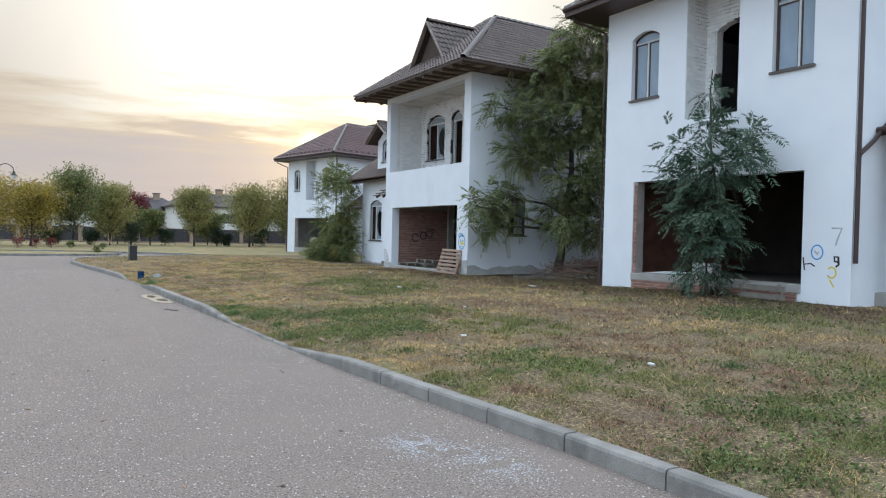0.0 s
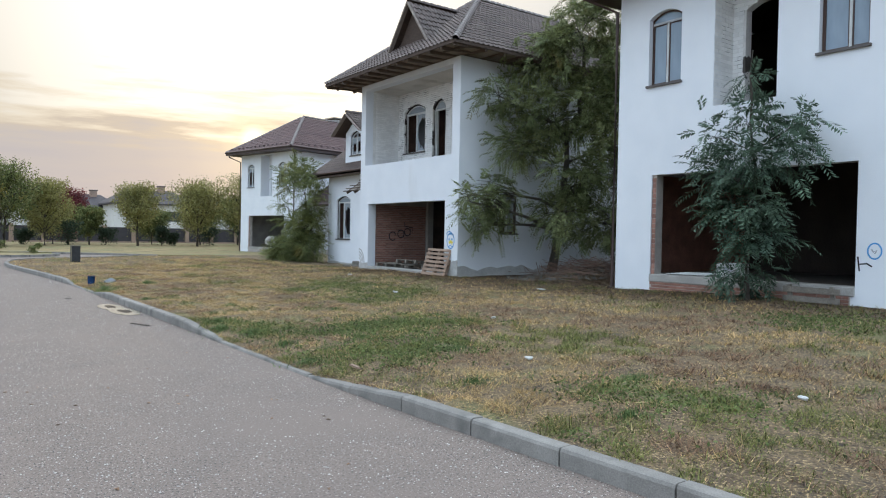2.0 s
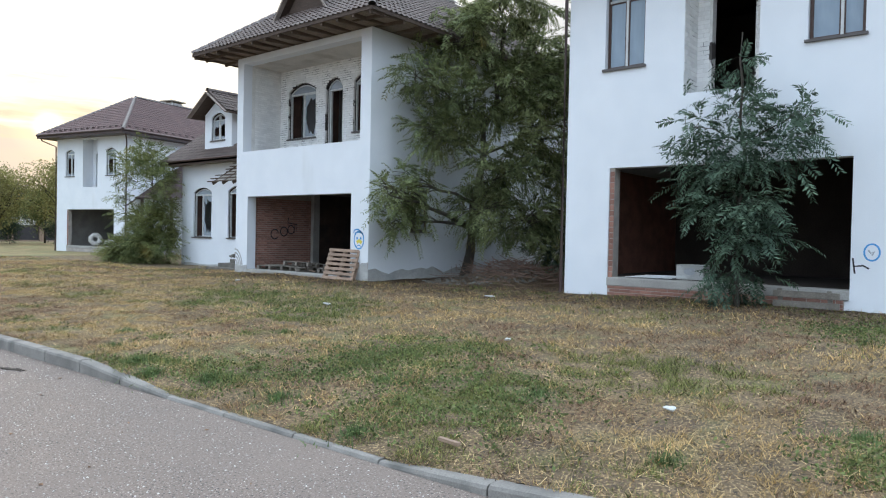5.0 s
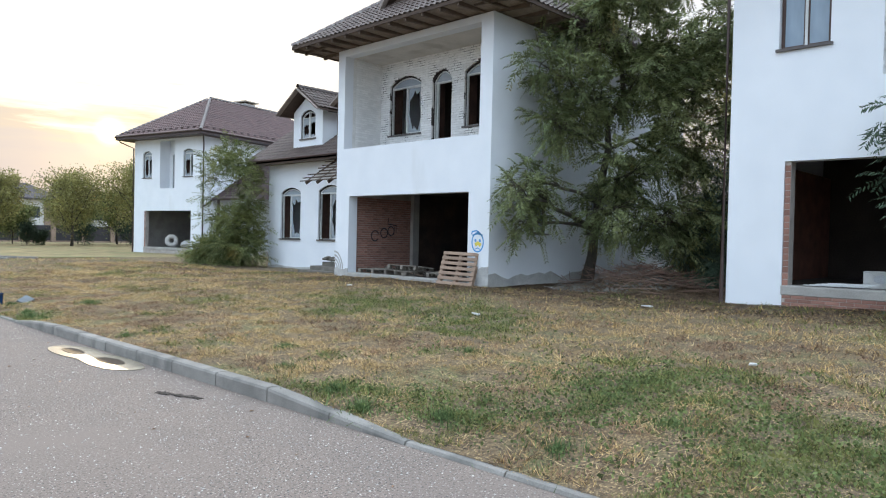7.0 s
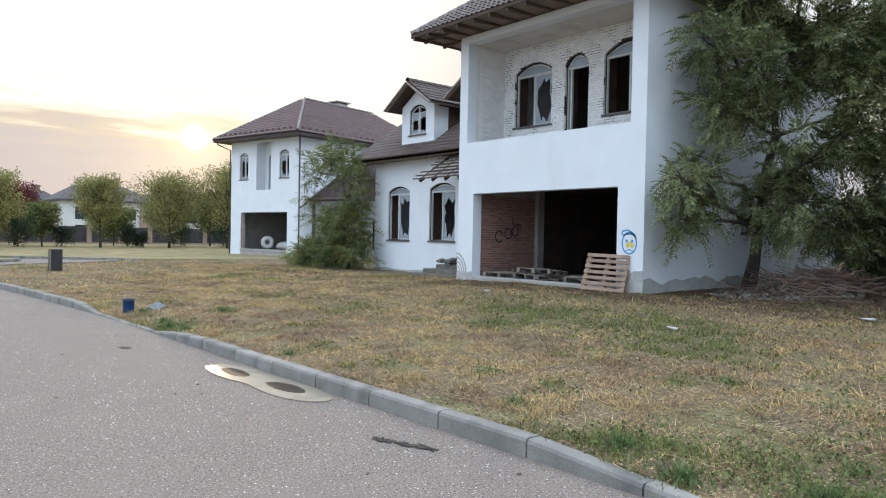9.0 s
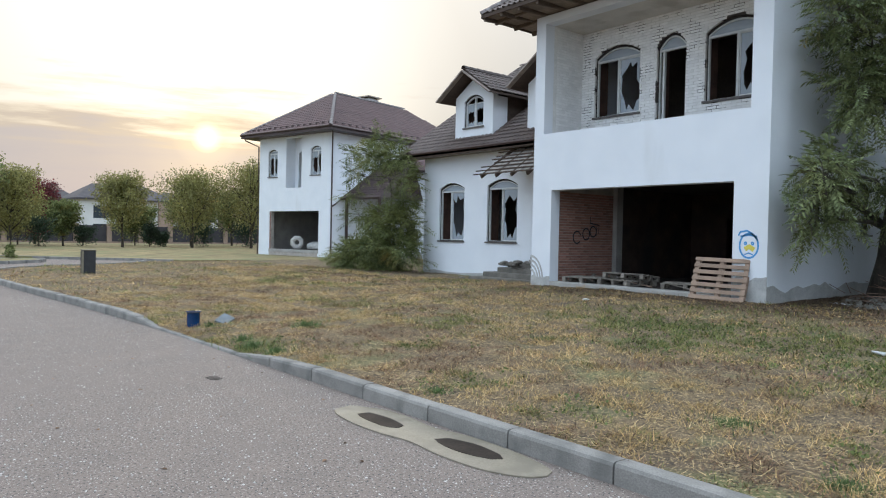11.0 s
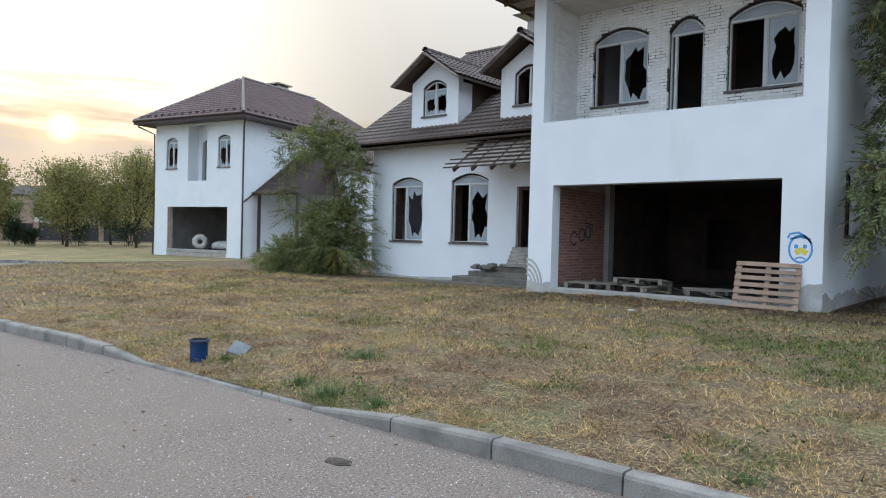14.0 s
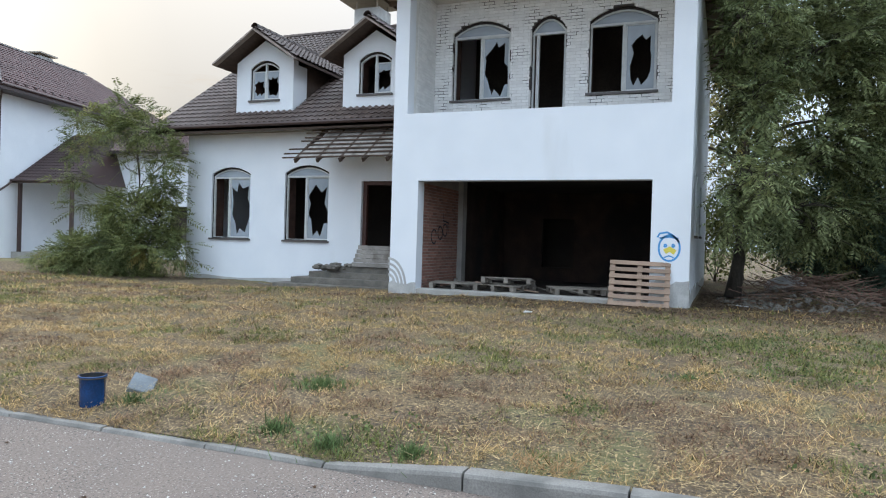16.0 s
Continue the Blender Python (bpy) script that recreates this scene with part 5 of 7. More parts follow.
pinnate_tree("sapling", (14.62, 11.05, 0.42), (14.65, 11.1, 6.0), 0.055,
             [(14.6, 11.1, 1.0, 0.5, 0.6, 0.5), (14.6, 11.0, 1.7, 0.55, 0.8, 0.55), (14.6, 11.35, 2.5, 0.55, 0.85, 0.6), (14.6, 10.6, 2.6, 0.5, 0.8, 0.6), (14.6, 11.7, 3.3, 0.45, 0.8, 0.5), (14.6, 11.0, 3.5, 0.5, 0.9, 0.55), (14.6, 10.2, 3.6, 0.45, 0.7, 0.5), (14.6, 9.7, 4.2, 0.35, 0.55, 0.4), (14.6, 12.2, 4.15, 0.35, 0.5, 0.45), (14.6, 11.2, 4.4, 0.45, 0.7, 0.5), (14.65, 11.1, 5.4, 0.22, 0.28, 0.75)],
             720, 0.48, 9, 0.14, LEAF_DARK, "young dark-green pinnate tree before the garage opening", 5, twigs=6, droop=0.33, keep=lambda q: q[:, 0] < 15.48)
pinnate_tree("overgrown_bush", (17.0, 39.1, 0.15), (17.1, 39.3, 5.0), 0.07,
             [(16.9, 38.4, 0.9, 1.1, 1.2, 0.8), (17.0, 38.2, 1.9, 0.8, 0.9, 0.8), (16.9, 40.0, 1.0, 1.2, 1.4, 0.8), (16.7, 37.6, 1.0, 0.6, 0.8, 0.7), (16.8, 41.6, 0.7, 1.0, 1.3, 0.5), (16.9, 43.0, 0.55, 0.7, 1.0, 0.35), (17.0, 39.5, 2.2, 0.9, 1.0, 0.7), (17.0, 38.1, 3.0, 0.7, 0.7, 0.6), (16.9, 37.8, 3.9, 0.5, 0.6, 0.6), (17.0, 39.2, 4.0, 0.4, 0.6, 0.3),
              (17.0, 40.2, 4.9, 0.8, 1.1, 0.35), (17.1, 38.5, 4.9, 0.6, 0.7, 0.4), (17.0, 41.2, 5.3, 0.6, 0.9, 0.3), (16.9, 41.7, 4.4, 0.5, 0.8, 0.3), (17.0, 39.6, 5.7, 0.6, 0.9, 0.3), (16.7, 41.3, 2.4, 0.4, 0.6, 0.3), (16.8, 42.0, 3.4, 0.3, 0.5, 0.25)],
             3300, 0.56, 8, 0.13, LEAF_BUSH, "overgrown green bush with thin yellowing sprays at the wall corner", 21, "bush", twigs=12, stems=5, droop=0.2, keep=lambda q: (q[:, 0] < 17.75) | (q[:, 1] > 37.9))
pinnate_tree("locust_shrub", (20.6, 17.6, 0.4), (20.8, 17.4, 3.5), 0.06,
             [(20.4, 18.0, 1.2, 1.4, 1.3, 0.9), (21.2, 16.6, 1.4, 1.4, 1.3, 1.1), (21.0, 17.6, 2.8, 1.4, 1.4, 1.1), (22.2, 19.0, 1.8, 1.5, 1.5, 1.5), (22.5, 18.0, 4.2, 1.6, 1.6, 1.4)],
             2800, 0.46, 8, 0.125, LEAF_DARK, "dense dark-green locust shrub between the houses", 23, "bush", twigs=12, stems=4, droop=0.6)
plain_tree("background_tree", (27, 16.5, 0.2), 12, 4.0, LEAF_BUSH, "tall tree with thinning autumn leaves behind the houses", 61, 9000, 0.16, group="trees behind the houses")
plain_tree("background_tree", (31, 20.5, 0.2), 11, 3.6, LEAF_FAR, "tall tree with thinning autumn leaves behind the houses", 62, 8000, 0.16, group="trees behind the houses")

for i, (x, y, h, r) in enumerate(((26, 12.5, 3.4, 2.2), (27.5, 15.5, 3.0, 2.2), (27, 18.5, 3.6, 2.4), (29, 21.5, 3.2, 2.2), (30, 13.5, 4.2, 2.6), (24.5, 17.0, 2.4, 1.6))):
    plain_tree("wild_bush", (x, y, 0.2), h, r, LEAF_BUSH, "wild green bush behind the houses", 80 + i, 3800, 0.16, trunk=0.02, lobes=10, group="bushes behind the houses", category="bush")

FAR = (("garden_tree", (17.3, 80), 6.4, 2.5, LEAF_FAR, "round-crowned garden tree turning olive", 0.2), ("garden_tree", (23.4, 80), 7.0, 3.4, LEAF_FAR, "spreading garden tree turning olive", 0.1),
       ("garden_tree", (28.8, 79), 8.2, 3.4, LEAF_FAR, "tall garden tree turning olive", 0.1), ("garden_tree", (8.8, 80), 6.4, 2.6, LEAF_FAR, "garden tree turning yellow-green", 0.15), ("garden_tree", (5.2, 76), 7.6, 2.8, LEAF_BUSH, "dark-green garden tree with upright crown", 0.08),
       ("yellow_tree", (1.6, 74), 5.8, 3.2, LEAF_YELLOW, "yellow autumn tree with a broad crown", 0.05), ("yellow_tree", (-2.5, 72), 6.4, 3.4, LEAF_YELLOW, "yellow autumn tree with a broad crown", 0.05), ("red_tree", (12.2, 90), 6.0, 2.2, LEAF_RED, "dark red autumn tree", 0.1),
       ("garden_tree", (13.4, 84), 4.0, 1.5, LEAF_BUSH, "small garden tree with thin leaves", 0.1), ("garden_tree", (33.5, 84), 7.4, 3.4, LEAF_FAR, "garden tree turning olive", 0.1), ("garden_tree", (38.5, 86), 7.8, 3.4, LEAF_FAR, "garden tree turning olive", 0.1), ("garden_tree", (44, 84), 7.4, 3.4, LEAF_FAR, "garden tree turning olive", 0.1),
       ("garden_tree", (20.6, 88), 3.8, 2.4, LEAF_BUSH, "dull green garden tree before the fence", 0.05), ("garden_tree", (26.2, 88), 4.8, 3.0, LEAF_BUSH, "dull green garden tree before the fence", 0.05), ("garden_tree", (31.5, 90), 6.0, 3.2, LEAF_BUSH, "dull green garden tree before the fence", 0.05), ("garden_tree", (10.5, 88), 4.2, 2.4, LEAF_FAR, "dull green garden tree before the fence", 0.05), ("yellow_tree", (-7, 74), 6.4, 3.4, LEAF_YELLOW, "yellow autumn tree with a broad crown", 0.05))
for i, (nm, (x, y), h, r, lf, lab, tk) in enumerate(FAR):
    plain_tree(nm, (x, y, 0.1), h, r, lf, lab, 100 + i, 13000, 0.17, trunk=max(tk, 0.17 if nm == "garden_tree" else 0.1), lobes=18)
for i, (x, y, h, r) in enumerate(((11.2, 82, 2.6, 1.4), (7.4, 83, 1.6, 1.1), (20.2, 82, 2.2, 0.9), (21.4, 82.5, 1.4, 0.9), (26.0, 84, 2.2, 1.3), (15.0, 84, 1.8, 1.2), (30.5, 84, 2.4, 1.6), (3.5, 80, 1.5, 1.4), (35, 83, 2.6, 1.8), (40, 84, 2.4, 1.8))):
    plain_tree("clipped_shrub", (x, y, 0.1), h, r, LEAF_CONIFER, "dense dark evergreen shrub", 200 + i, 2600, 0.14, trunk=0.02, lobes=8, group="evergreen shrubs", category="shrub")
for i, (x, y, s) in enumerate(((0.6, 66, 0.9), (1.8, 66.5, 0.8), (3.0, 66.5, 0.9), (4.3, 66, 0.7), (-1, 66, 0.9), (-2.5, 66, 0.9), (5.2, 53.8, 0.5), (6.6, 64, 0.5))):
    plain_tree("low_shrub", (x, y, 0.1), s, s * 0.6, LEAF_RED if i < 3 else LEAF_BUSH, "low brownish shrub on the lawn", 230 + i, 500, 0.09, trunk=0.05, lobes=6, group="low shrubs", category="shrub")

# ---- grass ----
GRASS_DRY = leaf_mat("dry_straw", (0.60, 0.42, 0.20), (0.36, 0.245, 0.11), (0.44, 0.26, 0.14), 0.7)
GRASS_GREEN = leaf_mat("green_blade", (0.22, 0.225, 0.075), (0.14, 0.155, 0.055), None, 0.75)
GRASS_TUFT = leaf_mat("tuft_blade", (0.15, 0.215, 0.085), (0.10, 0.15, 0.06), None, 0.6)
GRASS_BROWN = leaf_mat("brown_straw", (0.33, 0.205, 0.13), (0.17, 0.105, 0.07), None, 0.75)
WEED = leaf_mat("weed_leaf", (0.17, 0.205, 0.075), (0.105, 0.14, 0.055), (0.25, 0.235, 0.085), 0.6)
HAY = leaf_mat("cut_hay", (0.66, 0.51, 0.28), (0.44, 0.32, 0.16), None, 0.5)


GRID = 0.12
GX, GY = np.arange(1.5, 22.0, GRID), np.arange(-3.0, 53.0, GRID)


def field(fn):
    """A table of fn over the lawn, and a function that reads it between its points."""
    T = np.array([[fn(x, y) for x in GX] for y in GY])

    def read(X, Y):
        i, j = np.clip((X - GX[0]) / GRID, 0, len(GX) - 1.01), np.clip((Y - GY[0]) / GRID, 0, len(GY) - 1.01)
        a, b = i.astype(int), j.astype(int)
        u, v = i - a, j - b
        return T[b, a] * (1 - u) * (1 - v) + T[b, a + 1] * u * (1 - v) + T[b + 1, a] * (1 - u) * v + T[b + 1, a + 1] * u * v
    return read


# where the lawn is still green, and where it has died off: x, y, radius
GREEN = ((4.5, 13.6, 0.7), (5.8, 12.8, 0.8), (7.0, 12.9, 0.9), (5.7, 7.4, 0.5), (6.3, 3.5, 0.8), (4.1, 6.4, 0.3), (4.7, 3.1, 0.6), (8.2, 3.9, 0.7), (5.8, 11.1, 0.9), (4.0, 11.4, 0.4), (4.2, 15.0, 0.4), (4.9, 10.6, 0.7), (6.0, 6.4, 0.6), (12.3, 8.4, 0.9),
         (4.7, 18.7, 0.3), (5.3, 16.6, 0.35), (9.7, 18.5, 1.3), (8.6, 17.0, 1.0), (10.4, 21.2, 1.2), (8.5, 20.0, 0.9), (3.95, 23.6, 0.4), (5.5, 24.9, 0.3), (5.7, 22.2, 0.3), (4.7, 20.2, 0.35), (6.4, 15.8, 0.4))
DEAD = ((5.5, 4.4, 0.6), (10.1, 10.2, 1.0), (12.0, 9.6, 1.2), (4.8, 5.8, 0.3), (7.7, 4.6, 0.7), (7.2, 11.6, 0.6), (8.2, 7.7, 0.9), (5.3, 14.5, 0.4), (9.3, 13.4, 0.9), (6.5, 16.4, 0.7), (4.6, 16.9, 0.5), (5.9, 21.5, 0.6), (5.9, 23.5, 0.6), (6.0, 30.0, 1.0), (5.3, 19.3, 0.5), (6.1, 26.4, 0.7))


def spots(table, x, y):
    """How near (x, y) lies to the patches of a table, 0 to 1."""
    best = 0.0
    for a, b, r in table:
        d = ((x - a) ** 2 + (y - b) ** 2) / (r * r)
        if d < 4:
            best = max(best, math.exp(-d * 1.2))
    return best


height_at = field(ground_z)
green_at = field(lambda x, y: 0.8 * noise.noise((x * 0.45, y * 0.45, 7.0)) + 0.5 * noise.noise((x * 1.2, y * 1.2, 2.0)) + 0.5 * noise.noise((x * 2.9, y * 2.9, 4.0)) + 0.95 * spots(GREEN, x, y) - 0.9 * spots(DEAD, x, y))
brown_at = field(lambda x, y: noise.noise((x * 0.7, y * 0.45, 21.0)) + 0.6 * noise.noise((x * 1.9, y * 1.5, 13.0)) + 0.4 * noise.noise((x * 4.1, y * 4.1, 9.0)) + 0.9 * spots(DEAD, x, y))
clump_at = field(lambda x, y: 0.8 * noise.noise((x * 2.6, y * 2.6, 5.0)) + 0.6 * noise.noise((x * 5.3, y * 5.3, 15.0)))


def blades(X, Y, Z, h, w, lean, nr):
    """Thin tapered blades of grass."""
    n = len(X)
    a = nr.random(n) * 2 * math.pi
    c = a + nr.normal(0, 0.6, n)
    side = np.stack((np.cos(a), np.sin(a), np.zeros(n)), 1)
    fwd = np.stack((-np.sin(c), np.cos(c), np.zeros(n)), 1)
    h = h[:, None]
    k = lean[:, None]
    b = np.stack((X, Y, Z - 0.01), 1)
    tip = b + (fwd * np.sin(k * 1.45) + np.array((0, 0, 1)) * np.cos(k * 1.45)) * h
    s = side * w[:, None]
    V = np.stack((b - s, b + s, tip), 1).reshape(-1, 3)
    return V, np.arange(n * 3).reshape(-1, 3)


def lawn_grass(seed):
    nr = np.random.default_rng(seed)
    sets = {"dry": [], "green": [], "brown": [], "hay": []}
    for (s0, s1, y0, y1, n, hh, ww) in ((-0.04, 0.12, 9.8, 14.1, 3000, 0.06, 0.0035), (-0.04, 0.12, 23.3, 27.2, 2600, 0.06, 0.0035), (0.02, 4.5, 0.5, 32, 260000, 0.040, 0.0050), (0.02, 3.0, 0.5, 33, 200000, 0.070, 0.0045), (3.0, 7.5, 1.5, 38, 200000, 0.080, 0.0068), (7.5, 13.0, 3, 44, 120000, 0.085, 0.0095), (0.1, 12, 33, 51, 50000, 0.09, 0.011), (12.0, 19.5, 38.5, 51.5, 30000, 0.10, 0.014)):
        Y = y0 + (y1 - y0) * nr.random(n)
        X = np.interp(Y, EDGE_Y, EDGE_X) + 0.1 + s0 + (s1 - s0) * nr.random(n)
        ok = ~((X > 14.7) & (Y > 21.8) & (Y < 28.8)) & ~((X > 15.5) & (Y > 8))
        X, Y = X[ok], Y[ok]
        ok = clump_at(X, Y) + nr.normal(0, 0.13, len(X)) > -0.24
        X, Y = X[ok], Y[ok]
        Z = height_at(X, Y)
        g = green_at(X, Y) + 0.36 * np.clip((12 - Y) / 7, 0, 1) + nr.normal(0, 0.20, len(X))
        b = brown_at(X, Y) + 0.3 * np.clip((10 - Y) / 5, 0, 1) + nr.normal(0, 0.22, len(X))
        lump = np.clip(0.95 + 1.7 * clump_at(X, Y), 0.35, 1.9)
        kind = np.where(g > 0.34, 1, np.where(b > 0.16, 2, 0))
        for k, key in enumerate(("dry", "green", "brown")):
            m = kind == k
            c = m.sum()
            h = hh * (0.5 + nr.random(c)) * lump[m]
            lean = np.clip(nr.normal(0.68 if k == 1 else 0.84, 0.20, c), 0.05, 1.04)
            sets[key].append(blades(X[m], Y[m], Z[m], h, ww * (0.6 + 0.8 * nr.random(c)), lean, nr))
    # mown stalks lying flat in drifts
    for s0, s1, y0, y1, n, ww in ((0.1, 3.2, 1.0, 33, 34000, 0.0026), (3.2, 9.0, 2.0, 40, 42000, 0.0036)):
        Y = y0 + (y1 - y0) * nr.random(n)
        X = np.interp(Y, EDGE_Y, EDGE_X) + 0.1 + s0 + (s1 - s0) * nr.random(n)
        ok = (clump_at(Y * 0.5 + 2, X * 1.4) + nr.normal(0, 0.2, n) > -0.05) & (green_at(X, Y) < 0.5) & (nr.random(n) < np.clip((Y - 3) / 9, 0.25, 1))
        X, Y = X[ok], Y[ok]
        sets["hay"].append(blades(X, Y, height_at(X, Y) + 0.02 + 0.05 * nr.random(len(X)), 0.10 + 0.16 * nr.random(len(X)), ww * (0.7 + 0.6 * nr.random(len(X))), nr.normal(1.02, 0.07, len(X)), nr))
    for key, ml, lab in (("hay", HAY, "pale cut stalks lying flat on the lawn"), ("dry", GRASS_DRY, "mown dry straw lying on the lawn"), ("green", GRASS_GREEN, "patches of short green grass on the lawn"), ("brown", GRASS_BROWN, "patches of brown dead grass on the lawn")):
        V = np.concatenate([v for v, f in sets[key]])
        F, k = [], 0
        for v, f in sets[key]:
            F.append(f + k)
            k += len(v)
        tagged(raw(key + "_grass", V, np.concatenate(F), ml), lab, "grass", kind="stuff")


lawn_grass(3)


def tuft(x, y, r, h, n, seed, ml=None, label="clump of long green grass on the lawn"):
    """A clump of long grass."""
    nr = np.random.default_rng(seed)
    a, q = nr.random(n) * 6.283, r * 0.6 * np.abs(nr.normal(0, 1, n)) * (0.7 + 0.5 * np.sin(3 * seed + np.arange(n) % 7))
    X, Y = x + np.cos(a) * q, y + np.sin(a) * q
    V, F = blades(X, Y, height_at(X, Y), 0.62 * h * (0.4 + 0.8 * nr.random(n)), 0.004 + 0.004 * nr.random(n), np.clip(nr.normal(0.55, 0.22, n), 0.02, 0.9), nr)
    tagged(raw("grass_clump", V, F, ml or GRASS_TUFT), label, "grass", "grass clumps", kind="stuff")


for i, (x, y, r, h) in enumerate(((5.25, 24.75, 0.28, 0.26), (4.0, 24.4, 0.24, 0.20), (3.9, 23.85, 0.26, 0.22), (3.95, 23.2, 0.24, 0.2), (4.15, 26.0, 0.25, 0.16), (4.0, 14.4, 0.35, 0.22), (4.3, 13.6, 0.35, 0.20), (4.15, 15.0, 0.3, 0.2), (4.3, 12.4, 0.4, 0.16), (5.4, 12.0, 0.5, 0.14), (4.05, 11.0, 0.35, 0.18), (4.9, 8.6, 0.3, 0.16), (5.1, 6.6, 0.25, 0.16), (6.0, 10.4, 0.6, 0.12), (6.8, 15.5, 0.4, 0.12), (7.4, 21.5, 0.4, 0.12), (5.3, 17.6, 0.35, 0.14), (6.4, 7.6, 0.4, 0.14), (4.1, 20.0, 0.25, 0.12), (7.8, 5.4, 0.3, 0.16), (4.5, 16.4, 0.3, 0.15))):
    tuft(x, y, r, h, int(900 * r + 150), 300 + i)


def weeds(count, seed):
    """Low broad-leaved weeds over the green patches."""
    nr = np.random.default_rng(seed)
    T = np.array(GREEN)
    share = T[:, 2] ** 2 * np.where(T[:, 1] < 15.5, 1.0, 0.25)
    pick = T[nr.choice(len(T), count // 7, p=share / share.sum())]
    X = pick[:, 0] + nr.normal(0, 0.75, len(pick)) * pick[:, 2]
    Y = pick[:, 1] + nr.normal(0, 0.75, len(pick)) * pick[:, 2]
    ok = X > np.interp(Y, EDGE_Y, EDGE_X) + 0.25
    X, Y = np.repeat(X[ok], 7), np.repeat(Y[ok], 7)
    X, Y = X + nr.normal(0, 0.045, len(X)), Y + nr.normal(0, 0.045, len(X))
    C = np.stack((X, Y, height_at(X, Y) + 0.015 + 0.055 * nr.random(len(X))), 1)
    V, F = leaf_quads(C, 0.036, nr)
    tagged(raw("weeds", V, F, WEED), "low broad-leaved green weeds in the lawn", "weeds", kind="stuff")


weeds(26000, 12)


# ---- loose things ----
DEAD_WOOD = mat("dead_brushwood", (0.25, 0.155, 0.115), 0.9, 0.2, 5, 40, 0.3)
DEAD_LEAF = leaf_mat("dead_leaf", (0.17, 0.115, 0.075), (0.10, 0.07, 0.05), None, 0.5)
BLUE_METAL = mat("blue_painted_metal", (0.005, 0.045, 0.15), 0.25, 0.2, 8, 60, 0.1)
BLACK_PLASTIC = mat("black_painted_steel", (0.03, 0.03, 0.032), 0.5, 0.2, 6, 60, 0.1)
GREY_STONE = mat("grey_slab", (0.20, 0.22, 0.235), 0.85, 0.15, 6, 60, 0.3)
CEMENT_PALE = layered(mat("pale_cement", (0.285, 0.245, 0.185), 0.24, 0.10, 3, 60, 0.04), (0.22, 0.19, 0.145), 0.48, 0.66, 4)
# near-black colour that stands for the dark inside the drain holes
HOLE_DARK = mat("hole_dark", (0.035, 0.025, 0.02), 0.5, 0.3, 5, 50, 0.1, spec=0.12)
SOIL = mat("dark_soil", (0.095, 0.075, 0.063), 0.95, 0.4, 8, 60, 0.5)
WHITE_FOAM = mat("white_foam", (0.65, 0.62, 0.58), 0.9, 0.1, 4, 40, 0.3)
OCHRE = mat("ochre_panel", (0.22, 0.19, 0.13), 0.7, 0.15, 5, 50, 0.1)
LAMP_WHITE = mat("opal_lamp_globe", (0.75, 0.75, 0.72), 0.3, 0.05, 3, 30, 0.0)


def at_base(p):
    global ORIGIN
    ORIGIN = Vector(p)


def pallet(name, at, rot, label, broken=(), size=(1.2, 1.0), group=""):
    """A wooden pallet, flat on its base: boards along x on three rows of blocks, with runners below."""
    t = new(name)
    t.matrix_world = at
    tagged(t, label, "pallet", group)
    at_base((0, 0, 0))
    L, W = size
    for i in range(7):
        if i in broken:
            continue
        y = -W / 2 + 0.05 + i * (W - 0.1) / 6
        bm = bmesh.new()
        box(bm, -L / 2, L / 2, y - 0.045, y + 0.045, 0.122, 0.144, 0.003)
        part("board", bm, PALE_WOOD if not group else GREY_WOOD, t)
    for x in (-L / 2 + 0.06, 0, L / 2 - 0.06):
        bm = bmesh.new()
        box(bm, x - 0.05, x + 0.05, -W / 2, W / 2, 0.1, 0.122, 0.003)
        part("stringer", bm, PALE_WOOD if not group else GREY_WOOD, t)
        bm = bmesh.new()
        box(bm, x - 0.05, x + 0.05, -W / 2, W / 2, 0.0, 0.02, 0.003)
        part("runner", bm, PALE_WOOD if not group else GREY_WOOD, t)
        for y in (-W / 2 + 0.07, 0, W / 2 - 0.07):
            bm = bmesh.new()
            box(bm, x - 0.05, x + 0.05, y - 0.07, y + 0.07, 0.02, 0.1, 0.004)
            part("block", bm, PALE_WOOD if not group else GREY_WOOD, t)
    return t


# leaning on the garage corner: its boards face the road, its foot stands on the ground
ax = Vector((0.135, -1.23, -0.026)).normalized()
face_out = ax.cross(Vector((0.345, 0.0, 0.97))).normalized()
if face_out.x > 0:
    face_out = -face_out
ay = face_out.cross(ax)
ac = Vector((14.51, 22.8, 0.84)) - face_out * 0.144
lean = Matrix(((ax.x, ay.x, face_out.x, ac.x), (ax.y, ay.y, face_out.y, ac.y), (ax.z, ay.z, face_out.z, ac.z), (0, 0, 0, 1)))
pallet("pallet", lean, 0, "pale wooden pallet leaning against the garage corner", size=(1.24, 1.0))
for i, (x, y, z, tz, rx, br) in enumerate(((15.6, 27.3, 0.46, 12, 0, ()), (15.75, 26.1, 0.46, -18, 0, (2,)), (15.75, 26.0, 0.60, 8, 6, (1, 5)), (15.9, 24.4, 0.46, 25, 0, (3,)), (16.3, 23.4, 0.46, -30, 0, (0, 4)))):
    pallet("pallet", pose(x, y, z, rx, 0, 90 + tz), 0, "broken grey wooden pallet on the garage floor", br, group="pallets in the garage")


STICK_A, STICK_B = (4.23, 10.21), (4.22, 10.00)


def plank(a, b, w, h, material, label, group="loose planks"):
    at_base(a)
    bm = bmesh.new()
    beam(bm, a, b, w, h)
    ob = part("plank", bm, material)
    at_base((0, 0, 0))
    return tagged(ob, label, "plank", group)


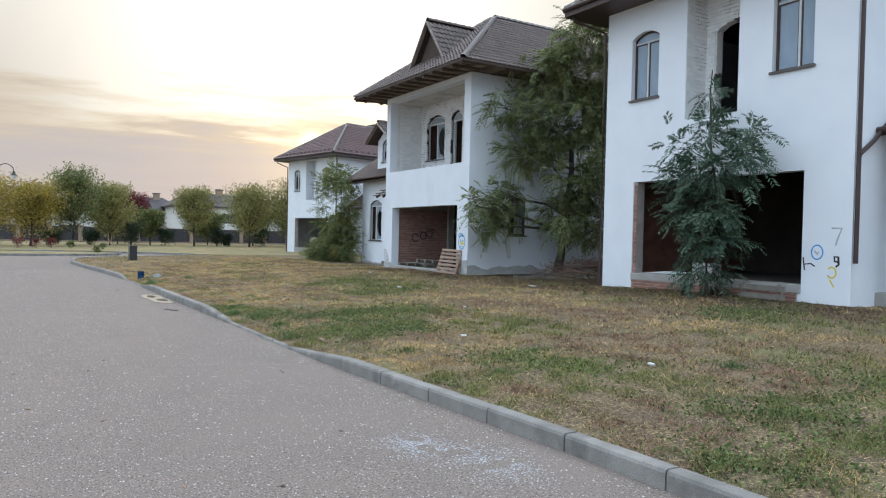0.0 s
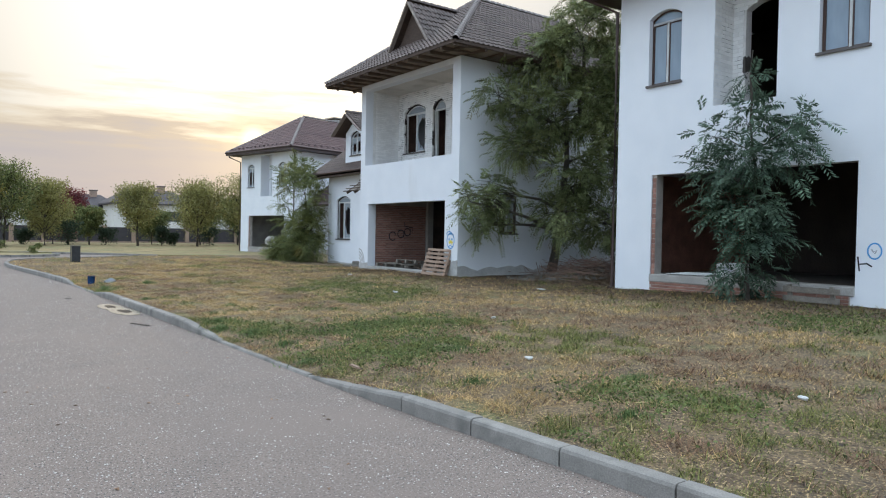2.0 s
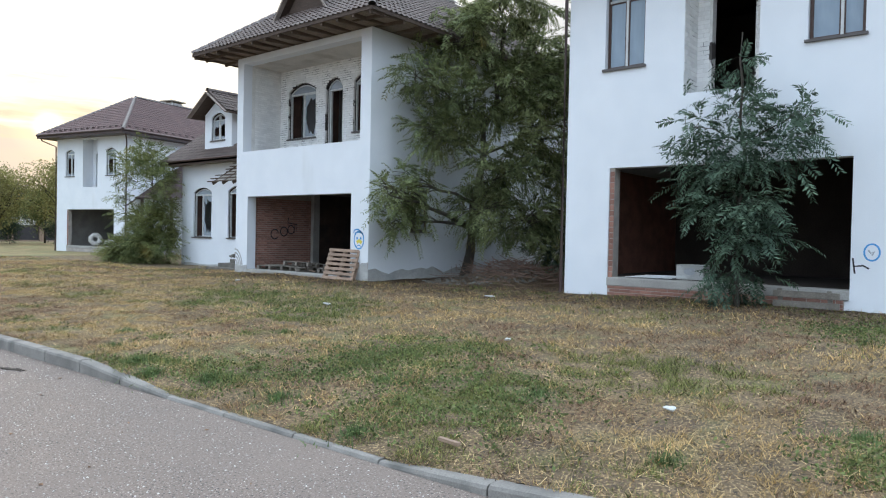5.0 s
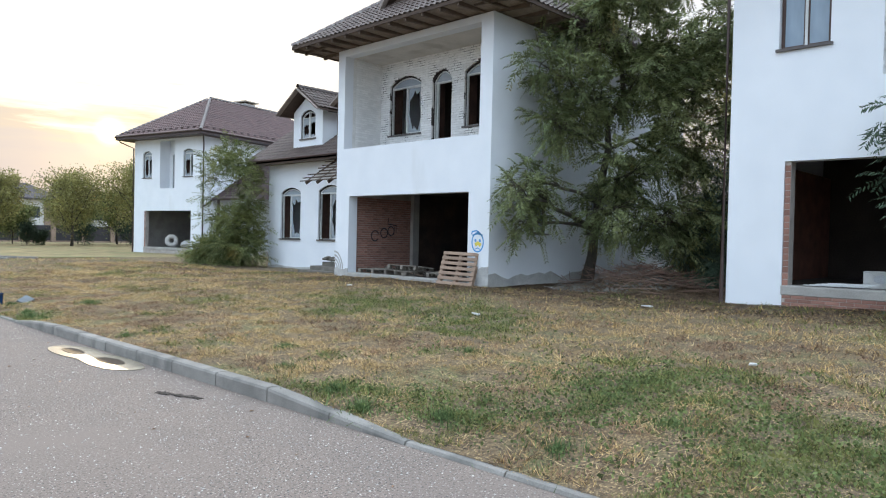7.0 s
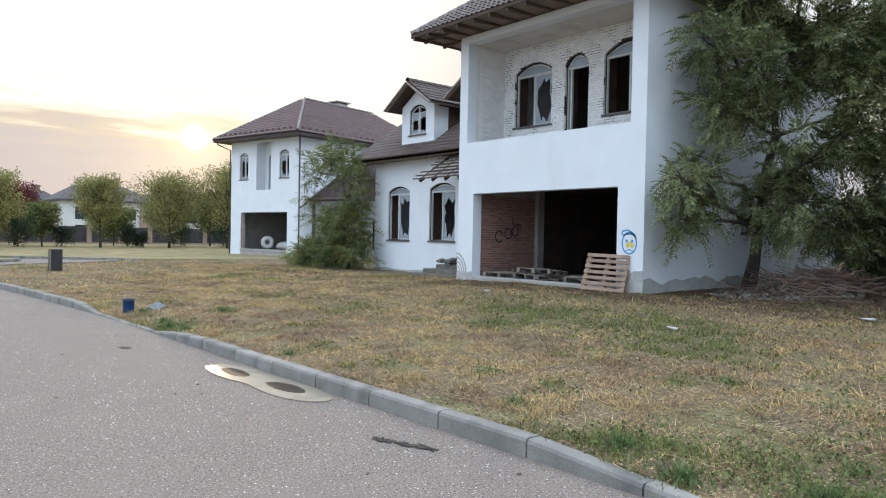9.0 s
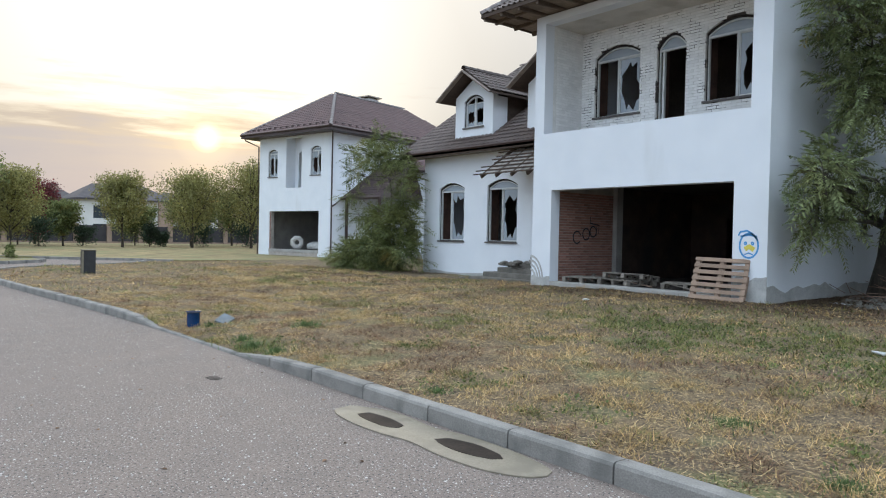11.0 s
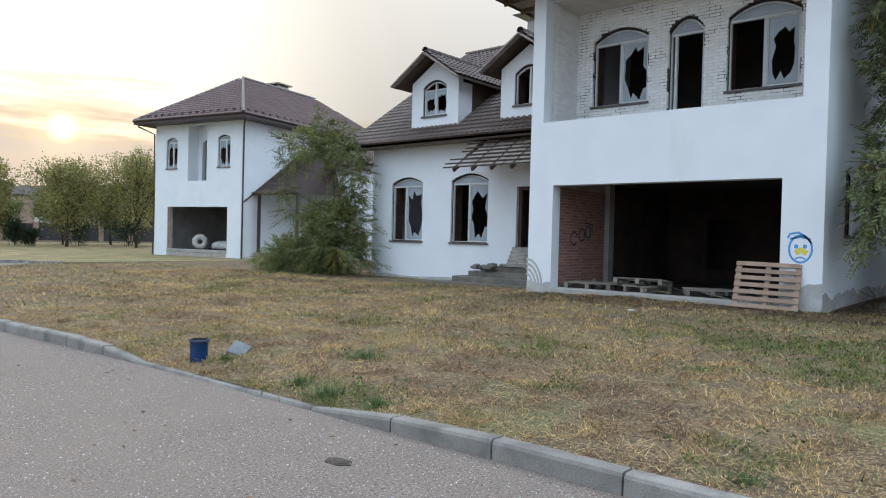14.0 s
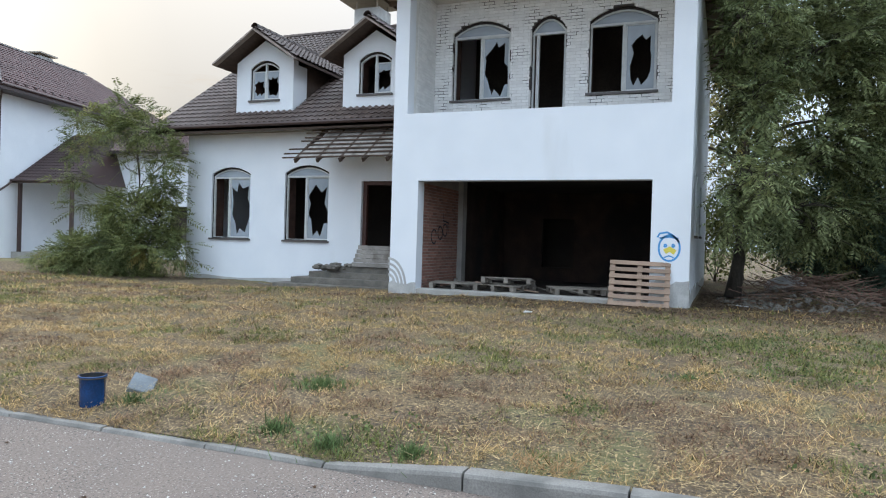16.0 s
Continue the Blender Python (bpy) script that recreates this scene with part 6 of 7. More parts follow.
rng = random.Random(77)
for i in range(16):
    x, y, a = rng.uniform(15.3, 17.2), rng.uniform(22.9, 27.6), rng.uniform(0, math.pi)
    l = rng.uniform(0.4, 1.3)
    plank((x, y, 0.44), (x + math.cos(a) * l * 0.5, y + math.sin(a) * l, 0.45 + rng.uniform(0, 0.22)), 0.09, 0.02, GREY_WOOD, "loose grey plank on the garage floor")
plank((15.9, 26.9, 0.62), (15.5, 25.2, 0.47), 0.07, 0.025, PALE_WOOD, "pale plank lying over the pallets")
for i in range(5):
    plank((15.75 + 0.06 * i, 14.0 - 0.1 * i, 0.885 + 0.012 * i), (15.85 + 0.07 * i, 12.9 - 0.05 * i, 0.89 + 0.014 * i), 0.08, 0.012, WHITE_FRAME, "pale thin strip lying on the garage sill")
plank((16.5, 21.2, 0.36), (16.1, 20.5, 0.36), 0.12, 0.02, WHITE_FRAME, "pale board lying on the bare soil")
plank((STICK_A[0], STICK_A[1], ground_z(*STICK_A) + 0.05), (STICK_B[0], STICK_B[1], ground_z(*STICK_B) + 0.05), 0.04, 0.025, PALE_WOOD, "reddish-brown stick lying in the grass")
plank((16.3, 33.7, 0.24), (16.0, 33.1, 0.22), 0.07, 0.03, GREY_WOOD, "weathered stick beside the steps")


def crate(at, label):
    at_base(at)
    x, y, z = at
    t = thing("crate", at, label, "crate")
    bm = bmesh.new()
    box(bm, x - 0.02, x + 0.02, y - 0.33, y + 0.33, z, z + 0.36, 0.008)
    box(bm, x + 0.36, x + 0.40, y - 0.33, y + 0.33, z, z + 0.36, 0.008)
    box(bm, x + 0.02, x + 0.36, y - 0.33, y - 0.29, z, z + 0.36, 0.008)
    box(bm, x + 0.02, x + 0.36, y + 0.29, y + 0.33, z, z + 0.36, 0.008)
    part("body", bm, PLINTH, t)
    bm = bmesh.new()
    sheet(bm, [loop(y, z + 0.2, 0.14, 0.09, 14)[:-1]], front_at(x - 0.022), -0.004, 0.001)
    part("print_mark", bm, GREY_PAINT, t, "faded round print")
    at_base((0, 0, 0))


crate((16.6, 12.75, 0.84), "pale worn box standing on the garage floor")

# rough plank trestle beside the sapling
tr = thing("plank_trestle", (15.1, 9.8, 0.42), "low rough trestle of grey planks before the garage", "trestle")
at_base((15.1, 9.8, 0.42))
for z in (0.14, 0.34):
    bm = bmesh.new()
    beam(bm, (15.1, 10.5, 0.42 + z), (15.05, 9.3, 0.42 + z), 0.05, 0.12)
    part("board", bm, GREY_WOOD, tr)
for y in (9.45, 10.35):
    bm = bmesh.new()
    beam(bm, (15.15, y, 0.40), (15.15, y + 0.05, 0.85), 0.08, 0.06, (1, 0, 0))
    part("leg", bm, GREY_WOOD, tr)

# panel on the entrance steps
pn = thing("wooden_hoarding", (17.35, 30.2, 0.80), "panel of weathered planks propped on the entrance steps", "panel")
at_base((17.35, 30.2, 0.80))
for i in range(5):
    bm = bmesh.new()
    z = 0.80 + i * 0.125
    beam(bm, (17.22 + 0.03 * i, 29.3, z + 0.06), (17.22 + 0.03 * i, 31.15 - 0.03 * i, z + 0.06), 0.03, 0.118)
    part("board", bm, BOARDING, pn)
for y in (29.6, 30.8):
    bm = bmesh.new()
    beam(bm, (17.27, y, 0.82), (17.40, y, 1.42), 0.06, 0.03, (1, 0, 0))
    part("batten", bm, GREY_WOOD, pn)

# heap of rubble at the head of the steps
at_base((17.0, 31.9, 0.6))
bm = bmesh.new()
for i in range(26):
    c = Vector((rng.uniform(16.85, 17.5), rng.uniform(31.2, 32.2), 0.72 + rng.uniform(0, 0.12)))
    vs = bmesh.ops.create_icosphere(bm, subdivisions=1, radius=rng.uniform(0.05, 0.13))["verts"]
    for v in vs:
        v.co = c + Vector((v.co.x * 1.3, v.co.y * 1.3, v.co.z * 0.7)) * rng.uniform(0.8, 1.2)
tagged(part("rubble", bm, STEP), "small heap of broken concrete on the steps", "rubble", kind="stuff")

# blue bucket
at_base((3.98, 26.3, 0.04))
bk = thing("bucket", (3.98, 26.3, 0.04), "dark blue open metal bucket standing in the grass", "bucket")
bm = bmesh.new()
R, H = 0.108, 0.29
prof = [(R * 0.94, 0.0), (R * 0.97, H * 0.5), (R, H - 0.02), (R + 0.012, H - 0.012), (R + 0.012, H), (R - 0.004, H)]
rings = [[bm.verts.new((3.98 + r * math.cos(a), 26.3 + r * math.sin(a), 0.04 + z)) for a in [2 * math.pi * k / 24 for k in range(24)]] for r, z in prof]
for p, q in zip(rings, rings[1:]):
    for k in range(24):
        bm.faces.new((p[k], p[(k + 1) % 24], q[(k + 1) % 24], q[k]))
part("body", bm, BLUE_METAL, bk, smooth=True)
# inner skin coloured black for the shade inside the bucket
bm = bmesh.new()
rings = [[bm.verts.new((3.98 + r * math.cos(a), 26.3 + r * math.sin(a), 0.04 + z)) for a in [2 * math.pi * k / 24 for k in range(24)]] for r, z in ((R - 0.004, H - 0.001), (R * 0.9, 0.06), (0.001, 0.05))]
for p, q in zip(rings, rings[1:]):
    for k in range(24):
        bm.faces.new((p[k], p[(k + 1) % 24], q[(k + 1) % 24], q[k]))
part("shade_lining", bm, BLACK_PLASTIC, bk, "black inner skin that paints the shade inside the bucket")
bm = bmesh.new()
tube(bm, [(3.98 + (R + 0.008) * math.cos(a), 26.3 + (R + 0.008) * math.sin(a), 0.04 + H * 0.94) for a in [2 * math.pi * k / 24 for k in range(25)]], 0.007, 5)
part("rim", bm, BLACK_PLASTIC, bk)

# tilted grey slab near the bucket
at_base((4.5, 26.2, 0.12))
bm = bmesh.new()
vs = box(bm, -0.14, 0.14, -0.11, 0.11, -0.03, 0.03, 0.008)
M = pose(4.5, 26.25, 0.15, 22, -20, 30)
for v in bm.verts:
    v.co = M @ v.co
tagged(part("concrete_slab", bm, GREY_STONE), "broken blue-grey slab lying tilted in the grass", "slab")

# black cabinet on the corner lawn
cx, cy, cz = 5.75, 41.2, 0.12
cb = thing("utility_cabinet", (cx, cy, cz), "small black steel utility cabinet standing on the corner lawn", "cabinet")
at_base((cx, cy, cz))
bm = bmesh.new()
box(bm, cx - 0.19, cx + 0.19, cy - 0.22, cy + 0.22, cz - 0.05, cz + 0.80, 0.012)
part("body", bm, BLACK_PLASTIC, cb)
bm = bmesh.new()
box(bm, cx - 0.21, cx + 0.21, cy - 0.24, cy + 0.24, cz + 0.80, cz + 0.83, 0.006)
part("lid", bm, OCHRE, cb, "dusty ochre lid")
for i in range(3):
    bm = bmesh.new()
    y = cy - 0.21 + i * 0.145
    box(bm, cx - 0.205, cx - 0.19, y, y + 0.12, cz + 0.02, cz + 0.78, 0.003)
    part("side_panel", bm, OCHRE if i < 2 else BLACK_PLASTIC, cb)

# cement patches with broken covers beside the kerb
at_base((0, 0, 0))


def blob(name, pts, z, thick, material, label, category):
    bm = bmesh.new()
    ring = smooth_line(pts + [pts[0]], 0.08)[:-1]
    sheet(bm, [ring], lambda u, v, w: (u, v, w), z + thick, z)
    return tagged(part(name, bm, material), label, category)


blob("cement_patch", [(3.36, 20.42), (3.14, 20.34), (3.05, 19.95), (3.06, 19.5), (3.12, 19.15), (3.09, 18.7), (3.14, 18.25), (3.30, 17.97), (3.50, 17.97), (3.60, 18.35), (3.61, 18.9), (3.53, 19.35), (3.56, 19.7), (3.53, 20.1)], 0.002, 0.010, CEMENT_PALE, "pale cement patch on the asphalt beside the kerb", "patch")
# holes are not sunk: flat patches carry their darkness as colour
blob("drain_hole", [(3.36, 20.08), (3.24, 20.1), (3.19, 19.85), (3.21, 19.57), (3.33, 19.5), (3.39, 19.78)], 0.012, 0.003, HOLE_DARK, "flat near-black patch standing for the dark of a drain hole in the cement patch", "drain")
blob("drain_hole", [(3.42, 19.02), (3.31, 19.06), (3.25, 18.8), (3.28, 18.55), (3.36, 18.38), (3.45, 18.42), (3.49, 18.75)], 0.012, 0.003, HOLE_DARK, "flat near-black patch standing for the dark of a drain hole in the cement patch", "drain")
bm = bmesh.new()
twist = random.Random(31)
for i in range(46):
    k = twist.random()
    c = Vector((3.05 + 0.19 * k + twist.gauss(0, 0.02), 16.6 - 0.5 * k + twist.gauss(0, 0.03), 0.006))
    a, l = twist.gauss(1.95, 0.5), twist.uniform(0.03, 0.12)
    d = Vector((math.cos(a), math.sin(a), twist.uniform(-0.02, 0.05))) * l
    beam(bm, c - d * 0.5, c + d * 0.5 + Vector((0, 0, 0.004)), twist.uniform(0.008, 0.022), 0.006)
tagged(part("twig_litter", bm, SOIL), "dark wisps of soil and twigs on the asphalt", "litter", kind="stuff")
blob("soil_stain", [(2.80, 22.52), (2.72, 22.46), (2.73, 22.33), (2.80, 22.27), (2.87, 22.33), (2.86, 22.45)], 0.002, 0.003, SOIL, "small dark stain on the asphalt", "stain")

# pale lime spill on the road, as fine crumbs
nr = np.random.default_rng(8)
n = 3500
cxs = np.concatenate((nr.normal(3.05, 0.16, n // 2), nr.normal(3.35, 0.20, n // 2)))
cys = np.concatenate((nr.normal(5.0, 0.22, n // 2), nr.normal(4.3, 0.28, n // 2)))
keepm = np.array([noise.noise((x * 5, y * 5, 1)) + 0.15 > 0 for x, y in zip(cxs, cys)]) & (cxs < 3.9)
cxs, cys = cxs[keepm], cys[keepm]
s = 0.0015 + 0.0045 * nr.random(len(cxs)) ** 2
V = np.stack([np.stack((cxs + s * dx, cys + s * dy * 1.4, np.full(len(s), 0.001) + s * h), 1) for dx, dy, h in ((-1, -1, 0), (1, -0.8, 0), (0.9, 1, 0), (-1, 0.9, 0), (0, 0, 0.7))], 1).reshape(-1, 3)
i = np.arange(len(s))[:, None, None] * 5
F = (i + np.array(((0, 1, 4), (1, 2, 4), (2, 3, 4), (3, 0, 4)))[None]).reshape(-1, 3)
tagged(raw("lime_crumbs", V, F, GREY_PAINT), "pale spill of lime crumbs on the road", "spill", kind="stuff")

# pale grit worn loose from the asphalt
def grit(count, x0, x1, y0, y1, size, material, name, label):
    X, Y = nr.uniform(x0, x1, count), y0 + (y1 - y0) * nr.random(count) ** 1.2
    keep = (X < np.interp(Y, EDGE_Y, EDGE_X) - 0.03)
    X, Y = X[keep], Y[keep]
    r = size * (0.5 + nr.random(len(X)) ** 2)
    a = nr.random(len(X)) * 6.28
    V = np.stack([np.stack((X + r * np.cos(a + k) * q, Y + r * np.sin(a + k) * q, h * r), 1) for k, q, h in ((0, 1.0, 0.02), (1.9, 0.8, 0.02), (4.0, 1.1, 0.02), (0.5, 0.1, 0.7))], 1).reshape(-1, 3)
    i = np.arange(len(X))[:, None, None] * 4
    F = (i + np.array(((0, 1, 3), (1, 2, 3), (2, 0, 3)))[None]).reshape(-1, 3)
    tagged(raw(name, V, F, material), label, "grit", kind="stuff")


GRIT = mat("pale_grit", (0.50, 0.47, 0.43), 0.8, 0.1, 5, 50, 0.0, rand=0.4, island=True)
grit(60000, -7.0, 4.1, 0.0, 34.0, 0.008, GRIT, "road_grit", "pale stone chips scattered over the asphalt")

# fallen leaves and litter
n = 260
X, Y = nr.uniform(-3, 3.4, n), nr.uniform(2, 34, n)
a = nr.random(n) * 6.28
r = 0.012 + 0.02 * nr.random(n)
V = np.stack([np.stack((X + r * np.cos(a + k) * q, Y + r * np.sin(a + k) * q, np.full(n, 0.004) + 0.008 * (q < 1)), 1) for k, q in ((0, 1.0), (1.57, 0.6), (3.14, 1.0), (4.71, 0.6))], 1).reshape(-1, 3)
tagged(raw("fallen_leaves", V, np.arange(4 * n).reshape(-1, 4), GRASS_BROWN), "few dry leaves scattered on the road", "leaves", kind="stuff")
for i, (x, y, s) in enumerate(((6.2, 9.1, 0.035), (8.4, 12.4, 0.03), (9.8, 18.0, 0.05), (7.0, 6.0, 0.03), (13.5, 16.4, 0.07), (12.0, 24.5, 0.05))):
    at_base((x, y, ground_z(x, y)))
    bm = bmesh.new()
    box(bm, x - s, x + s, y - s * 1.6, y + s * 1.6, ground_z(x, y) + 0.03, ground_z(x, y) + 0.06, 0.012)
    for v in bm.verts:
        v.co.z += 0.03 * noise.noise(v.co * 14)
    tagged(part("paper_litter", bm, WHITE_FRAME), "crumpled white scrap lying in the grass", "litter", "litter")

# stones and brushwood at the house corner
at_base((19.0, 19.6, 0.6))
bm = bmesh.new()
vs = bmesh.ops.create_icosphere(bm, subdivisions=3, radius=0.4)["verts"]
for v in vs:
    v.co = Vector((18.9 + v.co.x * 0.85, 19.7 + v.co.y * 1.15, 0.72 + max(v.co.z, -0.3) * 0.75)) + v.co.normalized() * 0.09 * noise.noise(v.co * 4)
tagged(part("boulder", bm, PLINTH, smooth=False), "grey lump of broken concrete on the rubble", "boulder")
at_base((0, 0, 0))
V, F = [], []
for i in range(900):
    a = rng.uniform(0, 6.28)
    q = rng.random() ** 0.5
    x, y = 17.9 + math.cos(a) * q * 2.4, 19.6 + math.sin(a) * q * 1.7
    if y > 21.7 or (x > 15.4 and y < 15.7):
        continue
    s = rng.uniform(0.02, 0.09)
    z = ground_z(x, y)
    k = len(V)
    V += [(x + s * dx * rng.uniform(0.7, 1.2), y + s * dy * rng.uniform(0.7, 1.2), z + s * dz * rng.uniform(0.5, 1)) for dx, dy, dz in ((-1, 0, 0), (0, -1, 0), (1, 0, 0), (0, 1, 0), (0, 0, 1))]
    F += [(k, k + 1, k + 4), (k + 1, k + 2, k + 4), (k + 2, k + 3, k + 4), (k + 3, k, k + 4)]
tagged(raw("rubble_scatter", V, F, STEP), "scattered rubble and clods on the mound", "rubble", kind="stuff")
bm = bmesh.new()
for i in range(420):
    x, y = rng.gauss(18.6, 1.1), rng.gauss(18.9, 0.9)
    if y > 21.6:
        continue
    a, l = rng.uniform(0, 6.28), rng.uniform(0.3, 1.0)
    z = ground_z(x, y) + rng.uniform(0, 0.3)
    beam(bm, (x, y, z), (x + math.cos(a) * l, min(y + math.sin(a) * l, 21.75), z + rng.uniform(-0.05, 0.25)), 0.012, 0.012)
tagged(part("brushwood", bm, DEAD_WOOD), "heap of dry brushwood beside the locust tree", "brushwood", kind="stuff")
# dead leaves and soil before the houses
n = 22000
X, Y = 15.4 - 2.6 * nr.random(n) ** 1.6, nr.uniform(6, 28.5, n)
X, Y = np.concatenate((X, nr.uniform(15.3, 21.0, 26000))), np.concatenate((Y, nr.uniform(15.8, 21.75, 26000)))
ok = (X < 14.6) | (Y < 21.75)
X, Y = X[ok], Y[ok]
n = len(X)
Z = height_at(X, Y) + 0.012
a = nr.random(n) * 6.28
r = 0.015 + 0.03 * nr.random(n)
V = np.stack([np.stack((X + r * np.cos(a + k) * q, Y + r * np.sin(a + k) * q, Z + 0.02 * nr.random(n)), 1) for k, q in ((0, 1.0), (1.57, 0.55), (3.14, 1.0), (4.71, 0.55))], 1).reshape(-1, 3)
tagged(raw("leaf_litter", V, np.arange(4 * n).reshape(-1, 4), DEAD_LEAF), "brown leaf litter on the soil before the houses", "leaves", kind="stuff")

# ---- paint on the first house ----
P1 = front_at(15.535)
at_base((15.535, 11.825, 0.4))
stroke("graffiti", [(8.55, 2.16), (8.32, 2.16), (8.40, 1.95), (8.45, 1.78)], P1, 0.02, GREY_PAINT, house_one)
stroke("graffiti", loop(8.86, 1.62, 0.13, 0.16, 22), P1, 0.016, BLUE_PAINT, house_one)
stroke("graffiti", [(8.92, 1.66), (8.88, 1.6), (8.82, 1.64), (8.86, 1.56)], P1, 0.016, GREY_PAINT, house_one)
stroke("graffiti", [(8.36, 1.42), (8.46, 1.43), (8.47, 1.53), (8.38, 1.53), (8.37, 1.36), (8.43, 1.31)], P1, 0.024, BLACK_PAINT, house_one)
stroke("graffiti", loop(8.52, 1.18, 0.10, 0.12, 16, 40, 330), P1, 0.018, YELLOW_PAINT, house_one)
stroke("graffiti", [(8.56, 1.02), (8.5, 0.92), (8.46, 0.86)], P1, 0.018, YELLOW_PAINT, house_one)
stroke("graffiti", [(9.18, 1.5), (9.14, 1.2), (9.16, 1.34), (9.0, 1.36), (8.9, 1.3)], P1, 0.016, BLACK_PAINT, house_one)
at_base((0, 0, 0))

# ---- inside the third house's garage ----
def near_three(x, y, z):
    """From the plan of the house to its place beyond the lawn."""
    dx, dy = x - 15.535, y - 14.38
    return (21.83 + c3 * dx - s3 * dy, 60.63 + s3 * dx + c3 * dy, z - 0.31)


p = near_three(16.6, 12.6, 0.86)
at_base(p)
bm = bmesh.new()
rings = []
for k in range(8):
    a = 2 * math.pi * (k + 0.5) / 8
    rings.append([])
    for j in range(8):
        b = 2 * math.pi * j / 8
        r, d = 0.33 + 0.17 * math.cos(b), 0.12 * math.sin(b)
        rings[-1].append(bm.verts.new((p[0] + 0.91 * math.cos(a) * r + 0.41 * d, p[1] - 0.41 * math.cos(a) * r + 0.91 * d, p[2] + 0.47 + math.sin(a) * r)))
for k in range(8):
    for j in range(8):
        bm.faces.new((rings[k][j], rings[k][(j + 1) % 8], rings[(k + 1) % 8][(j + 1) % 8], rings[(k + 1) % 8][j]))
tagged(part("foam_ring", bm, WHITE_FOAM), "large white foam ring standing on the garage floor", "ring")
for i, (x, y, s) in enumerate(((16.8, 11.1, 0.45), (16.5, 10.3, 0.4))):
    p = near_three(x, y, 0.86)
    at_base(p)
    bm = bmesh.new()
    for v in bmesh.ops.create_icosphere(bm, subdivisions=2, radius=s)["verts"]:
        v.co = Vector((p[0] + v.co.x, p[1] + v.co.y * 1.4, p[2] + 0.22 + max(v.co.z, -0.22) * 0.8)) + v.co.normalized() * 0.08 * noise.noise(v.co * 4 + Vector((i, 0, 0)))
    tagged(part("sack", bm, PLINTH, smooth=True), "full grey sack lying on the garage floor", "sack", "sacks")
at_base((0, 0, 0))

# ---- beyond the junction ----
FENCE = mat("dark_fence", (0.045, 0.040, 0.045), 0.7, 0.15, 2, 20, 0.1)
FAR_ROOF = mat("far_dark_roof", (0.07, 0.06, 0.065), 0.7, 0.2, 1, 8, 0.2)
FAR_WALL = mat("far_plaster", (0.62, 0.60, 0.57), 0.85, 0.05, 0.6, 8, 0.1)
FAR_BRICK = mat("far_brick", (0.34, 0.24, 0.18), 0.85, 0.12, 1, 12, 0.1)
FAR_GLASS = mat("far_window", (0.04, 0.05, 0.06), 0.2, 0.2, 2, 10, 0.0)
fence = thing("fence", (20, 100, 0.1), "dark panel fence with stone posts beyond the trees", "fence")
at_base((20, 100, 0.1))
for i in range(34):
    x = -40 + i * 3.4
    bm = bmesh.new()
    box(bm, x - 0.25, x + 0.25, 99.7, 100.3, -0.1, 2.3, 0.03)
    part("post", bm, FAR_BRICK, fence)
    bm = bmesh.new()
    box(bm, x + 0.25, x + 3.15, 99.97, 100.03, 0.3, 2.1)
    part("panel", bm, FENCE, fence)
    bm = bmesh.new()
    box(bm, x + 0.25, x + 3.15, 99.9, 100.1, -0.1, 0.3)
    part("base", bm, FAR_BRICK, fence)
at_base((0, 0, 0))


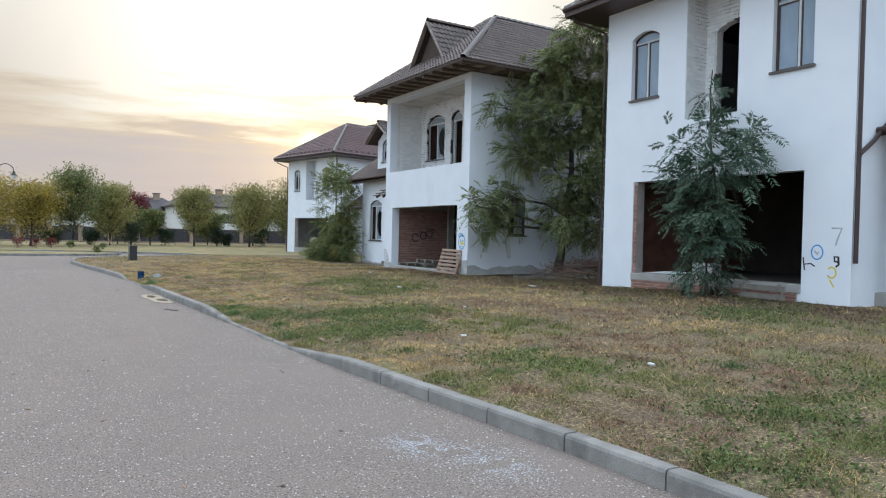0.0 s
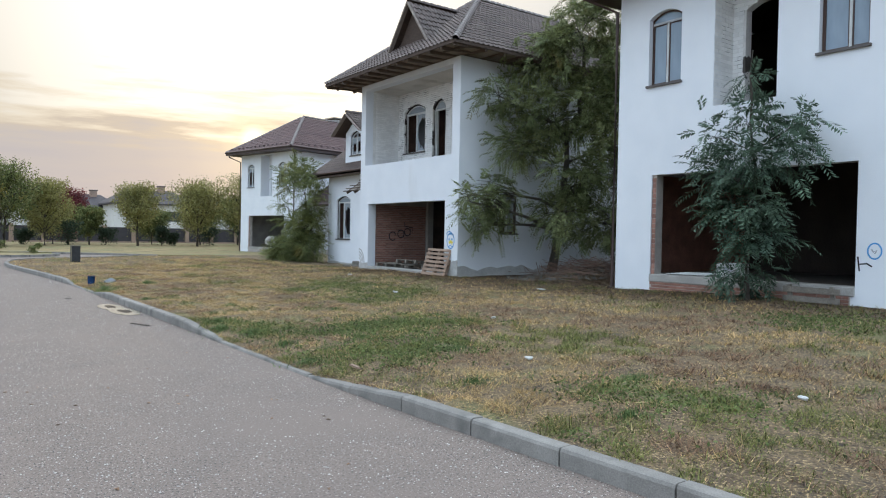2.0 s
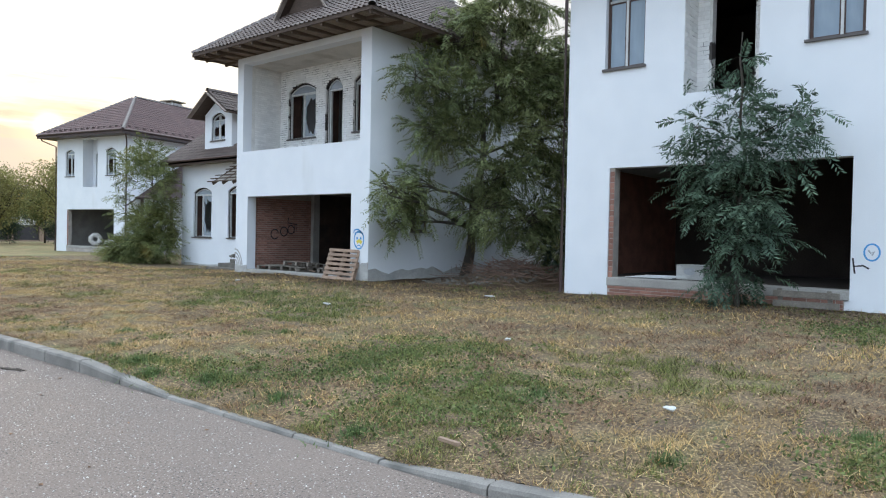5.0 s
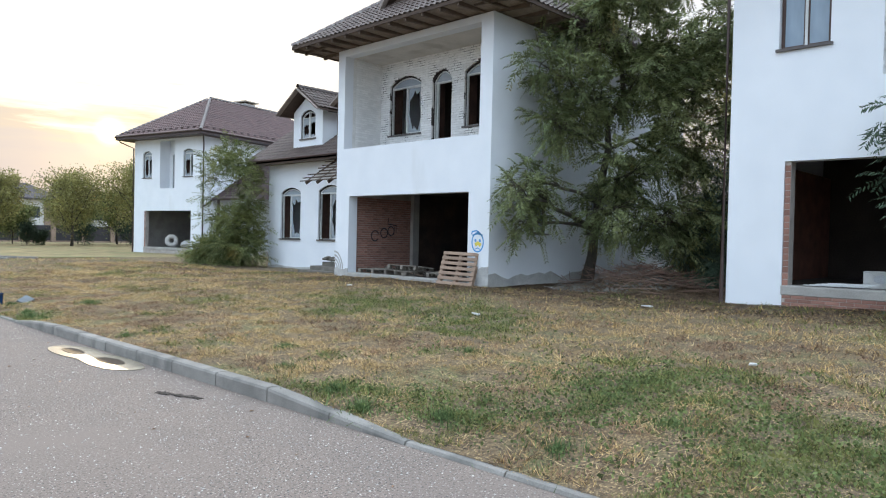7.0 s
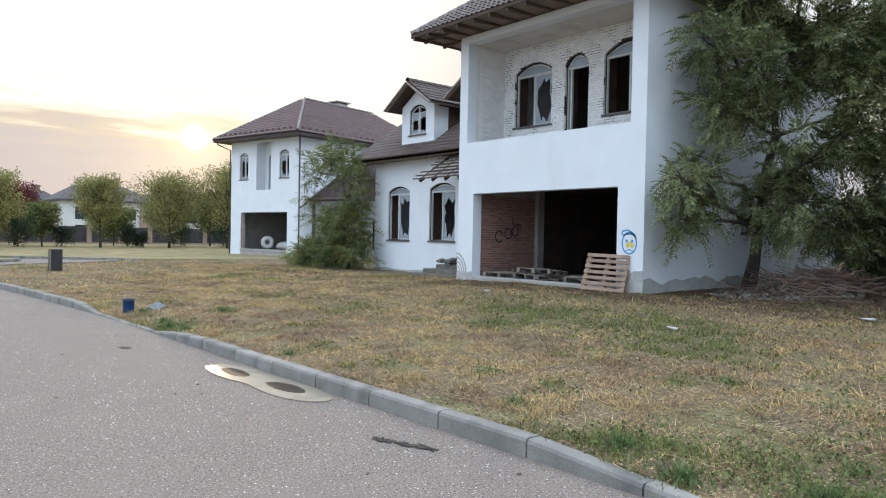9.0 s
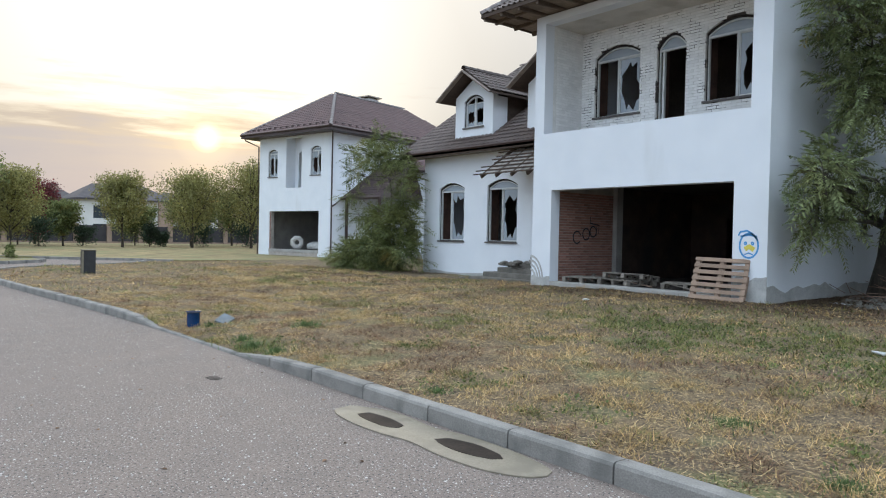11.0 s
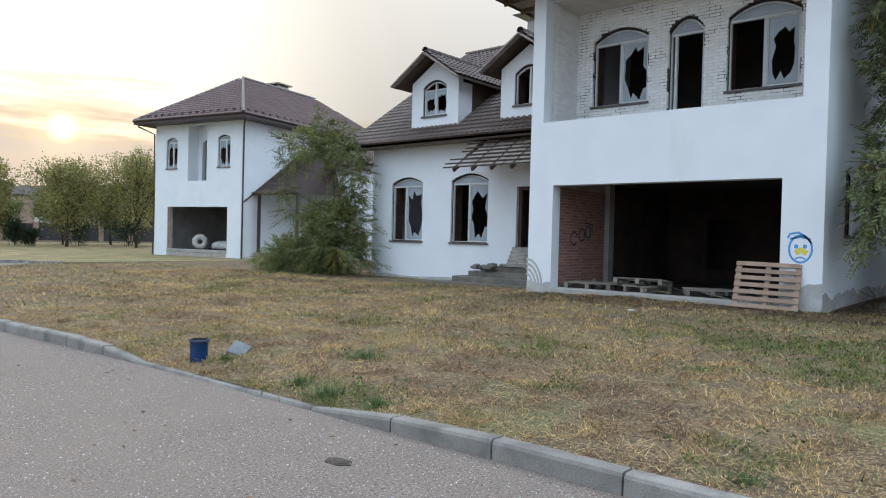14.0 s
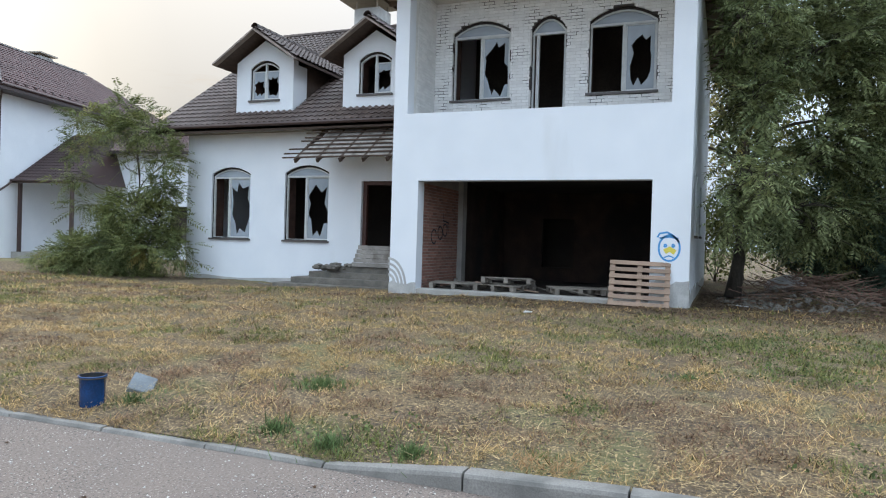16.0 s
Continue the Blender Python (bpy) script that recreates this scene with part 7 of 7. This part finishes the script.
def far_house(at, w, d, eave, ridge, label, seed):
    global ORIGIN
    x, y, z = at
    h = thing("house", at, label, "house", "far houses")
    at_base(at)
    bm = bmesh.new()
    holes = [rect(x - w * 0.36, x - w * 0.14, 3.4, 5.4), rect(x + w * 0.1, x + w * 0.3, 3.4, 5.2), rect(x - w * 0.36, x - w * 0.14, 0.7, 2.5)]
    sheet(bm, [rect(x - w / 2, x + w / 2, z - 0.1, eave)] + holes, lambda u, v, t: (u, y - d / 2 + t, v), 0, 0.4)
    part("wall", bm, FAR_WALL, h)
    bm = bmesh.new()
    box(bm, x - w / 2, x - w / 2 + 0.4, y - d / 2 + 0.4, y + d / 2, z - 0.1, eave)
    part("side_wall", bm, FAR_WALL, h)
    bm = bmesh.new()
    box(bm, x + w / 2 - 0.4, x + w / 2, y - d / 2 + 0.4, y + d / 2, z - 0.1, eave)
    part("side_wall", bm, FAR_WALL, h)
    bm = bmesh.new()
    box(bm, x + w * 0.34, x + w / 2 + 0.1, y - d / 2 - 0.5, y - d / 2 - 0.01, z - 0.1, eave)
    part("brick_bay", bm, FAR_BRICK, h)
    for q in holes:
        u0, u1, v0, v1 = q[0][0], q[1][0], q[0][1], q[2][1]
        bm = bmesh.new()
        box(bm, u0, u1, y - d / 2 + 0.15, y - d / 2 + 0.2, v0, v1)
        wn_ = part("window", bm, FAR_GLASS, h)
        bm = bmesh.new()
        um = (u0 + u1) / 2
        box(bm, um - 0.06, um + 0.06, y - d / 2 + 0.1, y - d / 2 + 0.15, v0, v1)
        part("mullion", bm, BROWN_FRAME, wn_)
    bm = bmesh.new()
    o = 0.7
    b = [bm.verts.new(p) for p in ((x - w / 2 - o, y - d / 2 - o, eave), (x + w / 2 + o, y - d / 2 - o, eave), (x + w / 2 + o, y + d / 2 + o, eave), (x - w / 2 - o, y + d / 2 + o, eave))]
    e = [bm.verts.new((p.co.x, p.co.y, eave + 0.25)) for p in b]
    rt = [bm.verts.new(p) for p in ((x - w * 0.28, y, ridge), (x + w * 0.28, y, ridge))]
    for i in range(4):
        bm.faces.new((b[i], b[(i + 1) % 4], e[(i + 1) % 4], e[i]))
    for f in ((e[0], e[1], rt[1], rt[0]), (e[1], e[2], rt[1]), (e[2], e[3], rt[0], rt[1]), (e[3], e[0], rt[0]), b[::-1]):
        bm.faces.new(f)
    roof = part("roof", bm, FAR_ROOF, h)
    bm = bmesh.new()
    box(bm, x + 0.1 * w, x + 0.1 * w + 1.2, y - 1.2, y - 0.5, ridge - 1.2, ridge + 0.7)
    c = part("chimney", bm, FAR_BRICK, roof)
    bm = bmesh.new()
    box(bm, x + 0.1 * w - 0.12, x + 0.1 * w + 1.32, y - 1.32, y - 0.38, ridge + 0.7, ridge + 0.85)
    part("chimney_cap", bm, FAR_ROOF, c)
    at_base((0, 0, 0))


far_house((32.5, 140, 0), 14, 12, 6.3, 9.2, "far white house with dark hipped roof and brick bay", 1)
far_house((23.0, 150, 0), 11, 11, 5.6, 8.4, "far pale house with dark hipped roof", 2)
far_house((12.5, 165, 0), 12, 11, 5.6, 8.0, "far pale house with dark hipped roof", 3)
far_house((47.0, 150, 0), 13, 12, 6.0, 8.8, "far white house with dark hipped roof and brick bay", 4)

# distant woods behind the fence
V, F = cloud_leaves([(x, 190 + 6 * math.sin(x), 3.0, 6.0, 4.0, 2.4 + 1.2 * math.sin(x * 1.7)) for x in range(-90, 190, 7)], 26000, 0.7, np.random.default_rng(4))
tagged(raw("far_woods", V, F, LEAF_FAR), "distant low line of woods on the horizon", "woods", kind="stuff")

# street lamp with a bent arm
lx, ly = -0.7, 53.0
lamp = thing("street_lamp", (lx, ly, 0.1), "dark street lamp with curved arm and pale bell shade", "lamp")
at_base((lx, ly, 0.1))
bm = bmesh.new()
tube(bm, [(lx, ly, 0.0), (lx, ly, 3.0), (lx, ly, 5.4)], [0.07, 0.05, 0.035], 8)
part("pole", bm, BLACK_PLASTIC, lamp)
bm = bmesh.new()
tube(bm, [(lx + 0.45 - 0.45 * math.cos(a), ly, 5.4 + 0.45 * math.sin(a)) for a in [math.pi * k / 10 for k in range(11)]], 0.028, 6)
part("arm", bm, BLACK_PLASTIC, lamp)
bm = bmesh.new()
tube(bm, [(lx + 0.9, ly, 5.42), (lx + 0.9, ly, 5.25), (lx + 0.9, ly, 5.12)], [0.05, 0.1, 0.2], 12)
part("shade", bm, BLACK_PLASTIC, lamp)
bm = bmesh.new()
for v in bmesh.ops.create_uvsphere(bm, u_segments=12, v_segments=8, radius=0.17)["verts"]:
    v.co += Vector((lx + 0.9, ly, 5.08))
part("globe", bm, LAMP_WHITE, lamp, smooth=True)
at_base((0, 0, 0))
